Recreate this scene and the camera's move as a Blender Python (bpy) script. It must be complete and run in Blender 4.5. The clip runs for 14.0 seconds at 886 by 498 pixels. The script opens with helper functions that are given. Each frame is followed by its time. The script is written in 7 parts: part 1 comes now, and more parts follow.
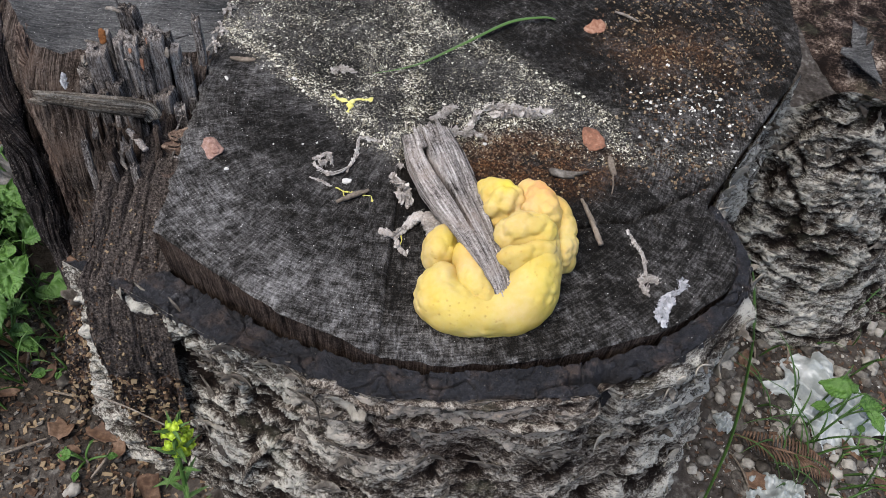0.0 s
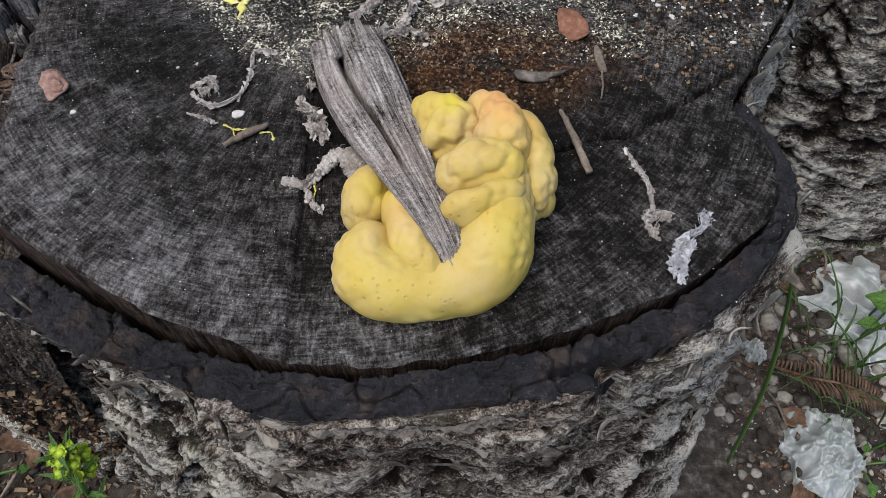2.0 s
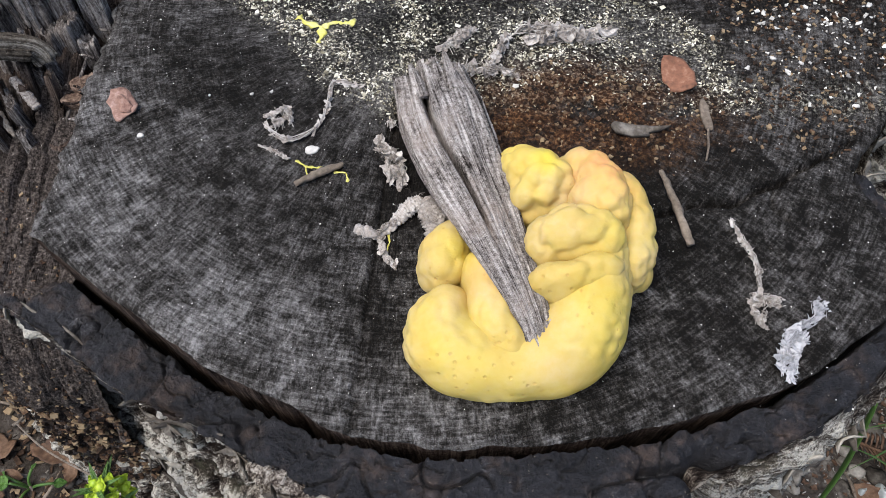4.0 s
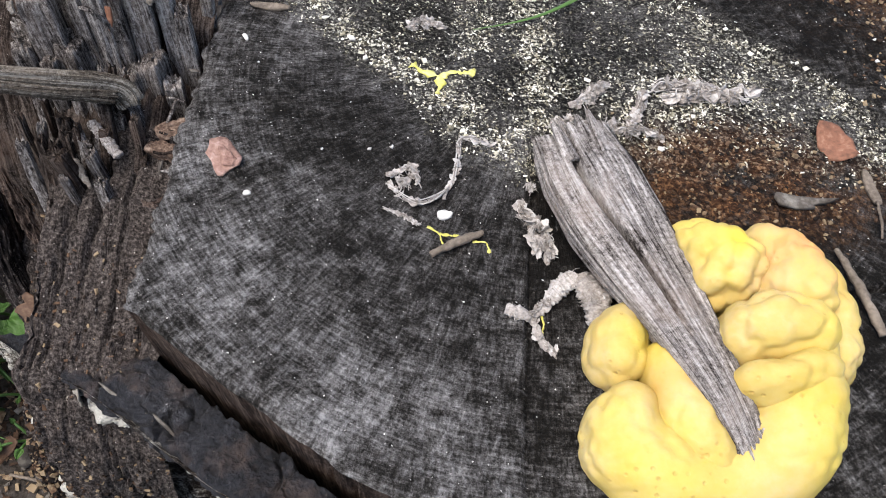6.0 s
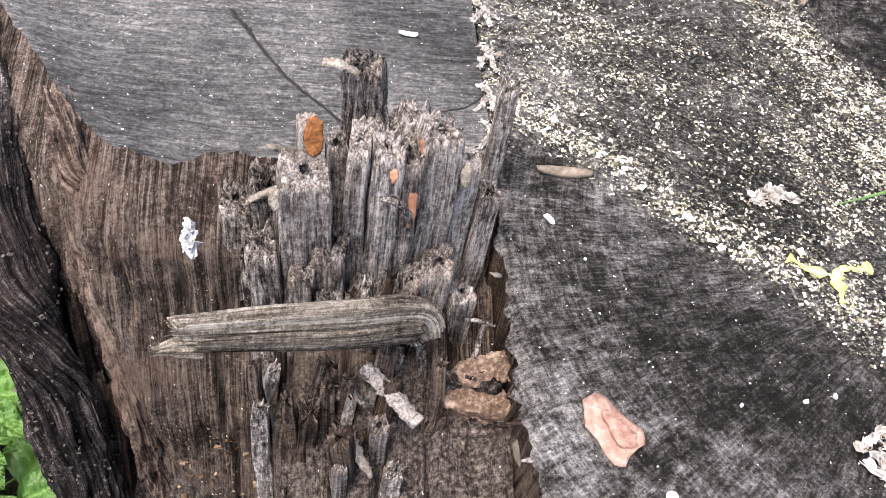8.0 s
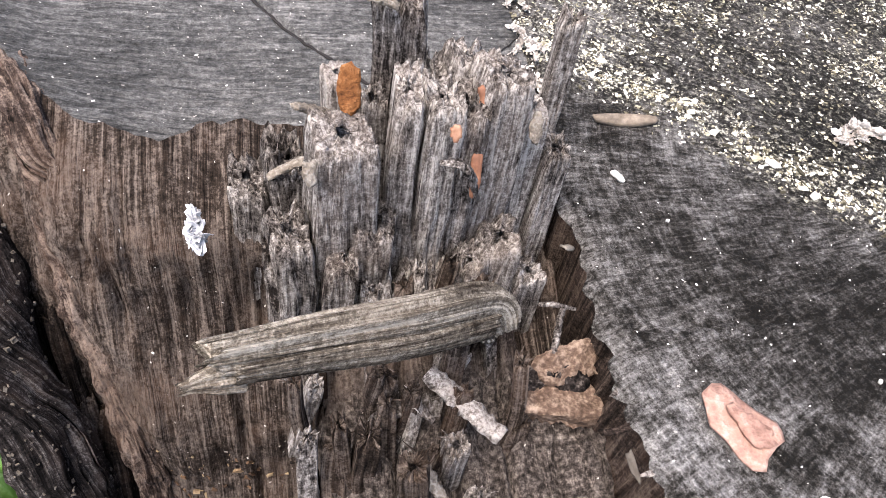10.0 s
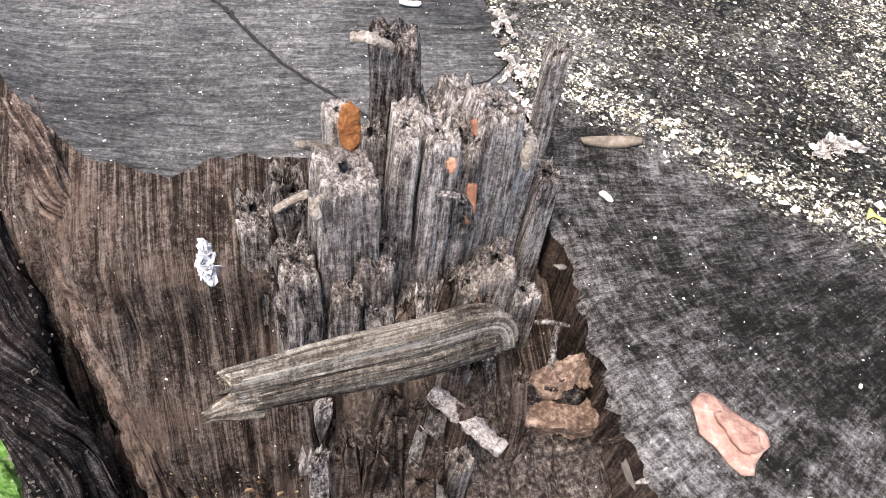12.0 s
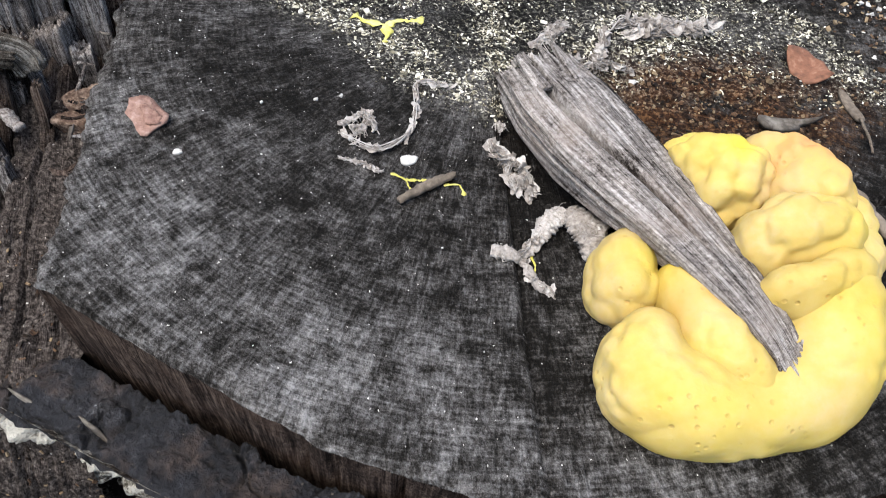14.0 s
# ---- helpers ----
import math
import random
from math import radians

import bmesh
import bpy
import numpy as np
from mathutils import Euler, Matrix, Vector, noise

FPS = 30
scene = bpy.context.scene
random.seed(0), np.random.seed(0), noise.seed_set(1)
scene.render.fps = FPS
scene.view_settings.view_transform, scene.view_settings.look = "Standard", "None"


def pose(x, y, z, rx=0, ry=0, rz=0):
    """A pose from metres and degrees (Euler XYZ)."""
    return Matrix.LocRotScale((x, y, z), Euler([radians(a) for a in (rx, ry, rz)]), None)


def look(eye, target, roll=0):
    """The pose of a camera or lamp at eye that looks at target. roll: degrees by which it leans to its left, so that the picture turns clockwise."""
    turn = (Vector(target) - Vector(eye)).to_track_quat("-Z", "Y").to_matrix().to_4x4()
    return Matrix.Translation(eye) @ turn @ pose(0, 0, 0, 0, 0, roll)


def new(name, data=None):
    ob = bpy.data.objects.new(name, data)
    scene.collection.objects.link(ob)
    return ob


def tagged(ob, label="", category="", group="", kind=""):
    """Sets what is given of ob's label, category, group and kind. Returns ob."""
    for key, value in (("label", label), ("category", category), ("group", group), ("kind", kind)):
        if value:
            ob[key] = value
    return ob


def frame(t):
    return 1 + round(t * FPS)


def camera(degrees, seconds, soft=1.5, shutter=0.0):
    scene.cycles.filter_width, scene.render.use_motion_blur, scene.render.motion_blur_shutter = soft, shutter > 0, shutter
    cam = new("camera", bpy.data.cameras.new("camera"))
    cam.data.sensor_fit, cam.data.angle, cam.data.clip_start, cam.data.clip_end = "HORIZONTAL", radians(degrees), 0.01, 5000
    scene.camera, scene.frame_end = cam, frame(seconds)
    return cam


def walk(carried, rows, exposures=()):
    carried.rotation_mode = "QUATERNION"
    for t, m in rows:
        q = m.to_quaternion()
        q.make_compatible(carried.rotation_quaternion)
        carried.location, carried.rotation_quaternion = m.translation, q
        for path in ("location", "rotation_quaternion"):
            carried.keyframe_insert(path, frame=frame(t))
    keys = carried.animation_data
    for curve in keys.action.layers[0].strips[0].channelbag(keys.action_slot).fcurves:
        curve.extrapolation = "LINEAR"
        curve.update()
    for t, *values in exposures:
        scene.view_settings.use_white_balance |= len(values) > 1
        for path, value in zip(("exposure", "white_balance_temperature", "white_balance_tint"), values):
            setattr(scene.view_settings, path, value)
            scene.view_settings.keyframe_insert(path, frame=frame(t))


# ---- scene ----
cam = camera(63.0, 14.0, soft=0.5, shutter=0.08)
PATH = [
    (0.0, (0.0059, 0.0003, 0.4500), (0.0497, 0.6051, -0.3452), 5.82),
    (0.5, (0.0055, 0.0182, 0.4335), (0.0555, 0.5854, -0.3885), 4.39),
    (1.0, (0.0205, 0.0462, 0.4209), (0.0560, 0.6385, -0.3841), 3.35),
    (1.5, (0.0318, 0.0586, 0.4001), (0.0643, 0.6355, -0.4161), 2.45),
    (2.0, (0.0343, 0.0621, 0.3907), (0.0646, 0.5572, -0.4777), 0.22),
    (2.5, (0.0225, 0.0623, 0.3941), (0.0072, 0.5780, -0.4625), -0.07),
    (3.0, (0.0149, 0.0898, 0.3964), (-0.0004, 0.5658, -0.4829), -0.98),
    (3.2, (0.0222, 0.0882, 0.3959), (0.0009, 0.5756, -0.4771), -1.01),
    (5.3, (0.0177, 0.0891, 0.3647), (0.0309, 0.5384, -0.4151), 3.80),
    (5.5, (0.0029, 0.0924, 0.3656), (0.0240, 0.5509, -0.4086), 4.73),
    (6.0, (-0.0290, 0.1096, 0.3655), (-0.0116, 0.5960, -0.3915), 4.73),
    (6.5, (-0.0729, 0.1327, 0.3684), (-0.0531, 0.6520, -0.3664), 5.67),
    (7.0, (-0.1103, 0.1509, 0.3532), (-0.0819, 0.6958, -0.3625), 6.55),
    (7.5, (-0.1289, 0.1773, 0.3361), (-0.0153, 0.8036, -0.4352), 10.67),
    (8.0, (-0.1391, 0.1873, 0.3190), (-0.0021, 0.8143, -0.4479), 11.90),
    (8.5, (-0.1411, 0.1949, 0.3006), (0.0180, 0.8123, -0.4698), 14.14),
    (9.0, (-0.1510, 0.2036, 0.3025), (0.0172, 0.7929, -0.4878), 13.43),
    (9.2, (-0.1502, 0.2066, 0.3017), (0.0238, 0.7888, -0.4925), 12.91),
    (11.3, (-0.1550, 0.2055, 0.2927), (0.0294, 0.8149, -0.4784), 10.54),
    (11.5, (-0.1547, 0.2057, 0.2976), (0.0052, 0.7989, -0.4915), 8.75),
    (12.0, (-0.1532, 0.2043, 0.3032), (0.0358, 0.8048, -0.4738), 10.06),
    (12.5, (-0.1416, 0.1884, 0.3109), (0.0235, 0.7827, -0.4762), 7.57),
    (13.0, (-0.0981, 0.1508, 0.3353), (-0.0083, 0.6893, -0.3803), 2.24),
    (13.5, (-0.0541, 0.1320, 0.3440), (0.0296, 0.6616, -0.3788), 4.01),
    (14.0, (-0.0376, 0.1027, 0.3310), (0.0641, 0.6351, -0.3875), 6.93),
]
LIGHTNESS = [(0.0, 0.9, 6450, 11), (0.5, 1.1, 6450, 11), (1.4, 0.9, 6450, 11), (2.0, 0.5, 6450, 11), (3.0, 1.0, 6400, 10), (5.5, 0.76, 6450, 12), (6.4, 1.72, 6550, 11), (7.2, 2.12, 6850, 15), (9.0, 2.08, 6850, 15), (12.3, 2.05, 6850, 14), (13.4, 1.66, 6550, 11), (14.0, 1.15, 6450, 9)]
walk(cam, [(t, look(eye, target, roll)) for t, eye, target, roll in PATH], LIGHTNESS)

# ---- light ----
world = bpy.data.worlds.new("overcast_sky")
scene.world = world
world.use_nodes = True
wn = world.node_tree
sky = wn.nodes.new("ShaderNodeTexSky")
sky.sky_type, sky.sun_disc = "NISHITA", False
sky.sun_elevation, sky.sun_rotation = radians(70), radians(-117)
sky.air_density, sky.dust_density = 1.0, 3.0
wn.links.new(sky.outputs[0], wn.nodes["Background"].inputs[0])
wn.nodes["Background"].inputs[1].default_value = 0.13
sun_data = bpy.data.lights.new("sun", "SUN")
sun_data.energy, sun_data.angle, sun_data.color = 1.9, radians(45), (1.0, 0.96, 0.90)
sun = new("sun", sun_data)
sun.matrix_world = look((-1.05, -0.28, 3.1), (0, 0.25, 0.2))


# ---- noise and mesh helpers ----
def lattice(ix, iy, iz, seed):
    h = (ix * 374761393 + iy * 668265263 + iz * 1103515245 + seed * 1274126177) & 0xFFFFFFFF
    h = ((h ^ (h >> 13)) * 1274126177) & 0xFFFFFFFF
    h = ((h ^ (h >> 15)) * 739982445) & 0xFFFFFFFF
    return ((h ^ (h >> 16)) & 0xFFFFFF) / float(0x800000) - 1.0


def vnoise(x, y, z=0.0, seed=0):
    """Smooth value noise, -1 to 1, of numpy arrays."""
    x, y, z = np.broadcast_arrays(np.asarray(x, float), np.asarray(y, float), np.asarray(z, float))
    fx, fy, fz = np.floor(x), np.floor(y), np.floor(z)
    ix, iy, iz = fx.astype(np.int64), fy.astype(np.int64), fz.astype(np.int64)
    u, v, w = x - fx, y - fy, z - fz
    u, v, w = u * u * (3 - 2 * u), v * v * (3 - 2 * v), w * w * (3 - 2 * w)
    out = 0.0
    for dx, a in ((0, 1 - u), (1, u)):
        for dy, b in ((0, 1 - v), (1, v)):
            for dz, c in ((0, 1 - w), (1, w)):
                out = out + a * b * c * lattice(ix + dx, iy + dy, iz + dz, seed)
    return out


def fbm(x, y, z=0.0, octaves=4, seed=0, gain=0.5):
    total, amp, size = 0.0, 1.0, 0.0
    for k in range(octaves):
        total = total + amp * vnoise(np.asarray(x) * 2.0 ** k + 7.3 * k, np.asarray(y) * 2.0 ** k - 3.1 * k, np.asarray(z) * 2.0 ** k, seed + k)
        size += amp
        amp *= gain
    return total / size


def smooth(a, b, x):
    t = np.clip((x - a) / (b - a), 0, 1)
    return t * t * (3 - 2 * t)


def spline(points, n, closed=False):
    """n points evenly along a smooth curve through the given ones."""
    p = np.array(points, float)
    k = len(p)
    idx = np.arange(k if closed else k - 1)
    take = (lambda i: p[i % k]) if closed else (lambda i: p[np.clip(i, 0, k - 1)])
    t = np.linspace(0, 1, 40, endpoint=False)[None, :, None]
    a, b, c, d = (take(idx + o)[:, None, :] for o in (-1, 0, 1, 2))
    q = 0.5 * (2 * b + (c - a) * t + (2 * a - 5 * b + 4 * c - d) * t ** 2 + (3 * b - a - 3 * c + d) * t ** 3)
    q = q.reshape(-1, p.shape[1])
    q = np.vstack([q, p[:1] if closed else p[-1:]])
    s = np.concatenate([[0], np.cumsum(np.linalg.norm(np.diff(q, axis=0), axis=1))])
    want = np.linspace(0, s[-1], n, endpoint=not closed)
    return np.stack([np.interp(want, s, q[:, j]) for j in range(p.shape[1])], 1)


def to_mesh(name, verts, faces, material, attrs=None, shade=True):
    me = bpy.data.meshes.new(name)
    co = np.ascontiguousarray(verts, np.float32)
    if isinstance(faces, np.ndarray):
        count, total = np.full(len(faces), faces.shape[1], np.int32), faces.size
        loops = np.ascontiguousarray(faces, np.int32).ravel()
    else:
        count = np.fromiter((len(q) for q in faces), np.int32, len(faces))
        total = int(count.sum())
        loops = np.fromiter((i for q in faces for i in q), np.int32, total)
    me.vertices.add(len(co))
    me.vertices.foreach_set("co", co.ravel())
    me.loops.add(total)
    me.loops.foreach_set("vertex_index", loops)
    me.polygons.add(len(count))
    me.polygons.foreach_set("loop_start", (np.cumsum(count) - count).astype(np.int32))
    me.polygons.foreach_set("use_smooth", np.full(len(count), shade, bool))
    me.update(calc_edges=True)
    me.validate()
    for key, values in (attrs or {}).items():
        me.attributes.new(key, "FLOAT", "POINT").data.foreach_set("value", np.asarray(values, np.float32).ravel())
    me.materials.append(material)
    return me


def grid_faces(n, m, wrap=False):
    i, j = np.meshgrid(np.arange(n if wrap else n - 1), np.arange(m - 1), indexing="ij")
    a, b = i * m + j, ((i + 1) % n) * m + j
    return np.stack([a, b, b + 1, a + 1], -1).reshape(-1, 4)


def sheet(name, P, material, parent=None, attrs=None, wrap=False, label="", flip=False):
    """A mesh object from an (n, m, 3) array of points."""
    n, m, _ = P.shape
    f = grid_faces(n, m, wrap)
    ob = new(name, to_mesh(name, P.reshape(-1, 3), f[:, ::-1] if flip else f, material, attrs))
    ob.parent = parent
    return tagged(ob, label)


def normals(P):
    du, dv = np.gradient(P, axis=0), np.gradient(P, axis=1)
    n = np.cross(du, dv)
    return n / np.maximum(np.linalg.norm(n, axis=-1, keepdims=True), 1e-12)


def part(name, me, parent=None, label=""):
    ob = new(name, me)
    ob.parent = parent
    return tagged(ob, label)


def thing(name, label, category, group="", kind="", at=(0, 0, 0)):
    ob = new(name)
    ob.empty_display_size = 0.01
    ob.location = at
    return tagged(ob, label, category, group, kind)


def line_distance(x, y, pts):
    """Distance of (x, y) arrays from a polyline."""
    best = np.full(np.shape(x), 9.0)
    for (ax, ay), (bx, by) in zip(pts[:-1], pts[1:]):
        dx, dy = bx - ax, by - ay
        t = np.clip(((x - ax) * dx + (y - ay) * dy) / (dx * dx + dy * dy), 0, 1)
        best = np.minimum(best, np.hypot(x - ax - t * dx, y - ay - t * dy))
    return best


def hull(n, square, aspect=1.0):
    """n points evenly round a rounded rectangle, from -1 to 1 both ways."""
    a = np.linspace(0, 2 * np.pi, 4001)
    x, y = np.sign(np.cos(a)) * np.abs(np.cos(a)) ** square, np.sign(np.sin(a)) * np.abs(np.sin(a)) ** square
    d = np.concatenate([[0], np.cumsum(np.hypot(np.diff(x), np.diff(y) * aspect))])
    w = np.linspace(0, d[-1], n, endpoint=False)
    return np.interp(w, d, x), np.interp(w, d, y)


def tube(points, radii, sides=7, flat=1.0, seed=0, rough=0.0):
    """Points and faces of a closed tube along a path."""
    p = np.asarray(points, float)
    r = np.broadcast_to(np.asarray(radii, float), (len(p),))
    t = np.gradient(p, axis=0)
    t /= np.maximum(np.linalg.norm(t, axis=1, keepdims=True), 1e-12)
    up = np.tile([0.0, 0.0, 1.0], (len(p), 1))
    up[np.abs(t[:, 2]) > 0.9] = (1, 0, 0)
    a = np.cross(t, up)
    a /= np.linalg.norm(a, axis=1, keepdims=True)
    b = np.cross(a, t)
    ang = np.linspace(0, 2 * np.pi, sides, endpoint=False)
    R = r[:, None] * np.ones(sides)
    if rough:
        R = R * (1 + rough * vnoise(np.arange(len(p))[:, None] * 0.7, np.cos(ang) * 2 + 5, np.sin(ang) * 2 + seed * 3.7, seed))
    P = p[:, None] + R[..., None] * (np.cos(ang)[None, :, None] * a[:, None] + flat * np.sin(ang)[None, :, None] * b[:, None])
    v = np.vstack([P.reshape(-1, 3), p[:1], p[-1:]])
    f = []
    n = len(p)
    for i in range(n - 1):
        for j in range(sides):
            k = (j + 1) % sides
            f.append((i * sides + j, i * sides + k, (i + 1) * sides + k, (i + 1) * sides + j))
    for j in range(sides):
        k = (j + 1) % sides
        f.append((n * sides, k, j))
        f.append((n * sides + 1, (n - 1) * sides + j, (n - 1) * sides + k))
    return v, f


def gather(pieces):
    """Many (verts, faces) as one."""
    V, Fs, o = [], [], 0
    for v, f in pieces:
        V.append(np.asarray(v, float))
        Fs += [tuple(i + o for i in q) for q in f]
        o += len(v)
    return np.vstack(V), Fs


# ---- materials ----
class Nodes:
    """Short hands for a node material."""

    def __init__(self, name, rough=0.85, spec=0.3):
        self.mat = bpy.data.materials.new(name)
        self.mat.use_nodes = True
        self.tree = self.mat.node_tree
        self.bsdf = self.tree.nodes["Principled BSDF"]
        self.bsdf.inputs["Roughness"].default_value = rough
        self.bsdf.inputs["Specular IOR Level"].default_value = spec

    def add(self, kind, values=None, out=0, operation="", feature="", attribute_name=""):
        n = self.tree.nodes.new("ShaderNode" + kind)
        if operation:
            n.operation = operation
        if feature:
            n.feature = feature
        if attribute_name:
            n.attribute_name = attribute_name
        for k, v in (values or {}).items():
            if isinstance(v, bpy.types.NodeSocket):
                self.tree.links.new(v, n.inputs[k])
            else:
                n.inputs[k].default_value = v
        return n.outputs[out]

    def place(self):
        return self.add("NewGeometry")

    def attr(self, name):
        return self.add("Attribute", out=2, attribute_name=name)

    def math(self, op, a, b=0.0, c=0.0):
        return self.add("Math", {0: a, 1: b, 2: c}, operation=op)

    def scaled(self, vec, s, turn=(0, 0, 0), move=(0, 0, 0)):
        return self.add("Mapping", {"Vector": vec, "Scale": s, "Rotation": turn, "Location": move})

    def noise(self, vec, scale, detail=4.0, rough=0.55, warp=0.0):
        return self.add("TexNoise", {"Vector": vec, "Scale": scale, "Detail": detail, "Roughness": rough, "Distortion": warp})

    def cells(self, vec, scale, feature="F1", out=0):
        return self.add("TexVoronoi", {"Vector": vec, "Scale": scale}, out=out, feature=feature)

    def span(self, v, a, b, lo=0.0, hi=1.0):
        return self.add("MapRange", {"Value": v, "From Min": a, "From Max": b, "To Min": lo, "To Max": hi})

    def ramp(self, fac, stops):
        n = self.tree.nodes.new("ShaderNodeValToRGB")
        self.tree.links.new(fac, n.inputs[0])
        e = n.color_ramp.elements
        while len(e) < len(stops):
            e.new(0.5)
        for el, (pos, col) in zip(e, stops):
            el.position, el.color = pos, (*col, 1.0)
        return n.outputs[0]

    def mix(self, fac, a, b, blend="MIX"):
        n = self.tree.nodes.new("ShaderNodeMix")
        n.data_type, n.blend_type = "RGBA", blend
        for k, v in ((0, fac), (6, a), (7, b)):
            if isinstance(v, bpy.types.NodeSocket):
                self.tree.links.new(v, n.inputs[k])
            else:
                n.inputs[k].default_value = (*v, 1.0) if isinstance(v, tuple) else v
        return n.outputs[2]

    def polar(self, centre, arc, radial):
        """Coordinates round the pith: turn times arc, radius times radial, height."""
        v = self.add("VectorMath", {0: self.place(), 1: (centre[0], centre[1], 0)}, operation="SUBTRACT")
        s = self.tree.nodes.new("ShaderNodeSeparateXYZ")
        self.tree.links.new(v, s.inputs[0])
        turn = self.math("ARCTAN2", s.outputs[0], self.math("MULTIPLY", s.outputs[1], -1.0))
        r = self.math("SQRT", self.math("ADD", self.math("MULTIPLY", s.outputs[0], s.outputs[0]), self.math("MULTIPLY", s.outputs[1], s.outputs[1])))
        return self.add("CombineXYZ", {0: self.math("MULTIPLY", turn, arc), 1: self.math("MULTIPLY", r, radial), 2: 0.0}), r

    def finish(self, colour, height=None, strength=0.6, distance=0.0006, rough=None):
        self.link(colour, "Base Color")
        if rough is not None:
            self.link(rough, "Roughness")
        if height is not None:
            b = self.add("Bump", {"Height": height, "Strength": strength, "Distance": distance})
            self.link(b, "Normal")
        return self.mat

    def link(self, v, key):
        if isinstance(v, bpy.types.NodeSocket):
            self.tree.links.new(v, self.bsdf.inputs[key])
        elif isinstance(v, tuple):
            self.bsdf.inputs[key].default_value = (*v, 1.0)
        else:
            self.bsdf.inputs[key].default_value = v


PITH = (0.005, 0.287)


def cut_wood():
    m = Nodes("weathered_end_grain", 0.9, 0.04)
    dash, r = m.polar(PITH, 130.0, 210.0)
    streak, _ = m.polar(PITH, 260.0, 60.0)
    rings, _ = m.polar(PITH, 14.0, 1000.0)
    saw = m.scaled(m.place(), (90, 1100, 200), (0, 0, radians(20)))
    a = m.noise(dash, 1.0, 4.0, 0.6, 0.4)
    k = m.noise(streak, 1.0, 4.0, 0.6)
    b = m.noise(rings, 1.0, 3.0, 0.6)
    c = m.noise(saw, 1.0, 3.0, 0.6)
    big = m.noise(m.place(), 34.0, 5.0, 0.62)
    fine = m.noise(m.place(), 1300.0, 3.0, 0.7)
    tone = m.attr("tone")
    grit = m.noise(m.place(), 3300.0, 2.0, 0.7)
    v = m.math("ADD", m.math("MULTIPLY", m.math("SUBTRACT", a, 0.5), 0.85), m.math("MULTIPLY", m.math("SUBTRACT", b, 0.5), m.span(r, 0.05, 0.12, 0.35, 1.0)))
    blotch, _ = m.polar(PITH, 36.0, 190.0)
    v = m.math("ADD", v, m.math("MULTIPLY", m.math("SUBTRACT", m.noise(blotch, 1.0, 5.0, 0.6, 0.6), 0.5), 0.95))
    v = m.math("ADD", v, m.math("MULTIPLY", m.math("SUBTRACT", k, 0.5), 0.18))
    v = m.math("ADD", v, m.math("MULTIPLY", m.math("SUBTRACT", c, 0.5), 0.15))
    v = m.math("ADD", v, m.math("MULTIPLY", m.math("SUBTRACT", m.noise(m.place(), 170.0, 4.0, 0.65), 0.5), 0.8))
    v = m.math("ADD", v, m.math("MULTIPLY", m.math("SUBTRACT", fine, 0.5), 0.95))
    v = m.math("ADD", v, m.math("MULTIPLY", m.math("SUBTRACT", grit, 0.5), 0.8))
    v = m.math("ADD", v, m.math("MULTIPLY", m.math("SUBTRACT", big, 0.5), 1.1))
    v = m.math("ADD", v, m.math("MULTIPLY", tone, 0.55))
    col = m.ramp(v, [(0.06, (0.007, 0.0063, 0.0056)), (0.28, (0.024, 0.022, 0.020)), (0.46, (0.058, 0.055, 0.052)),
                     (0.70, (0.128, 0.124, 0.120)), (1.0, (0.25, 0.244, 0.235))])
    warm = m.noise(m.place(), 60.0, 4.0, 0.7)
    rust = m.math("MULTIPLY", m.attr("rust"), m.span(warm, 0.4, 0.55))
    col = m.mix(rust, col, m.ramp(m.noise(m.place(), 700.0, 4.0, 0.7), [(0.35, (0.012, 0.007, 0.005)), (0.5, (0.05, 0.024, 0.013)), (0.68, (0.24, 0.13, 0.06))]))
    col = m.mix(m.math("MULTIPLY", m.attr("dust"), m.span(m.noise(m.place(), 700.0, 5.0, 0.75), 0.5, 0.6)), col, m.ramp(fine, [(0.40, (0.035, 0.034, 0.026)), (0.60, (0.56, 0.54, 0.45))]))
    h = m.math("ADD", m.math("MULTIPLY", a, 0.8), m.math("MULTIPLY", b, 0.5))
    h = m.math("ADD", h, m.math("MULTIPLY", fine, 0.7))
    return m.finish(col, h, 1.0, 0.0013, m.span(a, 0.3, 0.7, 0.62, 0.92))


def back_wood():
    m = Nodes("grey_sawn_wood", 0.85, 0.06)
    wav = m.scaled(m.place(), (110, 640, 60))
    a = m.noise(wav, 1.0, 5.0, 0.6, 1.2)
    fine = m.noise(m.place(), 900.0, 3.0, 0.65)
    big = m.noise(m.place(), 22.0, 4.0, 0.6)
    v = m.math("ADD", m.math("ADD", m.math("MULTIPLY", a, 0.7), m.math("MULTIPLY", fine, 0.6)), m.math("MULTIPLY", big, 0.55))
    v = m.math("ADD", v, m.math("MULTIPLY", m.math("SUBTRACT", m.noise(m.place(), 3000.0, 2.0, 0.7), 0.5), 0.4))
    col = m.ramp(m.span(v, 0.68, 1.18), [(0.0, (0.012, 0.012, 0.012)), (0.4, (0.042, 0.042, 0.041)), (0.7, (0.088, 0.087, 0.085)), (1.0, (0.17, 0.167, 0.16))])
    return m.finish(col, m.math("ADD", m.math("MULTIPLY", a, 1.0), m.math("MULTIPLY", fine, 0.4)), 0.9, 0.001)


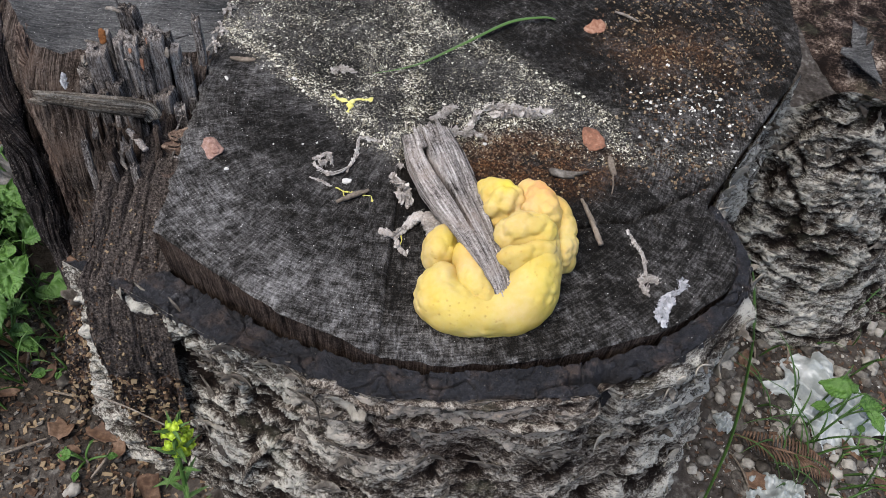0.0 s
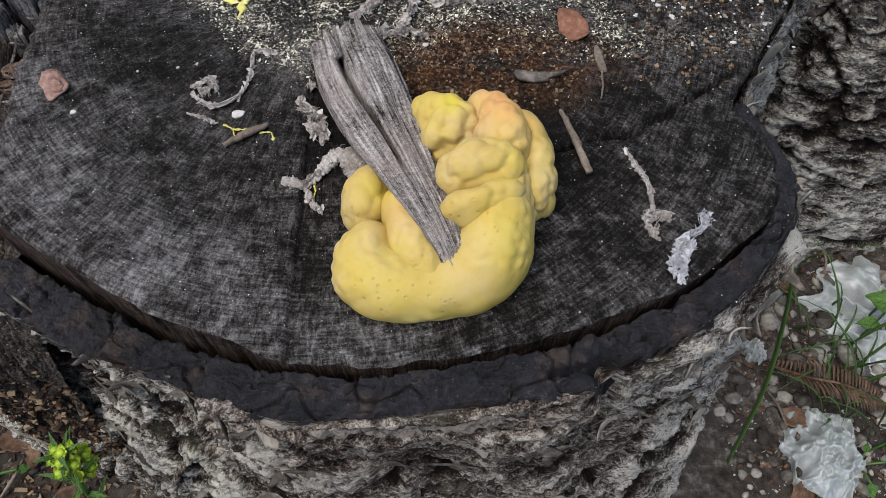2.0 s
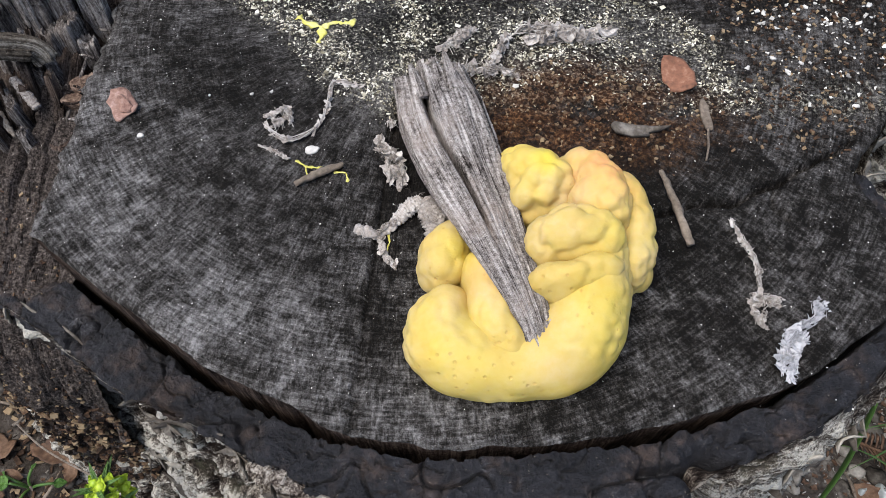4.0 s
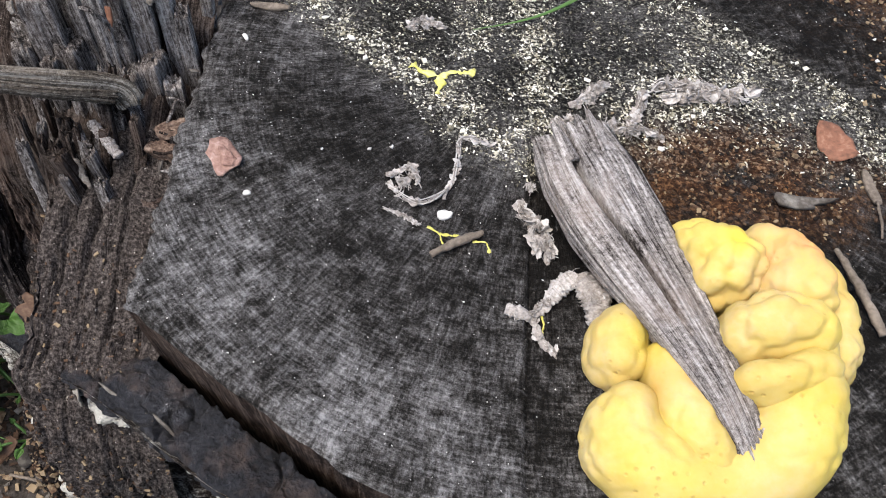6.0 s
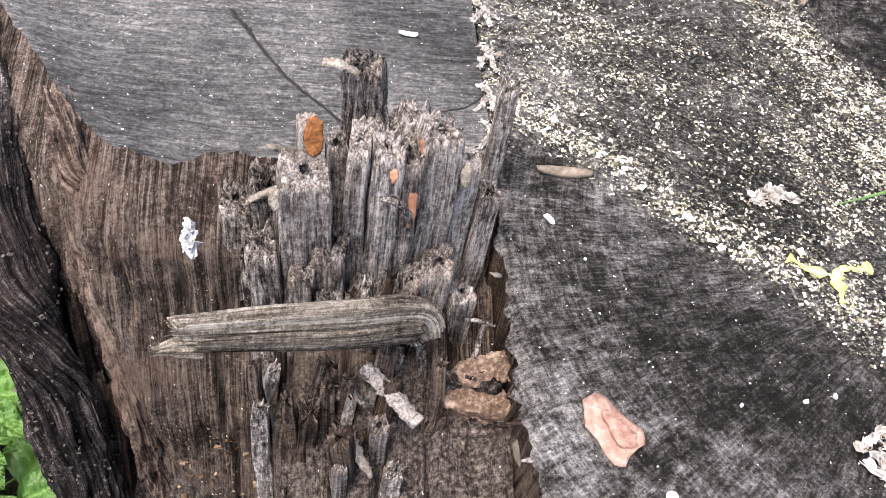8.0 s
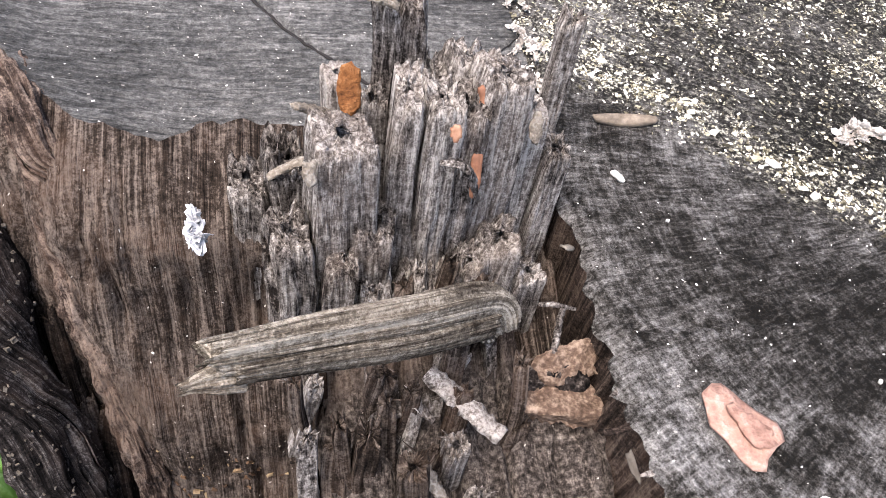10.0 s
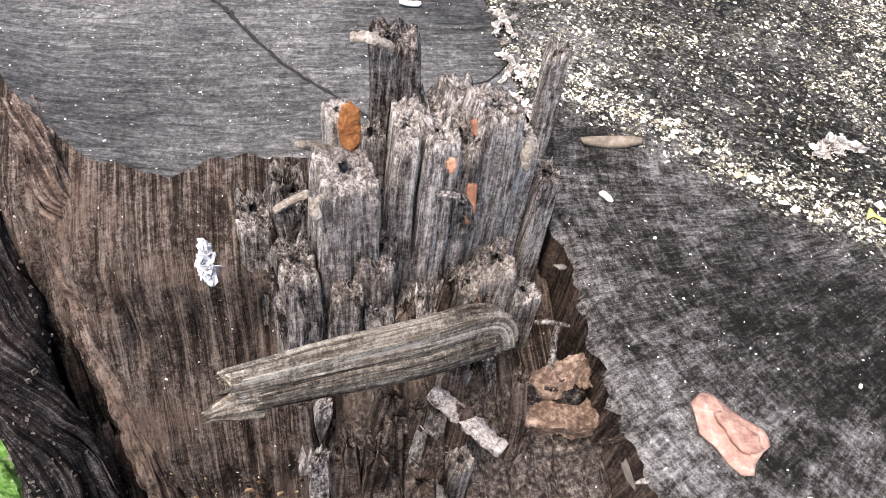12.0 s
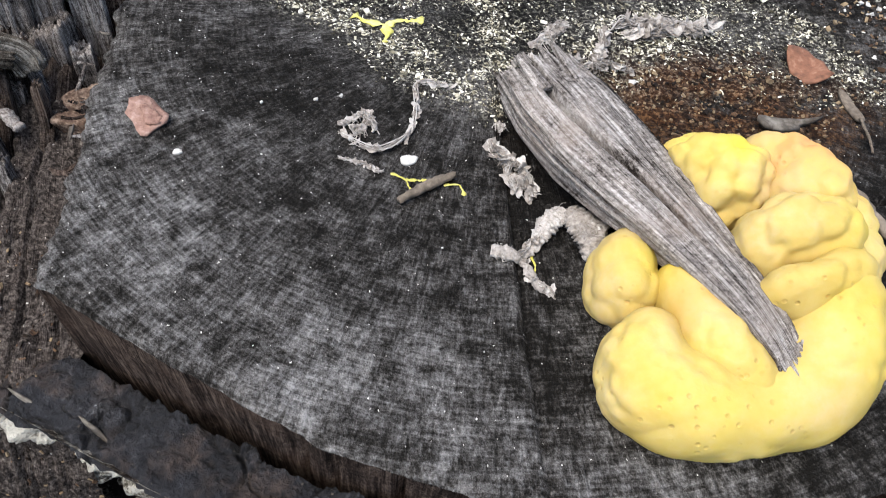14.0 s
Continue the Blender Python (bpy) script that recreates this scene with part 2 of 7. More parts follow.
def fibre_wood(name, dark, mid, light, warm, along=(900, 900, 40), lofted=False, rotten=False):
    """Weathered split wood, its fibres along the axis of the small scale."""
    m = Nodes(name, 0.9, 0.04)
    info = m.add("ObjectInfo", out=5)
    where = m.add("CombineXYZ", {0: m.attr("across"), 1: 0.0, 2: m.attr("along")}) if lofted else m.place()
    v = m.scaled(where, along)
    shift = m.add("VectorMath", {0: v, 1: m.add("CombineXYZ", {0: m.math("MULTIPLY", info, 31.0), 1: 0.0, 2: m.math("MULTIPLY", info, 17.0)})}, operation="ADD")
    a = m.noise(shift, 0.6, 6.0, 0.65, 0.3)
    b = m.noise(m.place(), 800.0, 4.0, 0.75)
    big = m.noise(m.place(), 60.0, 5.0, 0.65)
    hair = m.noise(m.scaled(shift, (3.4, 3.4, 2.2)), 0.6, 4.0, 0.65, 0.2)
    t = m.math("ADD", m.math("ADD", m.math("MULTIPLY", a, 0.45), m.math("MULTIPLY", b, 0.45)), m.math("MULTIPLY", big, 0.40))
    t = m.math("ADD", t, m.math("ADD", m.math("MULTIPLY", m.math("SUBTRACT", hair, 0.5), 0.6), 0.12))
    t = m.math("ADD", t, m.math("MULTIPLY", m.math("SUBTRACT", info, 0.5), 0.12))
    t = m.math("ADD", t, m.math("MULTIPLY", m.math("SUBTRACT", m.noise(m.place(), 2600.0, 2.0, 0.7), 0.5), 0.3))
    col = m.ramp(m.span(t, 0.63, 0.95), [(0.0, dark), (0.45, mid), (1.0, light)])
    col = m.mix(m.math("MULTIPLY", m.span(big, 0.48, 0.68), 0.55), col, warm, "MIX")
    if rotten:
        decay = m.ramp(m.noise(m.place(), 900.0, 5.0, 0.75), [(0.34, (0.006, 0.005, 0.0045)), (0.48, (0.034, 0.028, 0.025)), (0.62, (0.11, 0.094, 0.083)), (0.78, (0.28, 0.25, 0.225))])
        col = m.mix(m.attr("rot"), col, decay)
    return m.finish(col, m.math("ADD", m.math("ADD", a, m.math("MULTIPLY", hair, 0.5)), m.math("MULTIPLY", b, 0.35)), 1.0, 0.0012)


def bark():
    m = Nodes("flaking_bark", 0.92, 0.05)
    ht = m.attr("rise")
    flow = m.scaled(m.place(), (110, 110, 330))
    a = m.noise(flow, 1.0, 6.0, 0.65, 0.8)
    fine = m.noise(m.place(), 700.0, 4.0, 0.65)
    big = m.noise(m.place(), 20.0, 4.0, 0.6)
    # low rise darkens the colour: shade painted into crevices; raised edges are paler
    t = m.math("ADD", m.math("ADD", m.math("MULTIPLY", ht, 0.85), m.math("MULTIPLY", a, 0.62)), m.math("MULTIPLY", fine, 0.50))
    lines = m.noise(m.scaled(m.place(), (130, 130, 620)), 1.0, 3.0, 0.6, 2.2)
    t = m.math("ADD", t, m.math("MULTIPLY", m.math("SUBTRACT", lines, 0.5), 0.7))
    t = m.math("ADD", t, m.math("MULTIPLY", m.math("SUBTRACT", m.noise(m.place(), 2000.0, 2.0, 0.7), 0.5), 0.6))
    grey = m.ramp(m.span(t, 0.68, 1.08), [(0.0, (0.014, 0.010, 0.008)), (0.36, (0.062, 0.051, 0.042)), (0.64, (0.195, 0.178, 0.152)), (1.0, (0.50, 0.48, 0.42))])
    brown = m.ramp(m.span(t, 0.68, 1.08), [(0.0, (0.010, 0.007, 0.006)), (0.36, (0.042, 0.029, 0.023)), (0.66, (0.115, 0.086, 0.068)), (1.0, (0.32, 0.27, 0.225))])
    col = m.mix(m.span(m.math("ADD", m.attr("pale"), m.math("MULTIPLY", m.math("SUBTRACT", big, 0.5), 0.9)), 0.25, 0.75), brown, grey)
    moss = m.math("MULTIPLY", m.span(m.noise(m.place(), 45.0, 5.0, 0.7), 0.56, 0.72), 0.35)
    col = m.mix(moss, col, (0.11, 0.115, 0.075))
    return m.finish(col, m.math("ADD", m.math("ADD", a, m.math("MULTIPLY", lines, 0.5)), m.math("MULTIPLY", fine, 0.7)), 1.0, 0.0028)


def ring_wood():
    m = Nodes("dark_inner_bark", 0.62, 0.28)
    a = m.noise(m.scaled(m.place(), (300, 300, 300)), 1.0, 6.0, 0.68, 0.8)
    fine = m.noise(m.place(), 1300.0, 3.0, 0.7)
    big = m.noise(m.place(), 35.0, 4.0, 0.6)
    t = m.math("ADD", m.math("ADD", m.math("MULTIPLY", a, 0.5), m.math("MULTIPLY", fine, 0.4)), m.math("MULTIPLY", big, 0.35))
    col = m.ramp(m.span(t, 0.54, 0.86), [(0.0, (0.004, 0.004, 0.005)), (0.5, (0.017, 0.017, 0.020)), (0.78, (0.060, 0.060, 0.065)), (1.0, (0.30, 0.30, 0.30))])
    brown = m.span(m.noise(m.place(), 90.0, 4.0, 0.65), 0.52, 0.68, 0.0, 0.6)
    col = m.mix(brown, col, m.ramp(a, [(0.35, (0.012, 0.008, 0.006)), (0.65, (0.09, 0.062, 0.048))]))
    return m.finish(col, m.math("ADD", a, fine), 0.9, 0.0012)


def plain(name, stops, scale=300.0, rough=0.8, spec=0.3, bump=0.5, dist=0.0004, per_island=0.0, subsurface=0.0):
    """A mottled material; per_island varies joined pieces one from another."""
    m = Nodes(name, rough, spec)
    a = m.noise(m.place(), scale, 5.0, 0.62)
    big = m.noise(m.place(), scale * 0.16, 3.0, 0.6)
    t = m.math("ADD", m.math("MULTIPLY", a, 0.6), m.math("MULTIPLY", big, 0.4))
    if per_island:
        isl = m.add("NewGeometry", out=8)
        t = m.math("ADD", t, m.math("MULTIPLY", m.math("SUBTRACT", isl, 0.5), per_island))
    else:
        t = m.math("ADD", t, m.math("MULTIPLY", m.math("SUBTRACT", m.add("ObjectInfo", out=5), 0.5), 0.12))
    k = len(stops)
    col = m.ramp(m.span(t, 0.28, 0.72), [(i / (k - 1), c) for i, c in enumerate(stops)])
    if subsurface:
        m.bsdf.inputs["Subsurface Weight"].default_value = subsurface
        m.bsdf.inputs["Subsurface Radius"].default_value = (0.004, 0.002, 0.0008)
        m.bsdf.inputs["Subsurface Scale"].default_value = 0.6
    return m.finish(col, a, bump, dist)


def fungus_skin():
    m = Nodes("yellow_fungus_skin", 0.65, 0.2)
    big = m.noise(m.place(), 45.0, 4.0, 0.55)
    small = m.noise(m.place(), 420.0, 4.0, 0.6)
    pores = m.cells(m.place(), 430.0)
    col = m.ramp(m.math("ADD", m.math("MULTIPLY", big, 0.75), m.math("MULTIPLY", small, 0.25)),
                 [(0.3, (0.44, 0.300, 0.062)), (0.48, (0.47, 0.348, 0.115)), (0.68, (0.50, 0.392, 0.215))])
    col = m.mix(m.math("MAXIMUM", m.attr("lemon"), m.span(m.noise(m.place(), 30.0, 2.0, 0.5), 0.48, 0.66, 0.0, 0.35)), col, (0.53, 0.44, 0.045))
    col = m.mix(m.math("MULTIPLY", m.attr("orange"), m.span(small, 0.3, 0.6, 0.5, 1.0)), col, (0.56, 0.28, 0.11))
    pit = m.math("MULTIPLY", m.span(pores, 0.12, 0.26, 1.0, 0.0), m.span(m.noise(m.place(), 70.0, 2.0), 0.5, 0.62))
    col = m.mix(m.math("MULTIPLY", pit, 0.28), col, (0.36, 0.20, 0.06))
    m.bsdf.inputs["Subsurface Weight"].default_value = 0.12
    m.bsdf.inputs["Subsurface Radius"].default_value = (0.004, 0.002, 0.0006)
    m.bsdf.inputs["Subsurface Scale"].default_value = 0.5
    h = m.math("SUBTRACT", m.math("MULTIPLY", small, 0.5), m.math("MULTIPLY", pit, 0.7))
    return m.finish(col, h, 0.5, 0.0006)


def leaf_skin(name, dark, light, rough=0.45):
    m = Nodes(name, rough, 0.4)
    a = m.noise(m.place(), 160.0, 4.0, 0.6)
    v = m.attr("vein")
    info = m.add("ObjectInfo", out=5)
    col = m.mix(m.math("ADD", m.math("MULTIPLY", a, 0.6), m.math("MULTIPLY", info, 0.4)), dark, light)
    col = m.mix(m.math("MULTIPLY", v, 0.28), col, tuple(min(1.0, 1.5 * c + 0.03) for c in light))
    m.bsdf.inputs["Transmission Weight"].default_value = 0.0
    return m.finish(col, m.math("SUBTRACT", m.math("MULTIPLY", a, 0.5), v), 0.5, 0.0008)


M_CUT, M_BACK, M_BARK, M_RING = cut_wood(), back_wood(), bark(), ring_wood()
M_TORN = fibre_wood("torn_brown_wood", (0.004, 0.0032, 0.0028), (0.025, 0.0185, 0.015), (0.135, 0.11, 0.093), (0.046, 0.027, 0.018), (900, 1, 45), True, True)
M_STRIP = fibre_wood("black_old_bark", (0.004, 0.0035, 0.0035), (0.026, 0.022, 0.021), (0.20, 0.185, 0.175), (0.035, 0.024, 0.02), (700, 1, 45), True)
M_FOOT = fibre_wood("black_rotten_wood", (0.004, 0.0035, 0.0035), (0.026, 0.021, 0.019), (0.17, 0.15, 0.135), (0.04, 0.026, 0.02), (300, 300, 60))
M_RIDGE = fibre_wood("brown_flaky_bark", (0.004, 0.003, 0.0025), (0.034, 0.024, 0.020), (0.18, 0.14, 0.115), (0.06, 0.036, 0.025), (600, 1, 60), True)
M_SPLIT = fibre_wood("grey_splinter_wood", (0.013, 0.0105, 0.0095), (0.13, 0.115, 0.105), (0.46, 0.43, 0.40), (0.095, 0.073, 0.061))
M_EDGE = fibre_wood("brown_cut_edge_wood", (0.005, 0.004, 0.0035), (0.032, 0.023, 0.019), (0.13, 0.10, 0.08), (0.045, 0.027, 0.02), (700, 700, 60))
M_SLAT = fibre_wood("weathered_slat_wood", (0.017, 0.013, 0.010), (0.105, 0.090, 0.072), (0.39, 0.355, 0.30), (0.075, 0.057, 0.042), (900, 1, 45), True)
M_STICK = fibre_wood("silver_grey_driftwood", (0.016, 0.012, 0.010), (0.20, 0.18, 0.165), (0.52, 0.49, 0.46), (0.16, 0.12, 0.095), (800, 1, 40), True)
M_ORANGE = plain("fresh_orange_wood", [(0.06, 0.022, 0.009), (0.20, 0.082, 0.030), (0.38, 0.19, 0.085)], 1500, 0.9, 0.1, 1.0, 0.0010)
M_PALE = plain("pale_bleached_wood", [(0.045, 0.036, 0.028), (0.19, 0.163, 0.134), (0.42, 0.39, 0.345)], 1600, 0.9, 0.1, 1.0, 0.0008)
M_FUNGUS = fungus_skin()
M_DUST = plain("pale_sawdust", [(0.04, 0.035, 0.022), (0.24, 0.22, 0.155), (0.48, 0.455, 0.35), (0.68, 0.66, 0.57)], 500, 0.9, 0.2, 0.4, 0.0003, 0.55)
M_CRUMB = plain("brown_wood_crumbs", [(0.010, 0.007, 0.005), (0.04, 0.023, 0.014), (0.10, 0.060, 0.035), (0.22, 0.165, 0.10)], 500, 0.9, 0.2, 0.4, 0.0003, 0.6)
M_SPECK = plain("pale_specks", [(0.22, 0.21, 0.19), (0.42, 0.41, 0.38), (0.64, 0.63, 0.59)], 500, 0.9, 0.2, 0.4, 0.0003, 0.5)
M_FLUFF = plain("grey_white_fibre", [(0.13, 0.112, 0.095), (0.32, 0.292, 0.265), (0.52, 0.50, 0.47)], 1200, 0.95, 0.1, 0.6, 0.0005, 0.3)
M_WHITE = plain("white_fibre", [(0.20, 0.205, 0.215), (0.36, 0.365, 0.385), (0.54, 0.545, 0.565)], 500, 0.95, 0.1, 0.6, 0.0005, 0.3)
M_SLIME = plain("yellow_slime_mould", [(0.36, 0.32, 0.05), (0.54, 0.50, 0.11), (0.66, 0.63, 0.30)], 600, 0.5, 0.4)
M_PINK = plain("pink_bark_scale", [(0.11, 0.055, 0.042), (0.27, 0.165, 0.13), (0.46, 0.35, 0.30)], 600, 0.8, 0.2, 0.9, 0.0010)
M_CHIP = plain("orange_brown_bark_chip", [(0.06, 0.026, 0.015), (0.20, 0.09, 0.052), (0.40, 0.25, 0.17)], 400, 0.7, 0.3, 0.7, 0.0006)
M_ROOT = plain("pale_grey_root_bark", [(0.05, 0.048, 0.045), (0.14, 0.135, 0.13), (0.27, 0.265, 0.26)], 220, 0.9, 0.1, 1.0, 0.0015)
M_TWIG = plain("grey_brown_twig", [(0.04, 0.03, 0.022), (0.13, 0.105, 0.08), (0.24, 0.20, 0.16)], 700)
M_LEAFTAN = plain("tan_dry_leaf", [(0.016, 0.009, 0.006), (0.10, 0.066, 0.048), (0.34, 0.26, 0.20)], 1100, 0.9, 0.1, 1.0, 0.0008)
M_DRYLEAF = plain("dry_brown_leaf", [(0.02, 0.011, 0.007), (0.08, 0.044, 0.025), (0.20, 0.13, 0.085)], 330, 0.7)
M_FLAKE = plain("grey_bark_flake", [(0.022, 0.017, 0.013), (0.085, 0.074, 0.062), (0.27, 0.25, 0.215)], 330, 0.9, 0.2, 0.8, 0.0008)
M_CREAM = plain("cream_bark_flake", [(0.06, 0.05, 0.04), (0.22, 0.20, 0.165), (0.42, 0.395, 0.34)], 330, 0.9, 0.2, 0.8, 0.0008)
M_SOIL = plain("dark_stony_soil", [(0.006, 0.005, 0.004), (0.020, 0.016, 0.012), (0.055, 0.047, 0.04), (0.18, 0.17, 0.15)], 190, 0.95, 0.15, 1.0, 0.003)
M_STONE = plain("grey_gravel", [(0.10, 0.10, 0.09), (0.25, 0.245, 0.23), (0.46, 0.455, 0.43)], 260, 0.85, 0.25, 0.6, 0.0006)
M_PLASTIC = plain("crumpled_white_plastic", [(0.16, 0.19, 0.18), (0.30, 0.33, 0.33), (0.48, 0.50, 0.51)], 90, 0.35, 0.5, 0.4, 0.001)
M_GRASS = leaf_skin("grass_green", (0.025, 0.065, 0.012), (0.085, 0.17, 0.035))
M_LEAF = leaf_skin("broad_leaf_green", (0.016, 0.052, 0.006), (0.070, 0.160, 0.022), 0.6)
M_SPURGE = leaf_skin("lime_flower_green", (0.20, 0.34, 0.02), (0.42, 0.52, 0.04))
# near black, painted as the shade down inside the rear cracks
M_CRACK_SHADE = plain("black_crack_shade", [(0.004, 0.004, 0.004), (0.012, 0.009, 0.008)], 200)

# ---- ground ----
def ground_height(x, y):
    near = np.exp(-((x - 0.05) ** 2 + (y - 0.3) ** 2) / 0.5)
    base = np.clip(0.012 - 0.17 * x, -0.09, 0.06)
    return base * near + 0.007 * fbm(x * 22, y * 22, 0, 5, 11) * (0.2 + near) + 0.4 * (1 - near) * fbm(x * 0.05, y * 0.05, 0, 2, 12)


u = np.linspace(-1, 1, 340)
gx = 0.05 + 0.9 * u + 60 * np.sign(u) * np.abs(u) ** 9
gy = 0.25 + 0.9 * u + 60 * np.sign(u) * np.abs(u) ** 9
GX, GY = np.meshgrid(gx, gy, indexing="ij")
ground = sheet("ground", np.stack([GX, GY, ground_height(GX, GY)], -1), M_SOIL)
tagged(ground, "dark damp soil strewn with grit and litter", "ground", kind="structure")

# ---- the stump ----
stump = thing("tree_stump", "weathered sawn tree stump with dark cracked top and flaking bark", "tree stump", at=(0.03, 0.28, 0.0))
stump.matrix_world = Matrix.Translation((0.03, 0.28, 0.0))
BACK = Matrix.Translation((-0.03, -0.28, 0.0))


def on_stump(ob):
    ob.parent, ob.matrix_parent_inverse = stump, BACK
    return ob


CENTRE = np.array((0.03, 0.235))
FRONT = [(-0.1055, 0.201), (-0.1045, 0.1945), (-0.098, 0.1895), (-0.088, 0.182), (-0.062, 0.165), (-0.040, 0.152), (-0.021, 0.144), (-0.005, 0.1375), (0.015, 0.135), (0.037, 0.136),
         (0.059, 0.139), (0.083, 0.145), (0.105, 0.152), (0.125, 0.163), (0.142, 0.176), (0.150, 0.189), (0.153, 0.201), (0.150, 0.213), (0.145, 0.222)]
EAST = [(0.150, 0.232), (0.159, 0.244), (0.176, 0.268), (0.196, 0.295), (0.220, 0.331), (0.230, 0.37), (0.225, 0.43)]
REAR = [(0.15, 0.50), (0.02, 0.53), (-0.085, 0.50), (-0.1035, 0.45), (-0.103, 0.36), (-0.1045, 0.31), (-0.1055, 0.27), (-0.1045, 0.23)]
outline = spline(FRONT + EAST + REAR, 1000, closed=True)
wob = fbm(outline[:, 0] * 90, outline[:, 1] * 90, 0, 4, 21)
way = outline - CENTRE
reach = np.linalg.norm(way, axis=1, keepdims=True)
west_rag = smooth(-0.098, -0.103, outline[:, 0]) * smooth(0.32, 0.30, outline[:, 1])
outline = outline + way / reach * (0.0016 * wob + 0.0030 * west_rag * fbm(outline[:, 0] * 60, outline[:, 1] * 300, 0, 4, 22, 0.65))[:, None]

CRACK_LOBE = [(0.081, 0.207), (0.092, 0.2115), (0.104, 0.2115), (0.112, 0.2165), (0.122, 0.2205), (0.131, 0.2275), (0.146, 0.236)]
ARC_LOBE = [(0.118, 0.2165), (0.117, 0.211), (0.1205, 0.2065)]
KERF = [(-0.005, 0.136), (-0.004, 0.172), (-0.002, 0.21), (0.0, 0.25), (0.003, 0.30), (0.005, 0.40)]
DIAG_W = [(-0.104, 0.335), (-0.076, 0.316), (-0.059, 0.297), (-0.037, 0.281), (-0.021, 0.258), (-0.003, 0.247)]
DIAG_E = [(-0.012, 0.41), (0.005, 0.365), (0.023, 0.348), (0.045, 0.330), (0.063, 0.314), (0.083, 0.297), (0.105, 0.277), (0.107, 0.26)]


def side_of(x, y, pts):
    """Positive above (further from the front) a line that runs west to east."""
    p = np.array(pts)
    return y - np.interp(x, p[:, 0], p[:, 1])


def kerf_x(y):
    p = np.array(KERF)
    return np.interp(y, p[:, 1], p[:, 0])


def dust_zone(x, y):
    """How thickly sawdust lies, 0 to 1."""
    w = side_of(x, y, DIAG_W)
    e = -side_of(x, y, DIAG_E)
    inside = smooth(-0.004, 0.004, w + 0.004 * fbm(x * 200, y * 200, 0, 3, 31)) * smooth(-0.003, 0.005, e + 0.004 * fbm(x * 200, y * 200, 0, 3, 32))
    inside = inside * smooth(0.405, 0.375, y + 0.01 * fbm(x * 60, y * 60, 0, 2, 33)) * (x > -0.104)
    near_w = np.exp(-(line_distance(x, y, DIAG_W) / 0.006) ** 2)
    near_e = np.exp(-(line_distance(x, y, DIAG_E) / 0.005) ** 2)
    near_k = np.exp(-(line_distance(x, y, KERF) / 0.005) ** 2) * (y > 0.25)
    blot = 0.45 + 0.55 * smooth(-0.25, 0.35, fbm(x * 55, y * 55, 0, 3, 34))
    core = np.exp(-(((x - 0.048) / 0.035) ** 2 + ((y - 0.279) / 0.010) ** 2))
    south = smooth(0.20, 0.25, y) * (1 - 0.65 * np.exp(-(((x - 0.055) / 0.04) ** 2 + ((y - 0.243) / 0.018) ** 2)))
    return np.clip(inside * blot * 0.6 * south + 0.75 * near_w + 0.6 * near_e + 0.6 * near_k + 0.7 * core, 0, 1) * (x > -0.104)


def rust_zone(x, y):
    a = np.exp(-(((x - 0.058) / 0.045) ** 2 + ((y - 0.246) / 0.022) ** 2) ** 2)
    b = np.exp(-(((x - 0.145) / 0.03) ** 2 + ((y - 0.335) / 0.02) ** 2))
    return np.clip(a + 0.8 * b, 0, 1)


def tone_zone(x, y):
    r = np.hypot(x - PITH[0], y - PITH[1])
    west = x < kerf_x(y)
    t = 0.42 + 0.24 * smooth(0.06, 0.14, r) + 0.05 * np.exp(-(((x + 0.03) / 0.035) ** 2 + ((y - 0.24) / 0.04) ** 2))
    t = t + np.where(west, 0.13, -0.24) * (y < 0.26)
    t = t + 0.12 * np.exp(-(((x + 0.095) / 0.022) ** 2 + ((y - 0.20) / 0.05) ** 2))
    t = t + 0.10 * np.exp(-(((x + 0.095) / 0.03) ** 2 + ((y - 0.27) / 0.04) ** 2))
    t = t + 0.16 * (~west) * smooth(0.165, 0.14, y)
    t = np.where((y > 0.225) & ~west & (side_of(x, y, DIAG_E) > 0), 0.32, t)
    t = t + 0.25 * np.exp(-(((x - 0.15) / 0.04) ** 2 + ((y - 0.275) / 0.035) ** 2))
    return t + 0.12 * fbm(x * 40, y * 40, 0, 3, 41)


def cut_height(x, y):
    west = smooth(-0.0006, 0.0006, kerf_x(y) - x)
    h = 0.0012 * west * (y < 0.26) - 0.0007 * (1 - west) * (y < 0.25)
    h = h + 0.0006 * fbm(x * 35, y * 35, 0, 3, 51) + 0.00028 * fbm(x * 260, y * 260, 0, 3, 52)
    jx, jy = x + 0.0009 * fbm(x * 250, y * 250, 3, 2, 53), y + 0.0009 * fbm(x * 250, y * 250, 7, 2, 54)
    h = h - 0.0045 * np.exp(-(line_distance(jx, jy, CRACK_LOBE) / 0.0010) ** 2)
    h = h - 0.002 * np.exp(-(line_distance(jx, jy, ARC_LOBE) / 0.0009) ** 2)
    h = h - 0.0010 * np.exp(-((x - kerf_x(y)) / 0.0009) ** 2) * (y < 0.27)
    east = smooth(-0.002, 0.002, side_of(x, y, DIAG_E)) * (x > 0.0)
    groove = np.sin((0.8 * x + 1.0 * y) * 900 + 3 * fbm(x * 50, y * 50, 0, 2, 55))
    h = h + east * (0.0012 + 0.0004 * groove + 0.0010 * fbm(x * 140, y * 140, 0, 4, 56))
    rough = rust_zone(x, y) + smooth(0.12, 0.15, x) * smooth(0.23, 0.25, y)
    return h + 0.0012 * np.clip(rough, 0, 1) * fbm(x * 230, y * 230, 0, 4, 57)


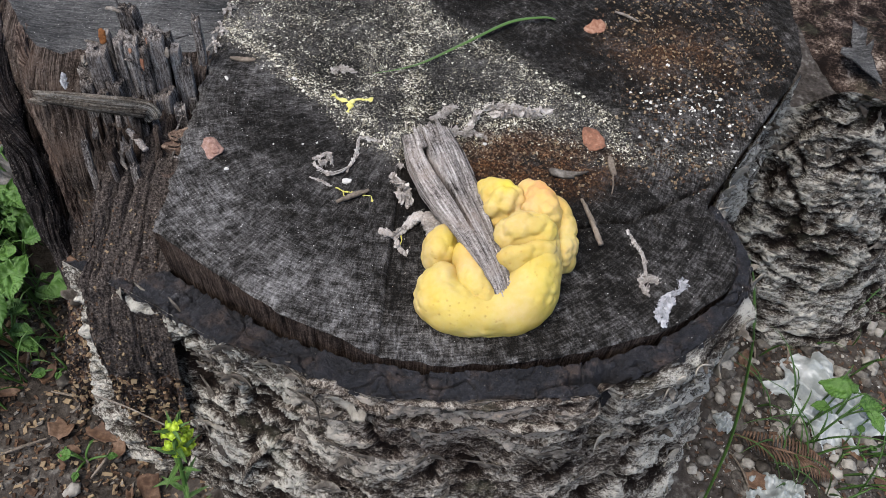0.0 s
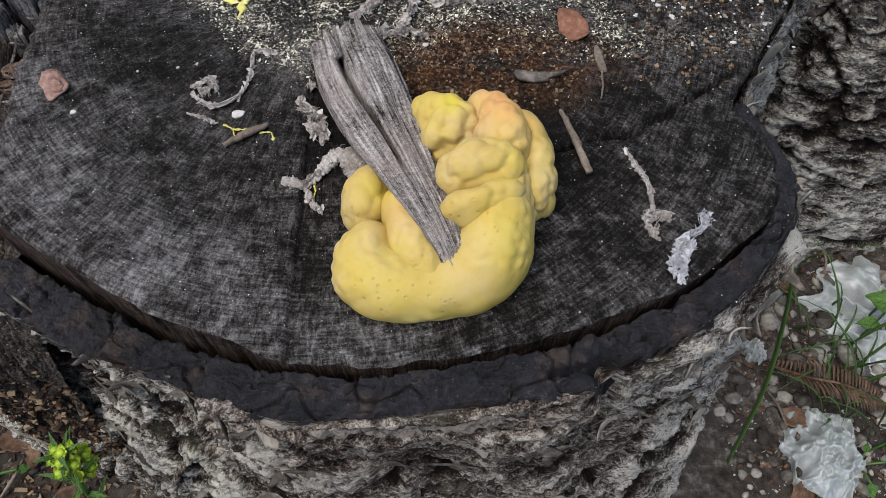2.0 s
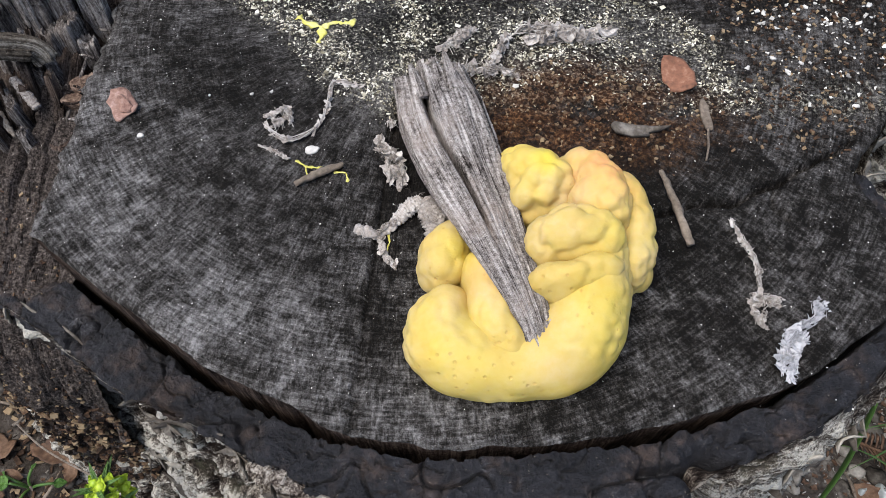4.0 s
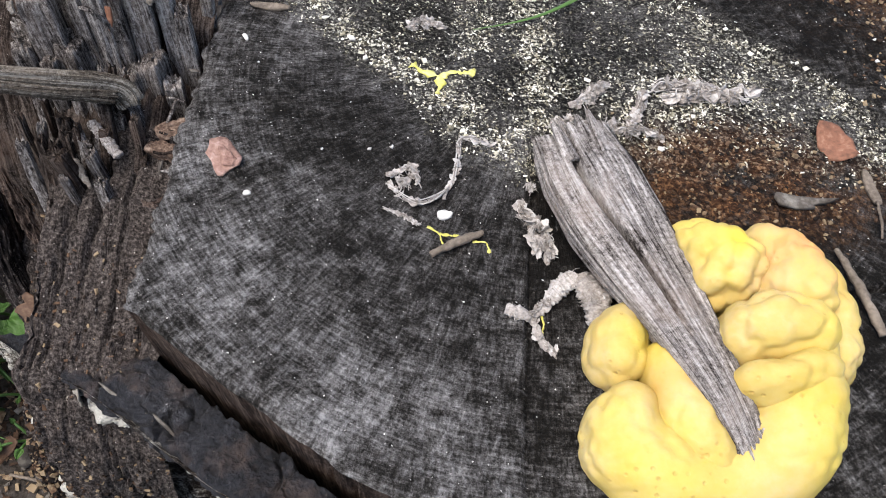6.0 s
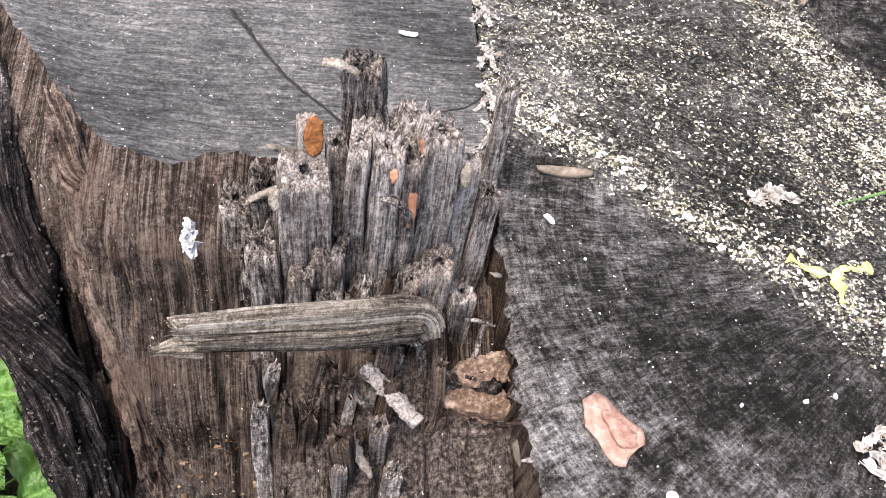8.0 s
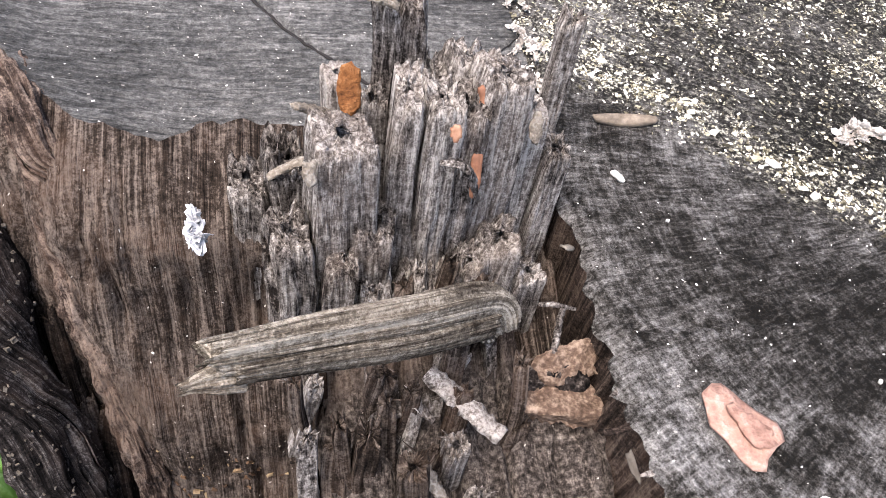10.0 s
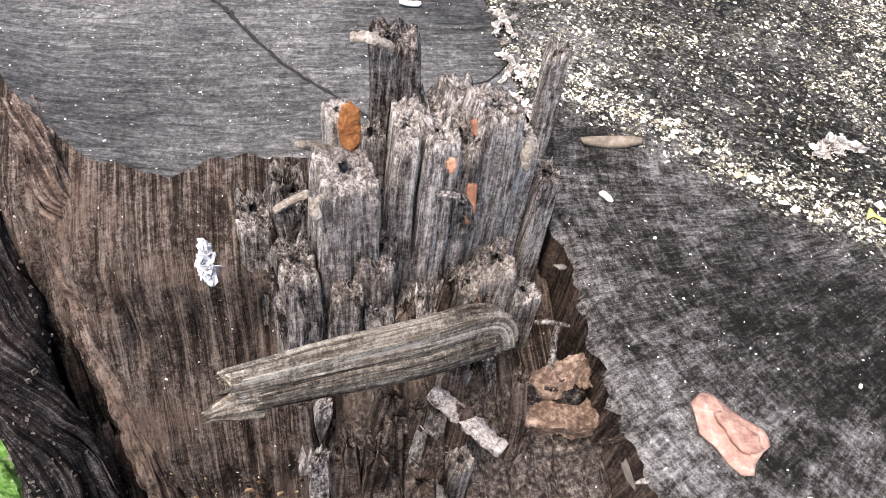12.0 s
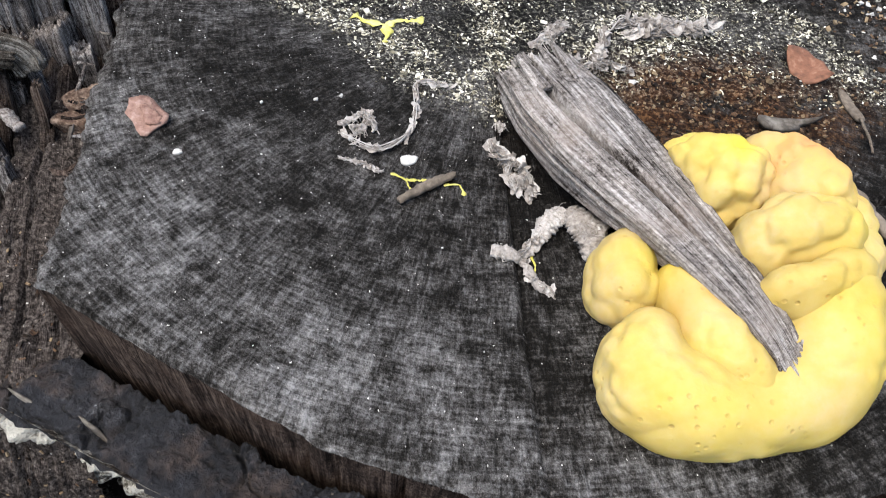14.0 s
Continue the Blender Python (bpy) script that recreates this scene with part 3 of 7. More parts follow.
rows = np.concatenate([np.linspace(0.0, 0.9, 150, endpoint=False), np.linspace(0.9, 1.0, 26)])
XY = CENTRE + rows[None, :, None] * (outline - CENTRE)[:, None, :]
X, Y = XY[..., 0], XY[..., 1]
gap = (1 - rows)[None, :] * np.linalg.norm(outline - CENTRE, axis=1)[:, None]
chip = 0.5 + 0.5 * fbm(outline[:, 0] * 130, outline[:, 1] * 130, 0, 3, 58)[:, None]
Z = 0.2 + cut_height(X, Y) - (0.0012 + 0.002 * chip ** 2) * np.exp(-gap / (0.0006 + 0.0012 * chip))
on_stump(sheet("cut_face", np.stack([X, Y, Z], -1), M_CUT, attrs={"tone": tone_zone(X, Y), "rust": rust_zone(X, Y), "dust": dust_zone(X, Y)}, wrap=True,
               label="charcoal grey sawn end grain with saw marks"))

# the upright edge below the cut face
v = np.linspace(0, 1, 36)[None, :]
ex, ey = outline[:, :1], outline[:, 1:]
inward = -(outline - CENTRE) / np.linalg.norm(outline - CENTRE, axis=1, keepdims=True)
grain = 0.0010 * fbm(np.arange(1000)[:, None] * 0.35, v * 2.0, 0, 4, 61) + 0.0012 * fbm(np.arange(1000)[:, None] * 0.05, v * 3.0, 0, 3, 62)
slit = np.where(lattice(np.arange(1000), np.zeros(1000, np.int64), np.zeros(1000, np.int64), 5) > 0.93, 0.0025, 0.0)[:, None] * smooth(1.0, 0.2, v)
push = np.maximum(0.0002 + 0.001 * v + np.abs(grain) + slit, 0)
EX, EY = ex + inward[:, :1] * push, ey + inward[:, 1:] * push
EZ = Z[:, -1:] + 0.0002 - 0.085 * v ** 1.2
on_stump(sheet("cut_edge", np.stack([EX, EY, EZ], -1), M_EDGE, wrap=True, label="brown split side of the sawn face", flip=True))

# the rear sector, behind the torn place
LEDGE = [(-0.250, 0.39), (-0.226, 0.353), (-0.211, 0.332), (-0.202, 0.316), (-0.190, 0.304), (-0.176, 0.298), (-0.168, 0.303), (-0.155, 0.304), (-0.140, 0.305), (-0.122, 0.308), (-0.1035, 0.311)]


def ledge_y(x):
    p = np.array(LEDGE)
    return np.interp(x, p[:, 0], p[:, 1]) + 0.0018 * fbm(np.asarray(x) * 260, 0.5, 0, 4, 71)


bx = np.linspace(-0.232, -0.1040, 380)[:, None]
bv = np.linspace(0, 1, 320)[None, :] ** 1.3
by0 = ledge_y(bx)
BY = by0 + (0.52 - by0) * bv
BX = bx + 0 * bv
CRACK_BACK = [(-0.172, 0.366), (-0.163, 0.351), (-0.1545, 0.3385), (-0.1435, 0.3262), (-0.1345, 0.317), (-0.129, 0.311)]
CRACK_SIDE = [(-0.128, 0.322), (-0.119, 0.3285), (-0.110, 0.331), (-0.1035, 0.3375)]
jit = 0.0006 * fbm(BX * 300, BY * 300, 0, 2, 72)
ripple = np.sin(BY * 2300 + 2.5 * fbm(BX * 40, BY * 40, 0, 3, 73) + 12 * BX)
BZ = 0.2005 + 0.00022 * ripple * (0.4 + 0.6 * fbm(BX * 60, BY * 60, 0, 2, 74)) + 0.0006 * fbm(BX * 40, BY * 40, 0, 3, 75)
BZ = BZ - 0.0010 * np.exp(-((line_distance(BX, BY, CRACK_BACK) + jit) / 0.0007) ** 2) - 0.0004 * np.exp(-((line_distance(BX, BY, CRACK_SIDE) + jit) / 0.0006) ** 2)
BZ = BZ + 0.006 * smooth(-0.165, -0.195, BX) * np.exp(-(BY - by0) / 0.02) - 0.0015 * np.exp(-(BY - by0) / 0.0008)
on_stump(sheet("rear_cut_face", np.stack([BX, BY, BZ], -1), M_BACK, label="grey rippled sawn surface with a thin crack"))

# flat black strips over the shallow troughs stand in for the cracks' deep shade
for row, wide in ((CRACK_BACK, 0.00050), (CRACK_SIDE, 0.00022)):
    p = spline([(x, y, 0.2002) for x, y in row], 120)
    k = np.arange(120)
    p[:, 0] += 0.0006 * fbm(k * 0.13, wide * 9000, 0, 3, 76)
    p[:, 1] += 0.0006 * fbm(k * 0.13, 4.5, 0, 3, 77)
    p[:, 2] = [BZ[np.unravel_index(np.argmin((BX - x) ** 2 + (BY - y) ** 2), BX.shape)] + 0.0003 for x, y in p[:, :2]]
    vv, ff = tube(p, wide * (0.75 + 0.6 * np.abs(fbm(k * 0.21, 1.5, 0, 2, 78))), 6, 0.5)
    on_stump(part("crack", to_mesh("crack", vv, ff, M_CRACK_SHADE), label="flat black strip painted as the shade in a thin crack"))

# the torn wall of bare fibres
PROFILE_W = np.array([(0.297, 0.206), (0.286, 0.197), (0.281, 0.178), (0.270, 0.152), (0.265, 0.130), (0.248, 0.100), (0.225, 0.085), (0.190, 0.060), (0.165, -0.02)])
PROFILE_E = np.array([(0.303, 0.203), (0.286, 0.197), (0.264, 0.190), (0.246, 0.1855), (0.222, 0.180), (0.200, 0.174), (0.180, 0.166), (0.163, 0.12), (0.15, -0.02)])
tx = np.linspace(-0.226, -0.1042, 210)
lines = []
for x in tx:
    k = float(smooth(-0.166, -0.150, x + 0.004 * vnoise(x * 300, 0.0, 0.0, 81)))
    p = PROFILE_W * (1 - k) + PROFILE_E * k
    p[0, 0] = ledge_y(x) + 0.0012
    p[1, 0] = min(p[1, 0] + max(0.0, (-0.19 - x)) * 1.1, p[0, 0] - 0.002)
    p[2:5, 0] += max(0.0, (-0.195 - x)) * 0.7
    lines.append(spline(p, 230))
L = np.array(lines)
west_end = np.interp(L[..., 1], (0.0, 0.08, 0.115, 0.165, 0.2), (-0.178, -0.189, -0.200, -0.213, -0.226))
TX = -0.1042 + (tx[:, None] + 0.1042) * (west_end + 0.1042) / (-0.226 + 0.1042)
TY, TZ = L[..., 0], L[..., 1]
fib = fbm(TX * 520, TZ * 26 + TY * 26, 0, 4, 82)
step = np.floor(3 * fbm(TX * 130, TZ * 14, 0, 3, 83)) / 3
amp = 0.0009 * fib + 0.0005 * fbm(TX * 1500, TZ * 40 + TY * 40, 0, 2, 89) + 0.0012 * step + 0.0009 * fbm(TX * 300, TY * 300, TZ * 300, 3, 84)
slits = np.random.default_rng(77)
for _ in range(46):
    sx, z0, ln = slits.uniform(-0.215, -0.108), slits.uniform(0.08, 0.20), slits.uniform(0.012, 0.05)
    line = np.abs(TX - sx - 0.0012 * vnoise(TZ * 60, sx * 900, 0, 5))
    amp = amp - slits.uniform(0.001, 0.0035) * np.exp(-(line / slits.uniform(0.0004, 0.0009)) ** 2) * smooth(z0 - 0.004, z0 + 0.004, TZ) * smooth(z0 + ln, z0 + ln * 0.6, TZ)
amp = amp - 0.011 * smooth(-0.1175, -0.1135, TX) * smooth(0.250, 0.262, TY) * smooth(0.299, 0.288, TY)
top_free = smooth(0.0, 0.06, np.linspace(0, 1, 230))[None, :]
TP = np.stack([TX, TY, TZ], -1)
N = normals(TP)
N = N * np.sign(np.mean(N[..., 2]))
east_side = smooth(-0.160, -0.150, TX)
rot = np.clip(east_side * smooth(0.268, 0.255, TY + 0.006 * fbm(TX * 120, TY * 120, 0, 3, 86)) + smooth(0.140, 0.105, TZ + 0.02 * fbm(TX * 90, TZ * 60, 0, 3, 87)), 0, 1)
amp = amp + rot * (0.0035 * fbm(TX * 160, TY * 160, TZ * 160, 5, 88, 0.6) - 0.0005)
TP = TP + N * (amp * top_free)[..., None]
arc = np.concatenate([np.zeros((210, 1)), np.cumsum(np.hypot(np.diff(TY, axis=1), np.diff(TZ, axis=1)), axis=1)], 1)
CUTJ = 128
torn = on_stump(sheet("torn_wall", TP[:, :CUTJ + 1], M_TORN, attrs={"across": TX[:, :CUTJ + 1], "along": arc[:, :CUTJ + 1], "rot": rot[:, :CUTJ + 1]}, label="torn dark brown wood with upright fibres"))
FOOT = TP[:, CUTJ:] + N[:, CUTJ:] * (smooth(0, 14, np.arange(230 - CUTJ))[None] * (0.004 * fbm(TX * 90, TY * 90, TZ * 90, 5, 85)[:, CUTJ:] + 0.0015))[..., None]
on_stump(sheet("rotten_foot", FOOT, M_FOOT, label="black crumbling rotten wood at the foot"))


def splinter(x0, x1, y, top, low, depth=0.004, lean=0.0, tip=0.0025, seed=0, material=None, back=0.10):
    """One upright block of split wood with grooved faces and a rough, frayed top."""
    rng = np.random.default_rng(seed)
    tip = tip * 0.62
    n, m = 56, 30
    w, h = (x1 - x0) / 2, depth / 2
    bx_, by_ = hull(n, 0.16, depth / (x1 - x0))
    turn = rng.uniform(-0.25, 0.25)
    bx_, by_ = bx_ * (1 + 0.12 * rng.normal()), by_ * (1 + 0.12 * rng.normal())
    girth = np.cumsum(np.hypot(np.gradient(bx_) * w, np.gradient(by_) * h))
    t = np.linspace(0, 1, m)[None]
    slant = rng.uniform(-0.5, 0.5) * tip
    rag = slant * bx_ + tip * (0.55 * vnoise(girth * 900, seed, 0, seed + 7) + 0.55 * vnoise(girth * 2600, seed, 3, seed + 8))
    z = low + (top + rag[:, None] - low) * t
    groove = 1 + 0.10 * fbm(girth[:, None] * 700, z * 25, seed, 2, seed) + 0.10 * fbm(girth[:, None] * 2600, z * 40, seed, 2, seed + 1) - 0.10 * smooth(0.93, 1.0, t)
    X_ = bx_[:, None] * w * groove
    Y_ = by_[:, None] * h * groove
    P = np.stack([(x0 + x1) / 2 + X_ * math.cos(turn) - Y_ * math.sin(turn) + lean * (z - low) + 0.0005 * vnoise(z * 120, seed * 1.7, 0, seed),
                  y + X_ * math.sin(turn) + Y_ * math.cos(turn) + back * (z - low), z], -1)
    mid = P[:, -1].mean(0)
    rings = [P]
    for q in (0.78, 0.5, 0.22):
        r_ = mid + (P[:, -1] - mid) * q
        r_[:, 2] += tip * (0.5 * vnoise(r_[:, 0] * 1500, r_[:, 1] * 1500, 0, seed) - 0.15)
        rings.append(r_[:, None])
    P = np.concatenate(rings, 1)
    m_ = P.shape[1]
    faces = [tuple(q[::-1]) for q in grid_faces(n, m_, True)] + [tuple(np.arange(n) * m_ + m_ - 1)]
    pieces = [(P.reshape(-1, 3), faces)]
    across = [np.repeat(girth + seed * 0.013, m_)]
    for _ in range(int(6 + 1800 * w)):
        j, q = int(rng.integers(0, n)), rng.uniform(0.3, 1.0)
        p0 = mid + (P[j, m - 1] - mid) * q + np.array((0, 0, -0.0006))
        d = np.array((rng.normal(0, 0.45), rng.normal(0, 0.45), 1.0))
        L_ = tip * rng.uniform(0.3, 1.0)
        v, f = tube([p0, p0 + d * L_ * 0.6, p0 + d * L_ * np.array((1.5, 1.5, 0.9))], (rng.uniform(0.00012, 0.00035), 0.00015, 0.00004), 4, 0.6)
        pieces.append((v, f))
        across.append(np.full(len(v), rng.random()))
    verts, faces = gather(pieces)
    return part("splinter", to_mesh("splinter", verts, faces, material or M_SPLIT, {"across": np.concatenate(across), "along": verts[:, 2], "rot": np.zeros(len(verts))}), torn)


torn_children = [
    (-0.1512, -0.1432, 0.2745, 0.2262, 0.183, 0.005, 0.02, 0.002), (-0.1475, -0.1432, 0.2895, 0.2255, 0.19, 0.003, -0.03, 0.001),
    (-0.1392, -0.1335, 0.2975, 0.2335, 0.195, 0.004, 0.0, 0.003), (-0.1395, -0.1352, 0.2800, 0.2290, 0.178, 0.006, 0.02, 0.002),
    (-0.1352, -0.1305, 0.2795, 0.2280, 0.178, 0.006, 0.02, 0.003), (-0.1305, -0.1268, 0.2815, 0.2250, 0.178, 0.005, 0.03, 0.003),
    (-0.1262, -0.1200, 0.2840, 0.2290, 0.178, 0.005, 0.03, 0.002), (-0.1185, -0.1135, 0.2875, 0.2195, 0.178, 0.004, 0.03, 0.001),
    (-0.1130, -0.1095, 0.2860, 0.2130, 0.178, 0.003, 0.04, 0.003), (-0.1085, -0.1058, 0.3020, 0.2265, 0.185, 0.002, 0.03, 0.004),
    (-0.1575, -0.1525, 0.2705, 0.2110, 0.178, 0.005, 0.02, 0.003), (-0.1495, -0.1445, 0.2690, 0.2075, 0.178, 0.005, 0.02, 0.002),
    (-0.1440, -0.1395, 0.2725, 0.2100, 0.178, 0.006, 0.02, 0.002), (-0.1380, -0.1330, 0.2700, 0.1985, 0.178, 0.005, 0.02, 0.004),
    (-0.1330, -0.1280, 0.2705, 0.1990, 0.178, 0.005, 0.03, 0.004), (-0.1275, -0.1235, 0.2730, 0.2000, 0.178, 0.005, 0.03, 0.003),
    (-0.1230, -0.1170, 0.2760, 0.2020, 0.178, 0.005, 0.03, 0.003), (-0.1165, -0.1120, 0.2740, 0.1960, 0.178, 0.004, 0.03, 0.003),
    (-0.1330, -0.1290, 0.2930, 0.2240, 0.190, 0.004, 0.00, 0.004), (-0.1285, -0.1230, 0.2925, 0.2260, 0.190, 0.005, 0.00, 0.003),
    (-0.1425, -0.1395, 0.2880, 0.2225, 0.190, 0.003, 0.00, 0.003), (-0.1222, -0.1180, 0.2950, 0.2220, 0.190, 0.004, 0.02, 0.004),
    (-0.1580, -0.1520, 0.2860, 0.2120, 0.185, 0.006, 0.02, 0.004), (-0.1640, -0.1585, 0.2870, 0.2060, 0.180, 0.005, 0.00, 0.003),
]
for i, row in enumerate(torn_children):
    x0, x1, y, top, low, depth, lean, tip = row
    splinter(x0 - 0.0004, x1 + 0.0004, y + depth * 0.3, top, low, depth * 1.7, lean, tip, 100 + i)
rng = np.random.default_rng(3)
for i in range(34):
    x = rng.uniform(-0.156, -0.119)
    y = rng.uniform(0.236, 0.266)
    w = rng.uniform(0.0016, 0.0042)
    base = 0.178 + (y - 0.236) * 0.3
    splinter(x - w / 2, x + w / 2, y, base + rng.uniform(0.006, 0.020), base - 0.012, rng.uniform(0.002, 0.005), rng.uniform(-0.15, 0.2), 0.003, 300 + i, M_TORN if i % 2 else M_SPLIT, rng.uniform(0.0, 0.5))
for i in range(16):
    x = rng.uniform(-0.205, -0.160)
    w = rng.uniform(0.002, 0.005)
    z = rng.uniform(0.10, 0.17)
    y = float(np.interp(z, (0.10, 0.13, 0.15, 0.178, 0.197), (0.248, 0.265, 0.270, 0.281, 0.286))) - 0.001 + max(0.0, -0.195 - x) * 0.7
    splinter(x - w / 2, x + w / 2, y, z + rng.uniform(0.008, 0.02), z - 0.02, 0.003, rng.uniform(-0.1, 0.1), 0.004, 400 + i, M_TORN, 0.35)

# ---- inner bark ring, outside the crack ----
RIM = [(-0.158, 0.200, 0.166), (-0.140, 0.190, 0.169), (-0.120, 0.180, 0.173), (-0.098, 0.166, 0.178), (-0.075, 0.152, 0.183), (-0.050, 0.142, 0.186), (-0.029, 0.131, 0.191), (-0.006, 0.122, 0.196),
       (0.015, 0.121, 0.197), (0.037, 0.122, 0.197), (0.058, 0.123, 0.197), (0.079, 0.1255, 0.197), (0.093, 0.134, 0.193), (0.115, 0.143, 0.195), (0.134, 0.156, 0.196),
       (0.151, 0.174, 0.197), (0.158, 0.192, 0.197), (0.157, 0.208, 0.196), (0.151, 0.226, 0.195)]
rim = spline(RIM, 620)
near = np.array([outline[np.argmin(np.hypot(*(outline - p[:2]).T))] for p in rim])
for _ in range(6):
    near[1:-1] = (near[:-2] + near[1:-1] * 2 + near[2:]) / 4
out_way = rim[:, :2] - near
out_len = np.linalg.norm(out_way, axis=1, keepdims=True)
split = np.clip(0.0024 + 0.0030 * fbm(np.arange(620) * 0.09, 0.3, 0, 5, 91, 0.65), 0.0011, 0.006)[:, None]
split = split * (1 - 0.55 * smooth(0.10, 0.15, rim[:, :1]))
inner = near + out_way / out_len * np.minimum(split, out_len * 0.6)
w = np.linspace(0, 1, 56)
rim_jag = np.clip(fbm(np.arange(620) * 0.13, 0.7, 0, 4, 95, 0.6), 0, 1)[:, None] * 0.0035
jag_out = rim[:, :2] + out_way / out_len * rim_jag
RX = inner[:, None, 0] + (jag_out[:, None, 0] - inner[:, None, 0]) * w
RY = inner[:, None, 1] + (jag_out[:, None, 1] - inner[:, None, 1]) * w
RZ = rim[:, 2:] + 0.0013 * fbm(RX * 150, RY * 150, 0, 5, 92, 0.6) + 0.0012 * fbm(RX * 60, RY * 60, 0, 2, 93) + 0.0005 * fbm(RX * 700, RY * 700, 0, 2, 98)
RZ = RZ - 0.0026 * np.exp(-(fbm(RX * 45, RY * 45, 0, 3, 96) / 0.022) ** 2) - 0.0014 * np.exp(-(fbm(RX * 110, RY * 110, 0, 3, 97) / 0.035) ** 2)
RZ = RZ - 0.0025 * smooth(0.85, 1.0, w) * (0.6 + fbm(RX * 90, RY * 90, 0, 2, 94)) - 0.018 * np.exp(-(np.hypot(RX - 0.0885, RY - 0.131) / 0.0050) ** 2) - 0.006 * np.exp(-(line_distance(RX, RY, [(0.0885, 0.131), (0.079, 0.1325), (0.070, 0.131)]) / 0.0012) ** 2)
down = np.stack([inner[:, 0], inner[:, 1], RZ[:, 0] - 0.022], -1)[:, None]
down2 = np.stack([near[:, 0], near[:, 1], RZ[:, 0] - 0.024], -1)[:, None]
RP = np.concatenate([down2, down, np.stack([RX, RY, RZ], -1)], 1)
on_stump(sheet("inner_bark", RP, M_RING, label="blackened ring of inner bark with pale specks"))

# ---- bark skirt ----
SKIRT = RIM + [(0.160, 0.243, 0.194), (0.178, 0.268, 0.197), (0.198, 0.295, 0.199), (0.220, 0.325, 0.199), (0.234, 0.338, 0.165), (0.250, 0.322, 0.192), (0.285, 0.318, 0.186), (0.335, 0.345, 0.165), (0.38, 0.42, 0.15), (0.38, 0.55, 0.15)]
sk = spline(SKIRT, 1350)
tang = np.gradient(sk[:, :2], axis=0)
tang = np.stack([np.convolve(np.pad(tang[:, k], 35, "edge"), np.ones(71) / 71, "valid") for k in (0, 1)], 1)
tang /= np.linalg.norm(tang, axis=1, keepdims=True)
outn = np.stack([tang[:, 1], -tang[:, 0]], 1)
v = np.linspace(0, 1, 250)[None, :]
s = np.arange(1350)[:, None] * (0.95 / 1350)
flare = 0.030 + 0.018 * vnoise(s * 9, 0.2, 0, 101) + 0.05 * smooth(0.24, 0.34, sk[:, :1])
off = flare * v ** 1.5 - 0.006 * np.sin(np.pi * np.clip(v * 1.4, 0, 1)) * smooth(0.2, 0.0, sk[:, :1])
SX, SY = sk[:, :1] + outn[:, :1] * off, sk[:, 1:2] + outn[:, 1:] * off
base = ground_height(sk[:, :1], sk[:, 1:2]) - 0.03
SZ = RZ[0, 0] * 0 + sk[:, 2:] + (base - sk[:, 2:]) * v
SP = np.stack([SX, SY, SZ], -1)
NN = normals(SP)
NN = NN * np.sign(np.sum(NN[..., :2] * outn[:, None, :], -1, keepdims=True))
wx = fbm(s * 14, SZ * 14, 0, 3, 102)
wz = fbm(s * 14, SZ * 14, 5, 3, 103)
drift = SZ + 0.020 * fbm(s * 13, SZ * 15, 0, 3, 104) + 0.0075 * fbm(s * 40, SZ * 45, 0, 3, 105)
knots = np.random.default_rng(106)
for _ in range(34):
    ks, kz, kr = knots.uniform(0.02, 0.80), knots.uniform(0.02, 0.17), knots.uniform(0.006, 0.018)
    drift = drift + knots.choice((-1, 1)) * kr * 1.1 * np.exp(-(((s - ks) / (kr * 1.5)) ** 2 + ((SZ - kz) / kr) ** 2))
phase = drift / (0.0075 + 0.0022 * fbm(s * 8, SZ * 8, 3, 2, 114))
stratum = np.floor(phase)
edge = phase - stratum
chance = 0.5 + 0.5 * vnoise(stratum * 7.3, s * 34, 0, 107)
patch = smooth(-0.25, 0.35, fbm(s * 10, SZ * 14, 6, 3, 115)) * (1 - 0.75 * smooth(0.165, 0.19, SX))
saw = edge ** 1.6 * smooth(1.0, 0.90, edge) * smooth(0.15, 0.8, chance) * (0.25 + 0.75 * patch)
fine_phase = drift / 0.0026 + 1.1 * fbm(s * 120, SZ * 120, 0, 3, 109)
fine_saw = (fine_phase - np.floor(fine_phase)) ** 1.3 * patch
plates = fbm(s * 38 + wx * 1.6, SZ * 90 + wz * 3.2, 0, 5, 116, 0.62) * 5.0
plates = (np.floor(plates) + smooth(0.65, 1.0, plates - np.floor(plates))) / 5.0
lumps_ = fbm(s * 75, SZ * 75, 2, 5, 110, 0.65)
gnarl = 1 - 2.4 * np.abs(fbm(s * 50 + 2.4 * wz, SZ * 60 + 2.4 * wx, 0, 4, 117, 0.6))
cleft = np.exp(-(fbm(s * 18 + 3, SZ * 26, 1, 4, 113) / 0.06) ** 2)
big = fbm(s * 11, SZ * 11, 0, 3, 107)
# rise drives the bark's colour, so gaps and clefts carry painted shade
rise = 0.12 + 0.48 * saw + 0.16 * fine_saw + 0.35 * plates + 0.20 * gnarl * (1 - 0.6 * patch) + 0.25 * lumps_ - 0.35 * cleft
amp = (0.0044 * saw + 0.0009 * fine_saw + 0.0042 * plates + 0.0020 * gnarl * (1 - 0.6 * patch) + 0.0026 * lumps_ - 0.0038 * cleft - 0.011 * np.exp(-((SX - 0.0885 - 0.004 * wx) / 0.0035) ** 2) * smooth(0.135, 0.165, SZ) + 0.008 * big + 0.0016 * fbm(s * 260, SZ * 420, 0, 3, 108)) * smooth(0.0, 0.05, v)
SP = SP + NN * amp[..., None]
SP[:, 0, 2] = sk[:, 2] - 0.0006
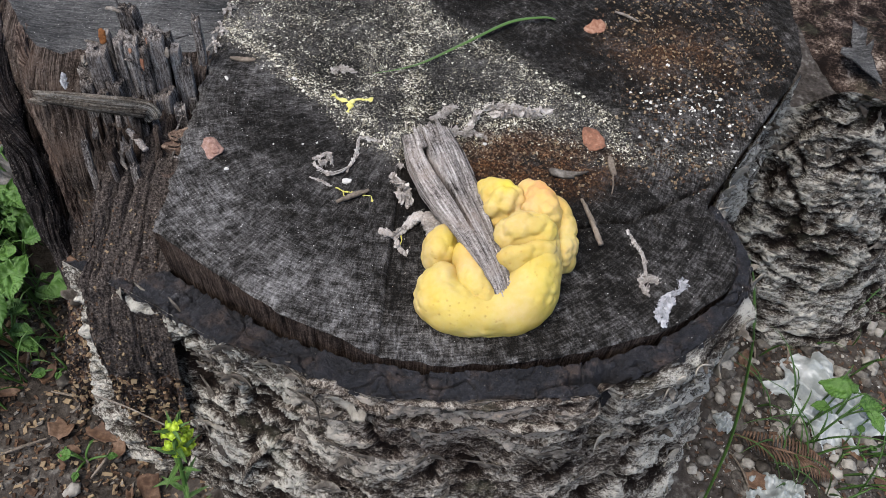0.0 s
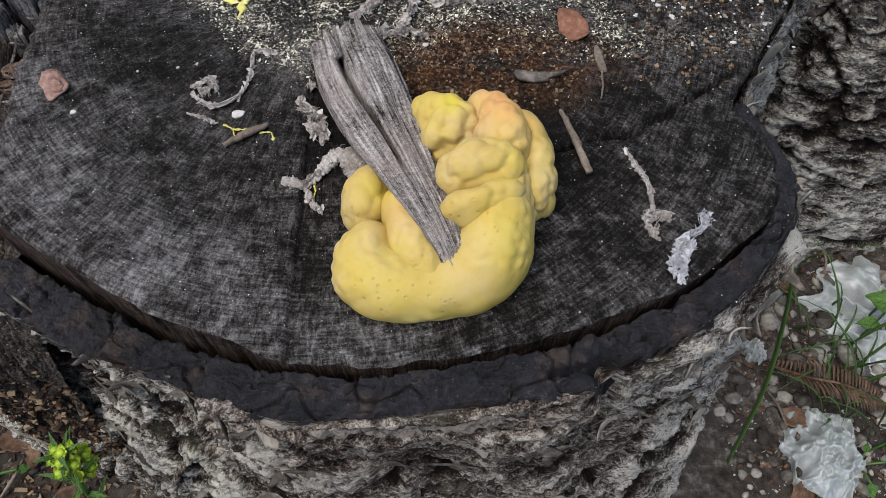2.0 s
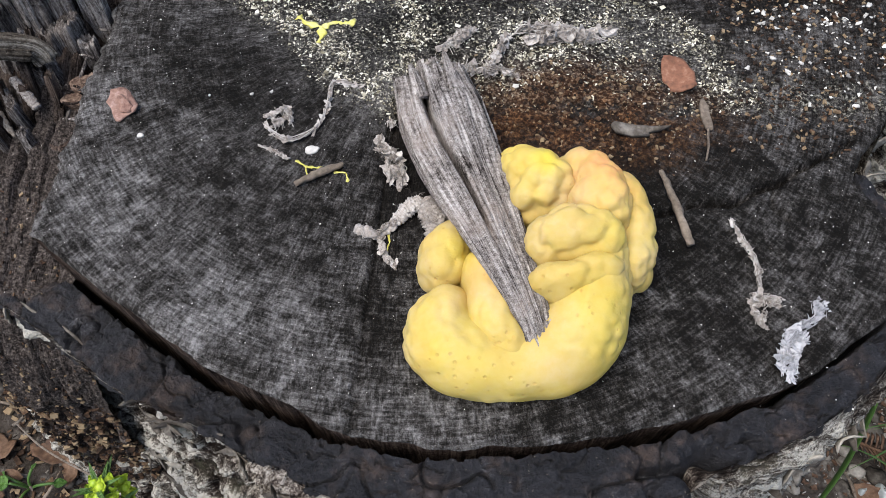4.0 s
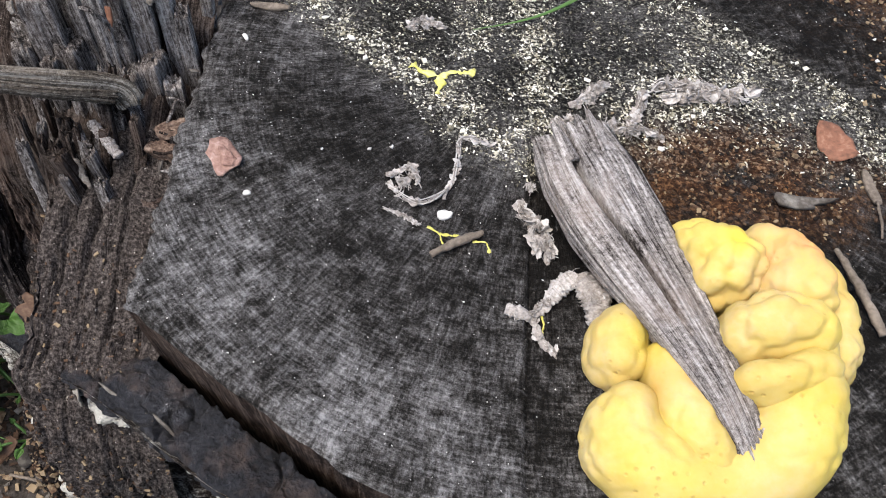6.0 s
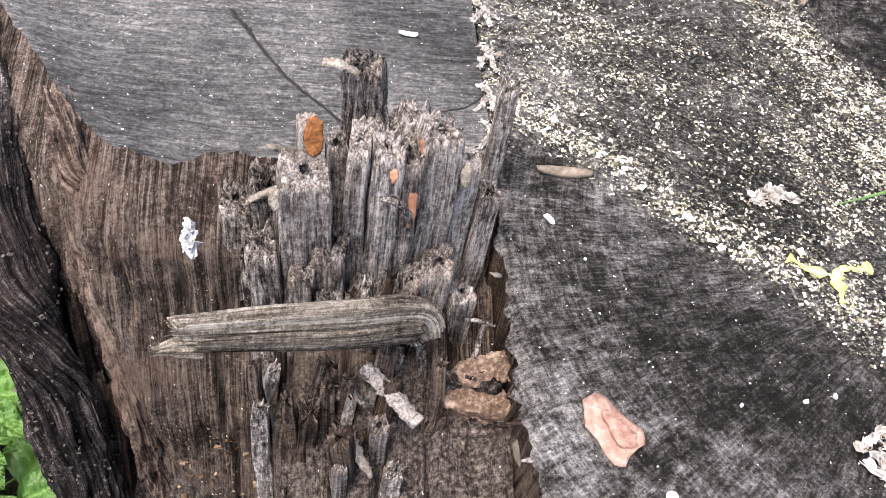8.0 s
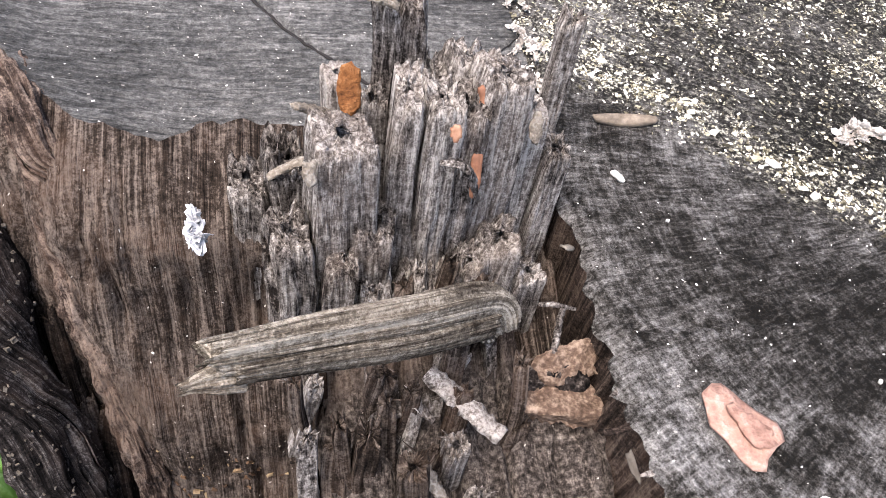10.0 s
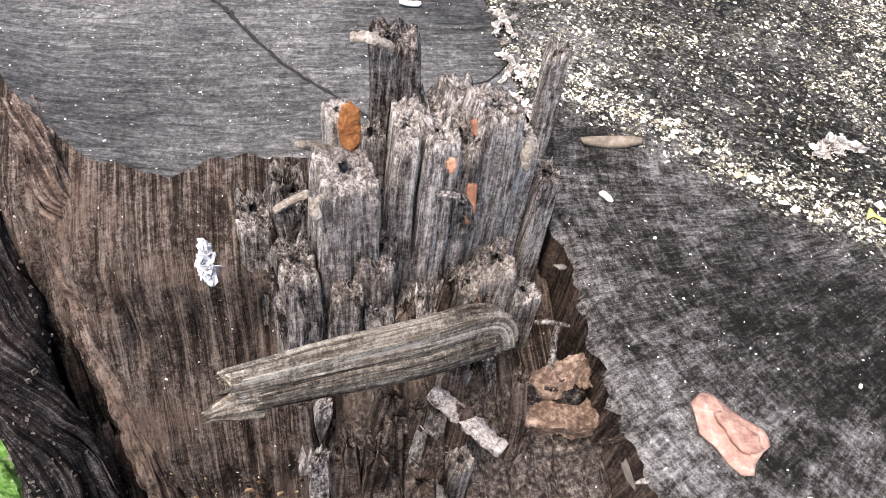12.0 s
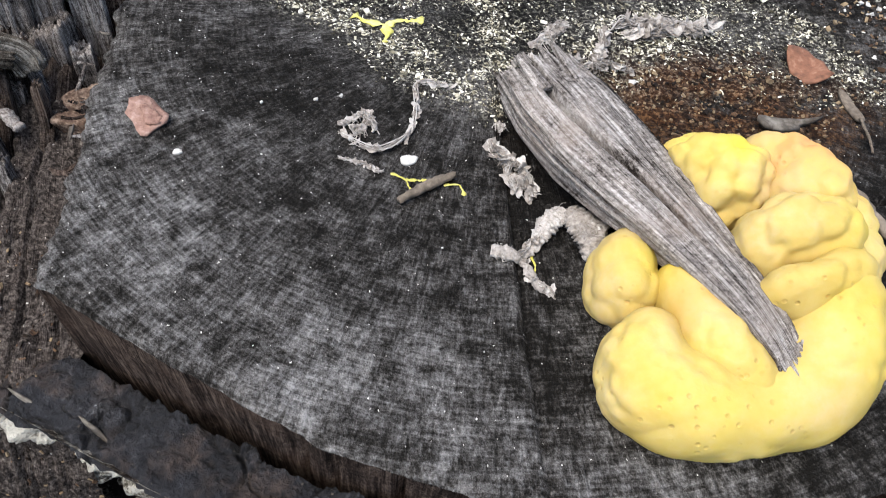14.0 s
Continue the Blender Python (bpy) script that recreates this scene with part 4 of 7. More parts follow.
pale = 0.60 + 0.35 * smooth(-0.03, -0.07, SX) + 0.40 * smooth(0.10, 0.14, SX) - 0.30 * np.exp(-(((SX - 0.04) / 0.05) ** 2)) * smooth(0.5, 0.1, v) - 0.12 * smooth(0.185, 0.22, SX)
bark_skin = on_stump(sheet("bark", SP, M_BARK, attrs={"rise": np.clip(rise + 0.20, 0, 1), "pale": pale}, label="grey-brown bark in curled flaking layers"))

# curled ridges standing out of the bark
def bark_point(x, z):
    near_ = SP[(SP[:, 0, 0] > -0.13) & (SP[:, 0, 0] < 0.14)].reshape(-1, 3)
    return near_[np.argmin((near_[:, 0] - x) ** 2 + (near_[:, 2] - z) ** 2)]


for k, (row, wide) in enumerate((
        (((-0.0337, 0.1633), (-0.0299, 0.1789), (-0.0196, 0.1937), (-0.0133, 0.1872), (-0.0128, 0.176), (-0.0194, 0.1624), (-0.0281, 0.1602)), 0.0018),
        (((-0.0353, 0.1808), (-0.0289, 0.1939), (-0.0208, 0.1965), (-0.0132, 0.1892), (-0.0056, 0.1881), (0.0021, 0.1858)), 0.0018),
        (((-0.0167, 0.1632), (-0.0096, 0.1736), (0.0009, 0.1704), (0.0101, 0.1745), (0.0206, 0.1739), (0.0335, 0.1769), (0.0475, 0.1791), (0.0705, 0.1796), (0.0911, 0.1738)), 0.0022),
        (((-0.0808, 0.0551), (-0.0709, 0.0836), (-0.0545, 0.107), (-0.0421, 0.1166), (-0.0375, 0.1097)), 0.0022),
        (((-0.0572, 0.1255), (-0.0443, 0.1452), (-0.0316, 0.1527), (-0.0262, 0.1451)), 0.0018),
        (((0.0004, 0.1936), (0.0155, 0.1943), (0.0351, 0.1925), (0.0588, 0.195), (0.0813, 0.1945)), 0.0016),
        (((0.0445, 0.1677), (0.0593, 0.1628), (0.0732, 0.1651), (0.0886, 0.1515)), 0.0018)
)):
    p = spline([bark_point(x, z) for x, z in row], 90)
    p = np.stack([np.convolve(np.pad(p[:, q], 6, "edge"), np.ones(13) / 13, "valid") for q in range(3)], 1) + np.array((0, -0.0012, 0.0))
    r_ = np.interp(np.linspace(0, 1, 90), (0, 0.15, 0.85, 1), (0.3, 1, 1, 0.2)) * wide * (1 + 0.35 * vnoise(np.arange(90) * 0.16, k * 3.3, 0, 118))
    vv, ff = tube(p, r_, 14, 0.55, 119 + k, 0.5)
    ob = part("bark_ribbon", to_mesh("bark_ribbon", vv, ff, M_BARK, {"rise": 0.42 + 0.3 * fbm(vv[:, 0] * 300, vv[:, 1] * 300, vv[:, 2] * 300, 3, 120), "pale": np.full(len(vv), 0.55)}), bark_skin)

# the side stem with its own small cut
cx = spline([(0.243, 0.345), (0.252, 0.323), (0.285, 0.320), (0.33, 0.347), (0.37, 0.42), (0.36, 0.5), (0.28, 0.5), (0.245, 0.42)], 160, True)
cc = np.array((0.29, 0.40))
rr = np.linspace(0, 1, 60)
Q = cc + rr[None, :, None] * (cx - cc)[:, None]
QZ = 0.192 - 0.004 * rr ** 4 + 0.004 * fbm(Q[..., 0] * 60, Q[..., 1] * 60, 0, 4, 111) - smooth(0.30, 0.37, Q[..., 0]) * 0.035
on_stump(sheet("side_stem_top", np.concatenate([Q, QZ[..., None]], -1), M_BARK, attrs={"rise": 0.25 + 0.35 * fbm(Q[..., 0] * 90, Q[..., 1] * 90, 0, 4, 112), "pale": 0.1 + 0 * QZ}, wrap=True, label="weathered top of a side stem"))

# ---- upright layers of old bark on the west ----
def bark_layer(name, label, axis, wide, deep, material, seed, rough=0.3):
    p = spline(axis, 300)
    d = np.gradient(p, axis=0)
    d /= np.linalg.norm(d, axis=1, keepdims=True)
    a = np.cross(d, (0.0, 0.55, 0.83))
    a /= np.linalg.norm(a, axis=1, keepdims=True)
    b = np.cross(a, d)
    ang = np.linspace(0, 2 * np.pi, 110)
    tt = np.linspace(0, 1, 300)[:, None]
    c, s_ = np.cos(ang), np.sin(ang)
    rad = 1 + 0.25 * fbm(c * 1.5 + 4 + seed, s_ * 1.5, tt * 9, 3, 122 + seed) + 0.6 * rough * fbm(c * 4 + 4, s_ * 4 + seed, tt * 34, 4, 123 + seed)
    rad = rad + 0.13 * fbm(ang[None] * 9.0 + seed, tt * 2.5, 0.5, 3, 124 + seed) + 0.14 * fbm(ang[None] * 15.0, tt * 22.0, 1.5, 3, 125 + seed, 0.6)
    P = p[:, None] + a[:, None] * (wide * rad * c)[..., None] + b[:, None] * (deep * rad * s_)[..., None]
    way_ = np.concatenate([[0], np.cumsum(np.linalg.norm(np.diff(p, axis=0), axis=1))])[:, None]
    ob = on_stump(sheet(name, P, material, attrs={"across": ang[None] * wide + 0 * way_, "along": way_ + 0 * ang[None]}, label=label))
    return ob, P


outer_bark, STRIP = bark_layer("outer_bark", "blackened old bark standing upright", [(-0.250, 0.47, 0.203), (-0.237, 0.39, 0.204), (-0.2265, 0.340, 0.199), (-0.2165, 0.305, 0.193), (-0.2105, 0.288, 0.182), (-0.2065, 0.277, 0.165), (-0.2045, 0.270, 0.145), (-0.202, 0.262, 0.118), (-0.196, 0.250, 0.088), (-0.188, 0.235, 0.055), (-0.18, 0.21, 0.01)], 0.0088, 0.006, M_STRIP, 0, 0.55)
bark_ridge, _ = bark_layer("bark_ridge", "flaky brown ridge of bark", [(-0.216, 0.350, 0.198), (-0.206, 0.325, 0.2015), (-0.197, 0.306, 0.2030), (-0.195, 0.297, 0.193), (-0.1935, 0.289, 0.180), (-0.191, 0.282, 0.165), (-0.1885, 0.274, 0.145), (-0.186, 0.266, 0.115)], 0.0036, 0.0036, M_RIDGE, 4, 0.8)
bark_layer("root", "pale grey weathered root beside the stump", [(-0.31, 0.46, 0.09), (-0.285, 0.385, 0.095), (-0.2705, 0.350, 0.085), (-0.262, 0.325, 0.05), (-0.256, 0.305, 0.0)], 0.019, 0.016, M_ROOT, 9, 0.6)


# ---- things on the stump ----
def loft(axis, width, thick, n=80, m=130, seed=0, groove=0.06, twist=0.0, crack=None, square=0.5, slope=0.0):
    """A fibrous stick: points, faces and the fibre coordinates of a sheet wrapped round an axis."""
    p = spline(axis, m)
    t = np.linspace(0, 1, m)
    d = np.gradient(p, axis=0)
    d /= np.linalg.norm(d, axis=1, keepdims=True)
    side = np.cross(d, (0, 0, 1))
    side /= np.linalg.norm(side, axis=1, keepdims=True)
    up = np.cross(side, d)
    ca, sa = np.cos(np.deg2rad(twist)), np.sin(np.deg2rad(twist))
    side, up = side * ca + up * sa, up * ca - side * sa
    wv = np.interp(t, np.linspace(0, 1, len(width)), width)[:, None] / 2
    tv = np.interp(t, np.linspace(0, 1, len(thick)), thick)[:, None] / 2
    hx, hy = hull(n, square, float(np.mean(thick) / np.mean(width)))
    bx_, by_ = hx[None], hy[None]
    across = np.cumsum(np.hypot(np.gradient(bx_[0]) * wv.mean(), np.gradient(by_[0]) * tv.mean()))[None] + 0 * t[:, None]
    along = np.concatenate([[0], np.cumsum(np.linalg.norm(np.diff(p, axis=0), axis=1))])[:, None] + 0 * bx_
    f = 1 + groove * fbm(bx_ * 13 + seed, by_ * 13, along * 22, 3, seed) + groove * 1.4 * fbm(bx_ * 3 + seed, by_ * 3, along * 16, 2, seed + 5)
    f_up = f * np.where(by_ > 0, 1 - slope * np.clip(0.15 - bx_, 0, 1.2), 1)
    if crack:
        at, t0, t1, deep = crack
        line = at - 0.10 * t[:, None] + 0.05 * np.sin(along * 90)
        hit = np.exp(-((bx_ - line) / (0.055 + 0.025 * smooth(0.5, 0.0, t)[:, None])) ** 2) * (by_ > 0.2) * smooth(t0 - 0.04, t0 + 0.03, t)[:, None] * smooth(t1 + 0.05, t1 - 0.2, t)[:, None]
        f_up = f_up - deep * hit
    ragged = vnoise(bx_ * 6 + seed, by_ * 3, 0, seed + 9)[0]
    P = p[:, None] + side[:, None] * (bx_ * wv * f)[..., None] + up[:, None] * (by_ * tv * f_up)[..., None]
    ends = smooth(0.90, 1.0, t)[:, None] - smooth(0.10, 0.0, t)[:, None] * 0.7
    P = P + d[:, None] * (ends * ragged[None] * wv.max() * 0.55)[..., None]
    verts = np.vstack([P.reshape(-1, 3), P[0].mean(0)[None], P[-1].mean(0)[None]])
    faces = []
    for i in range(m - 1):
        for j in range(n):
            k = (j + 1) % n
            faces.append((i * n + j, i * n + k, (i + 1) * n + k, (i + 1) * n + j))
    for j in range(n):
        k = (j + 1) % n
        faces.append((m * n, k, j))
        faces.append((m * n + 1, (m - 1) * n + j, (m - 1) * n + k))
    pad = lambda a, x, y: np.append(a.ravel(), (x, y))
    return verts, faces, {"across": pad(across, 0, 0), "along": pad(along, 0, along.max())}


SPHERES = {}


def blob(c, r, sub=3):
    if sub not in SPHERES:
        bm = bmesh.new()
        bmesh.ops.create_icosphere(bm, subdivisions=sub, radius=1.0)
        SPHERES[sub] = (np.array([q.co for q in bm.verts]), [tuple(q.index for q in p.verts) for p in bm.faces])
        bm.free()
    v, f = SPHERES[sub]
    return v * np.array(r) + np.array(c), f


def fungus():
    """Each swelling is a row of rounded forms (x, y, z, three radii), run together; then the size and depth of its bumps."""
    swellings = (
        ("front_lobe", ((0.0200, 0.1705, 0.2035, 0.0070, 0.0066, 0.0112), (0.0180, 0.1635, 0.2035, 0.0105, 0.0105, 0.0118), (0.0245, 0.1575, 0.2035, 0.0122, 0.0105, 0.0114), (0.0365, 0.1562, 0.2030, 0.0120, 0.0100, 0.0104),
                        (0.0475, 0.1590, 0.2035, 0.0125, 0.0108, 0.0118), (0.0555, 0.1665, 0.2050, 0.0115, 0.0115, 0.0155), (0.0585, 0.1765, 0.2065, 0.0105, 0.0100, 0.0158), (0.0615, 0.1875, 0.2060, 0.0082, 0.0090, 0.0150)), 0.0095, 0.0004),
        ("inner_lobe", ((0.0272, 0.1815, 0.2060, 0.0050, 0.0055, 0.0098), (0.0300, 0.1730, 0.2060, 0.0066, 0.0075, 0.0112), (0.0330, 0.1650, 0.2060, 0.0076, 0.0078, 0.0112), (0.0372, 0.1590, 0.2045, 0.0066, 0.0060, 0.0100)), 0.0062, 0.0004),
        ("ear_lobe", ((0.0182, 0.1845, 0.2040, 0.0082, 0.0086, 0.0110), (0.0190, 0.1890, 0.2040, 0.0082, 0.0080, 0.0108), (0.0215, 0.1945, 0.2030, 0.0046, 0.0048, 0.0085)), 0.0060, 0.0006),
        ("lower_roll", ((0.0455, 0.1745, 0.2100, 0.0070, 0.0055, 0.0128), (0.0515, 0.1745, 0.2110, 0.0080, 0.0056, 0.0135), (0.0588, 0.1775, 0.2105, 0.0078, 0.0064, 0.0135)), 0.0075, 0.0010),
        ("upper_roll", ((0.0470, 0.1862, 0.2125, 0.0080, 0.0078, 0.0130), (0.0520, 0.1878, 0.2138, 0.0092, 0.0084, 0.0136), (0.0592, 0.1872, 0.2128, 0.0082, 0.0082, 0.0135)), 0.0068, 0.0013),
        ("crown_lobe", ((0.0360, 0.2155, 0.2060, 0.0056, 0.0054, 0.0090), (0.0420, 0.2110, 0.2110, 0.0082, 0.0074, 0.0120), (0.0470, 0.2060, 0.2115, 0.0078, 0.0074, 0.0122), (0.0432, 0.2025, 0.2105, 0.0080, 0.0070, 0.0122)), 0.0062, 0.0014),
        ("crown_lobe", ((0.0560, 0.2125, 0.2085, 0.0074, 0.0070, 0.0128), (0.0600, 0.2060, 0.2115, 0.0078, 0.0082, 0.0138), (0.0622, 0.1965, 0.2120, 0.0074, 0.0080, 0.0135), (0.0570, 0.2000, 0.2110, 0.0056, 0.0060, 0.0128)), 0.0070, 0.0012),
        ("side_lobe", ((0.0695, 0.1850, 0.2050, 0.0068, 0.0070, 0.0110), (0.0712, 0.1950, 0.2058, 0.0068, 0.0082, 0.0120), (0.0695, 0.2045, 0.2060, 0.0064, 0.0072, 0.0115), (0.0655, 0.2120, 0.2050, 0.0054, 0.0052, 0.0095)), 0.0085, 0.0011))
    body = thing("bracket_fungus", "lumpy yellow bracket fungus growing round a grey stick", "fungus", at=(0.045, 0.18, 0.2))
    for seed, (name, row, bump, deep) in enumerate(swellings):
        lobe(name, row, bump, deep, seed, body)
    return body


def bumps(co, size, rng):
    """Rounded swellings with thin creases between: 1 on top, 0 or less in the creases."""
    seeds = []
    for k in rng.permutation(len(co))[:700]:
        if all(np.sum((co[k] - q) ** 2) > (size * rng.uniform(0.6, 1.05)) ** 2 for q in seeds):
            seeds.append(co[k])
    d = np.sqrt(np.min([np.sum((co - q) ** 2, axis=1) for q in seeds], axis=0))
    return 1 - (d / (0.62 * size)) ** 2.6


def lobe(name, row, bump, deep, seed, body):
    """One swelling of the fungus: merged rounded forms with a lumpy skin."""
    rng = np.random.default_rng(8 + seed)
    forms = spline(row, 9 * len(row))
    v, f = gather([blob(q[:3], q[3:]) for q in forms])
    rough = new("fungus_form", to_mesh("fungus_form", v, f, M_FUNGUS))
    mod = rough.modifiers.new("skin", "REMESH")
    mod.mode, mod.voxel_size, mod.use_smooth_shade = "VOXEL", 0.0007, True
    me = bpy.data.meshes.new_from_object(rough.evaluated_get(bpy.context.evaluated_depsgraph_get()))
    bpy.data.objects.remove(rough)
    co = np.zeros(len(me.vertices) * 3)
    me.vertices.foreach_get("co", co)
    co = co.reshape(-1, 3)
    ed = np.zeros(len(me.edges) * 2, np.int32)
    me.edges.foreach_get("vertices", ed)
    ed = ed.reshape(-1, 2)
    deg = np.bincount(ed.ravel(), minlength=len(co))[:, None]

    def relax(p, k):
        for _ in range(k):
            acc = np.stack([np.bincount(ed[:, 0], p[ed[:, 1], q], len(p)) + np.bincount(ed[:, 1], p[ed[:, 0], q], len(p)) for q in range(3)], 1)
            p = 0.45 * p + 0.55 * acc / deg
        return p

    co = relax(co, 8)
    me.vertices.foreach_set("co", co.ravel())
    me.update()
    nr = np.zeros(len(co) * 3)
    me.vertices.foreach_get("normal", nr)
    nr = nr.reshape(-1, 3)
    x, y, z = co.T
    warp = co + 0.0016 * np.stack([fbm(x * 160, y * 160, z * 160 + q, 2, 133) for q in (0.5, 9.5, 17.5)], 1)
    patchy = 0.55 + 0.65 * smooth(-0.5, 0.5, fbm(x * 110, y * 110, z * 110, 2, 135))
    lump = deep * (np.maximum(bumps(warp, bump, rng), -0.45) - 0.55) * patchy + 0.00042 * np.maximum(bumps(warp, 0.0030, rng), -0.5) * smooth(-0.2, 0.3, fbm(x * 80, y * 80, z * 80, 2, 136))
    lump = lump + 0.0007 * fbm(x * 75, y * 75, z * 75, 2, 131)
    co = co + nr * lump[:, None]
    co[:, 2] = np.maximum(co[:, 2], 0.1985)
    me.vertices.foreach_set("co", relax(co, 1).ravel())
    gauss = lambda a, b, r: np.exp(-((x - a) ** 2 + (y - b) ** 2) / r ** 2)
    orange = np.clip(0.9 * gauss(0.0610, 0.2085, 0.0085) + 0.35 * gauss(0.0635, 0.199, 0.008) + 0.3 * gauss(0.030, 0.176, 0.006) + 0.2 * gauss(0.024, 0.171, 0.006), 0, 1) * smooth(0.205, 0.22, z)
    lemon = np.clip(0.9 * gauss(0.0460, 0.2090, 0.0055) + 0.45 * gauss(0.060, 0.163, 0.012) + 0.4 * gauss(0.0225, 0.185, 0.006) + 0.4 * gauss(0.026, 0.164, 0.006), 0, 1)
    for key, val in (("orange", orange), ("lemon", lemon)):
        me.attributes.new(key, "FLOAT", "POINT").data.foreach_set("value", val.astype(np.float32))
    me.polygons.foreach_set("use_smooth", [True] * len(me.polygons))
    me.update()
    ob = part(name, me, body)
    ob.matrix_parent_inverse = Matrix.Translation((-0.045, -0.18, -0.2))
    return ob


fungus()
stick = thing("broken_stick", "silver grey split driftwood stick with a long crack", "stick", at=(0.0265, 0.205, 0.2005))
STICK0 = np.array((0.0265, 0.205, 0.2005))


def stick_part(name, axis, width, thick, label="", **k):
    v, f, at = loft(axis, width, thick, **k)
    return part(name, to_mesh(name, v - STICK0, f, M_STICK, at), stick, label)


stick_part("body", [(0.0105, 0.2525, 0.2065), (0.0190, 0.2225, 0.2105), (0.0300, 0.1935, 0.2140), (0.0388, 0.1715, 0.2150), (0.0436, 0.1595, 0.2120)],
           (0.0225, 0.0258, 0.0245, 0.0205, 0.0158, 0.0112, 0.0072), (0.010, 0.0115, 0.0115, 0.0105, 0.0090, 0.0075, 0.005), n=180, m=200, seed=14, groove=0.10, twist=-6, crack=(0.22, -0.05, 0.72, 1.5), square=0.34, slope=0.55)
for k, (x, y, z, L_, w_, turn) in enumerate(((0.0022, 0.2465, 0.2085, 0.012, 0.0034, 8), (0.0060, 0.2500, 0.2115, 0.011, 0.0040, 2), (0.0085, 0.2540, 0.2085, 0.013, 0.0030, -3), (0.0130, 0.2545, 0.2105, 0.011, 0.0036, -6),
                                             (0.0165, 0.2560, 0.2105, 0.013, 0.0042, -10), (0.0195, 0.2545, 0.2085, 0.010, 0.0032, -16), (0.0048, 0.2470, 0.2050, 0.010, 0.0040, 14))):
    d_ = np.array((-math.sin(radians(18 + turn * 0.4)), math.cos(radians(18 + turn * 0.4)), -0.05))
    p_ = np.array((x, y, z))
    stick_part("fibre_strip", [p_ - d_ * L_, p_ - d_ * L_ * 0.3, p_ + d_ * L_ * 0.35], (w_, w_ * 0.9, w_ * 0.35), (0.0020, 0.0022, 0.0008), n=26, m=30, seed=40 + k, groove=0.2, twist=turn * 2, square=0.4)
for k, (x0, y0, x1, y1) in enumerate(((0.0405, 0.1640, 0.0407, 0.1572), (0.0452, 0.1640, 0.0472, 0.1578))):
    stick_part("prong", [(x0, y0, 0.2140), ((x0 + x1) / 2, (y0 + y1) / 2, 0.2138), (x1, y1, 0.2118)], (0.0034, 0.0026, 0.0007), (0.0028, 0.0024, 0.0008), "dark pointed broken tip", n=26, m=26, seed=50 + k, groove=0.22, square=0.5)

sliver = thing("wood_sliver", "weathered brown-grey sliver of wood jutting from torn wood", "wood sliver", at=(-0.142, 0.254, 0.212))
SLIVER0 = np.array((-0.142, 0.254, 0.212))
for name, label, axis, width, thick, seed, twist in (
        ("body", "", [(-0.1222, 0.2632, 0.1995), (-0.1255, 0.2625, 0.2055), (-0.138, 0.2560, 0.2135), (-0.150, 0.2508, 0.2198), (-0.1620, 0.2455, 0.2258)], (0.0074, 0.0080, 0.0074, 0.0064, 0.0048), (0.0030, 0.0042, 0.0042, 0.0038, 0.0026), 22, 62),
        ("ledge", "pale raised strip of split grain", [(-0.1245, 0.2605, 0.2045), (-0.138, 0.2535, 0.2125), (-0.150, 0.2486, 0.2192), (-0.1595, 0.2445, 0.2244)], (0.0040, 0.0036, 0.0034, 0.0022), (0.0016, 0.0020, 0.0018, 0.0012), 27, 70),
        ("broken_end", "dark split end", [(-0.1595, 0.2455, 0.2228), (-0.1630, 0.2440, 0.2245), (-0.1650, 0.2430, 0.2252)], (0.0036, 0.0030, 0.0012), (0.0026, 0.0022, 0.0010), 29, 40)):
    v, f, at = loft(axis, width, thick, n=110, m=150, seed=seed, groove=0.16, twist=twist, square=0.4, slope=0.25)
    part(name, to_mesh(name, v - SLIVER0, f, M_SLAT, at), sliver, label)


def flake_form(rx, ry, thick, seed, dome=0.2, jag=0.25, n=18):
    """A thin irregular plate with a broken edge, curled a little."""
    rng = np.random.default_rng(seed)
    a = np.linspace(0, 2 * np.pi, n, endpoint=False)
    r = 1 + jag * vnoise(np.cos(a) * 1.7 + seed, np.sin(a) * 1.7, 0, seed) + rng.uniform(-0.4, 0.4, n) * jag * 0.6
    ca_, sa_ = np.sign(np.cos(a)) * np.abs(np.cos(a)) ** 0.7, np.sign(np.sin(a)) * np.abs(np.sin(a)) ** 0.7
    V, Fs = [], []
    bend = rng.uniform(0, 3.14)
    levels = ((0.45, 0.5), (0.85, 0.5), (1.0, 0.1), (0.97, -0.5), (0.5, -0.5))
    for k, h in levels:
        x, y = rx * r * k * ca_, ry * r * k * sa_
        q = (x * math.cos(bend) + y * math.sin(bend)) / max(rx, ry)
        z = h * thick + dome * max(rx, ry) * q * q + 0.10 * max(rx, ry) * vnoise(x / rx * 1.8 + seed, y / ry * 1.8, 0, seed + 3) * (0.3 + dome)
        V.append(np.stack([x, y, z], 1))
    V = np.vstack(V + [np.array([[0, 0, thick * 0.5], [0, 0, -thick * 0.5]])])
    L_ = len(levels)
    for l in range(L_ - 1):
        for j in range(n):
            k = (j + 1) % n
            Fs.append((l * n + j, (l + 1) * n + j, (l + 1) * n + k, l * n + k))
    for j in range(n):
        k = (j + 1) % n
        Fs.append((L_ * n, j, k))
        Fs.append((L_ * n + 1, (L_ - 1) * n + k, (L_ - 1) * n + j))
    return V, Fs


def flake_mesh(name, rx, ry, thick, seed, material, dome=0.2, jag=0.25, n=18):
    return to_mesh(name, *flake_form(rx, ry, thick, seed, dome, jag, n), material)


def top(x, y):
    return 0.2 + float(cut_height(np.array(x), np.array(y)))


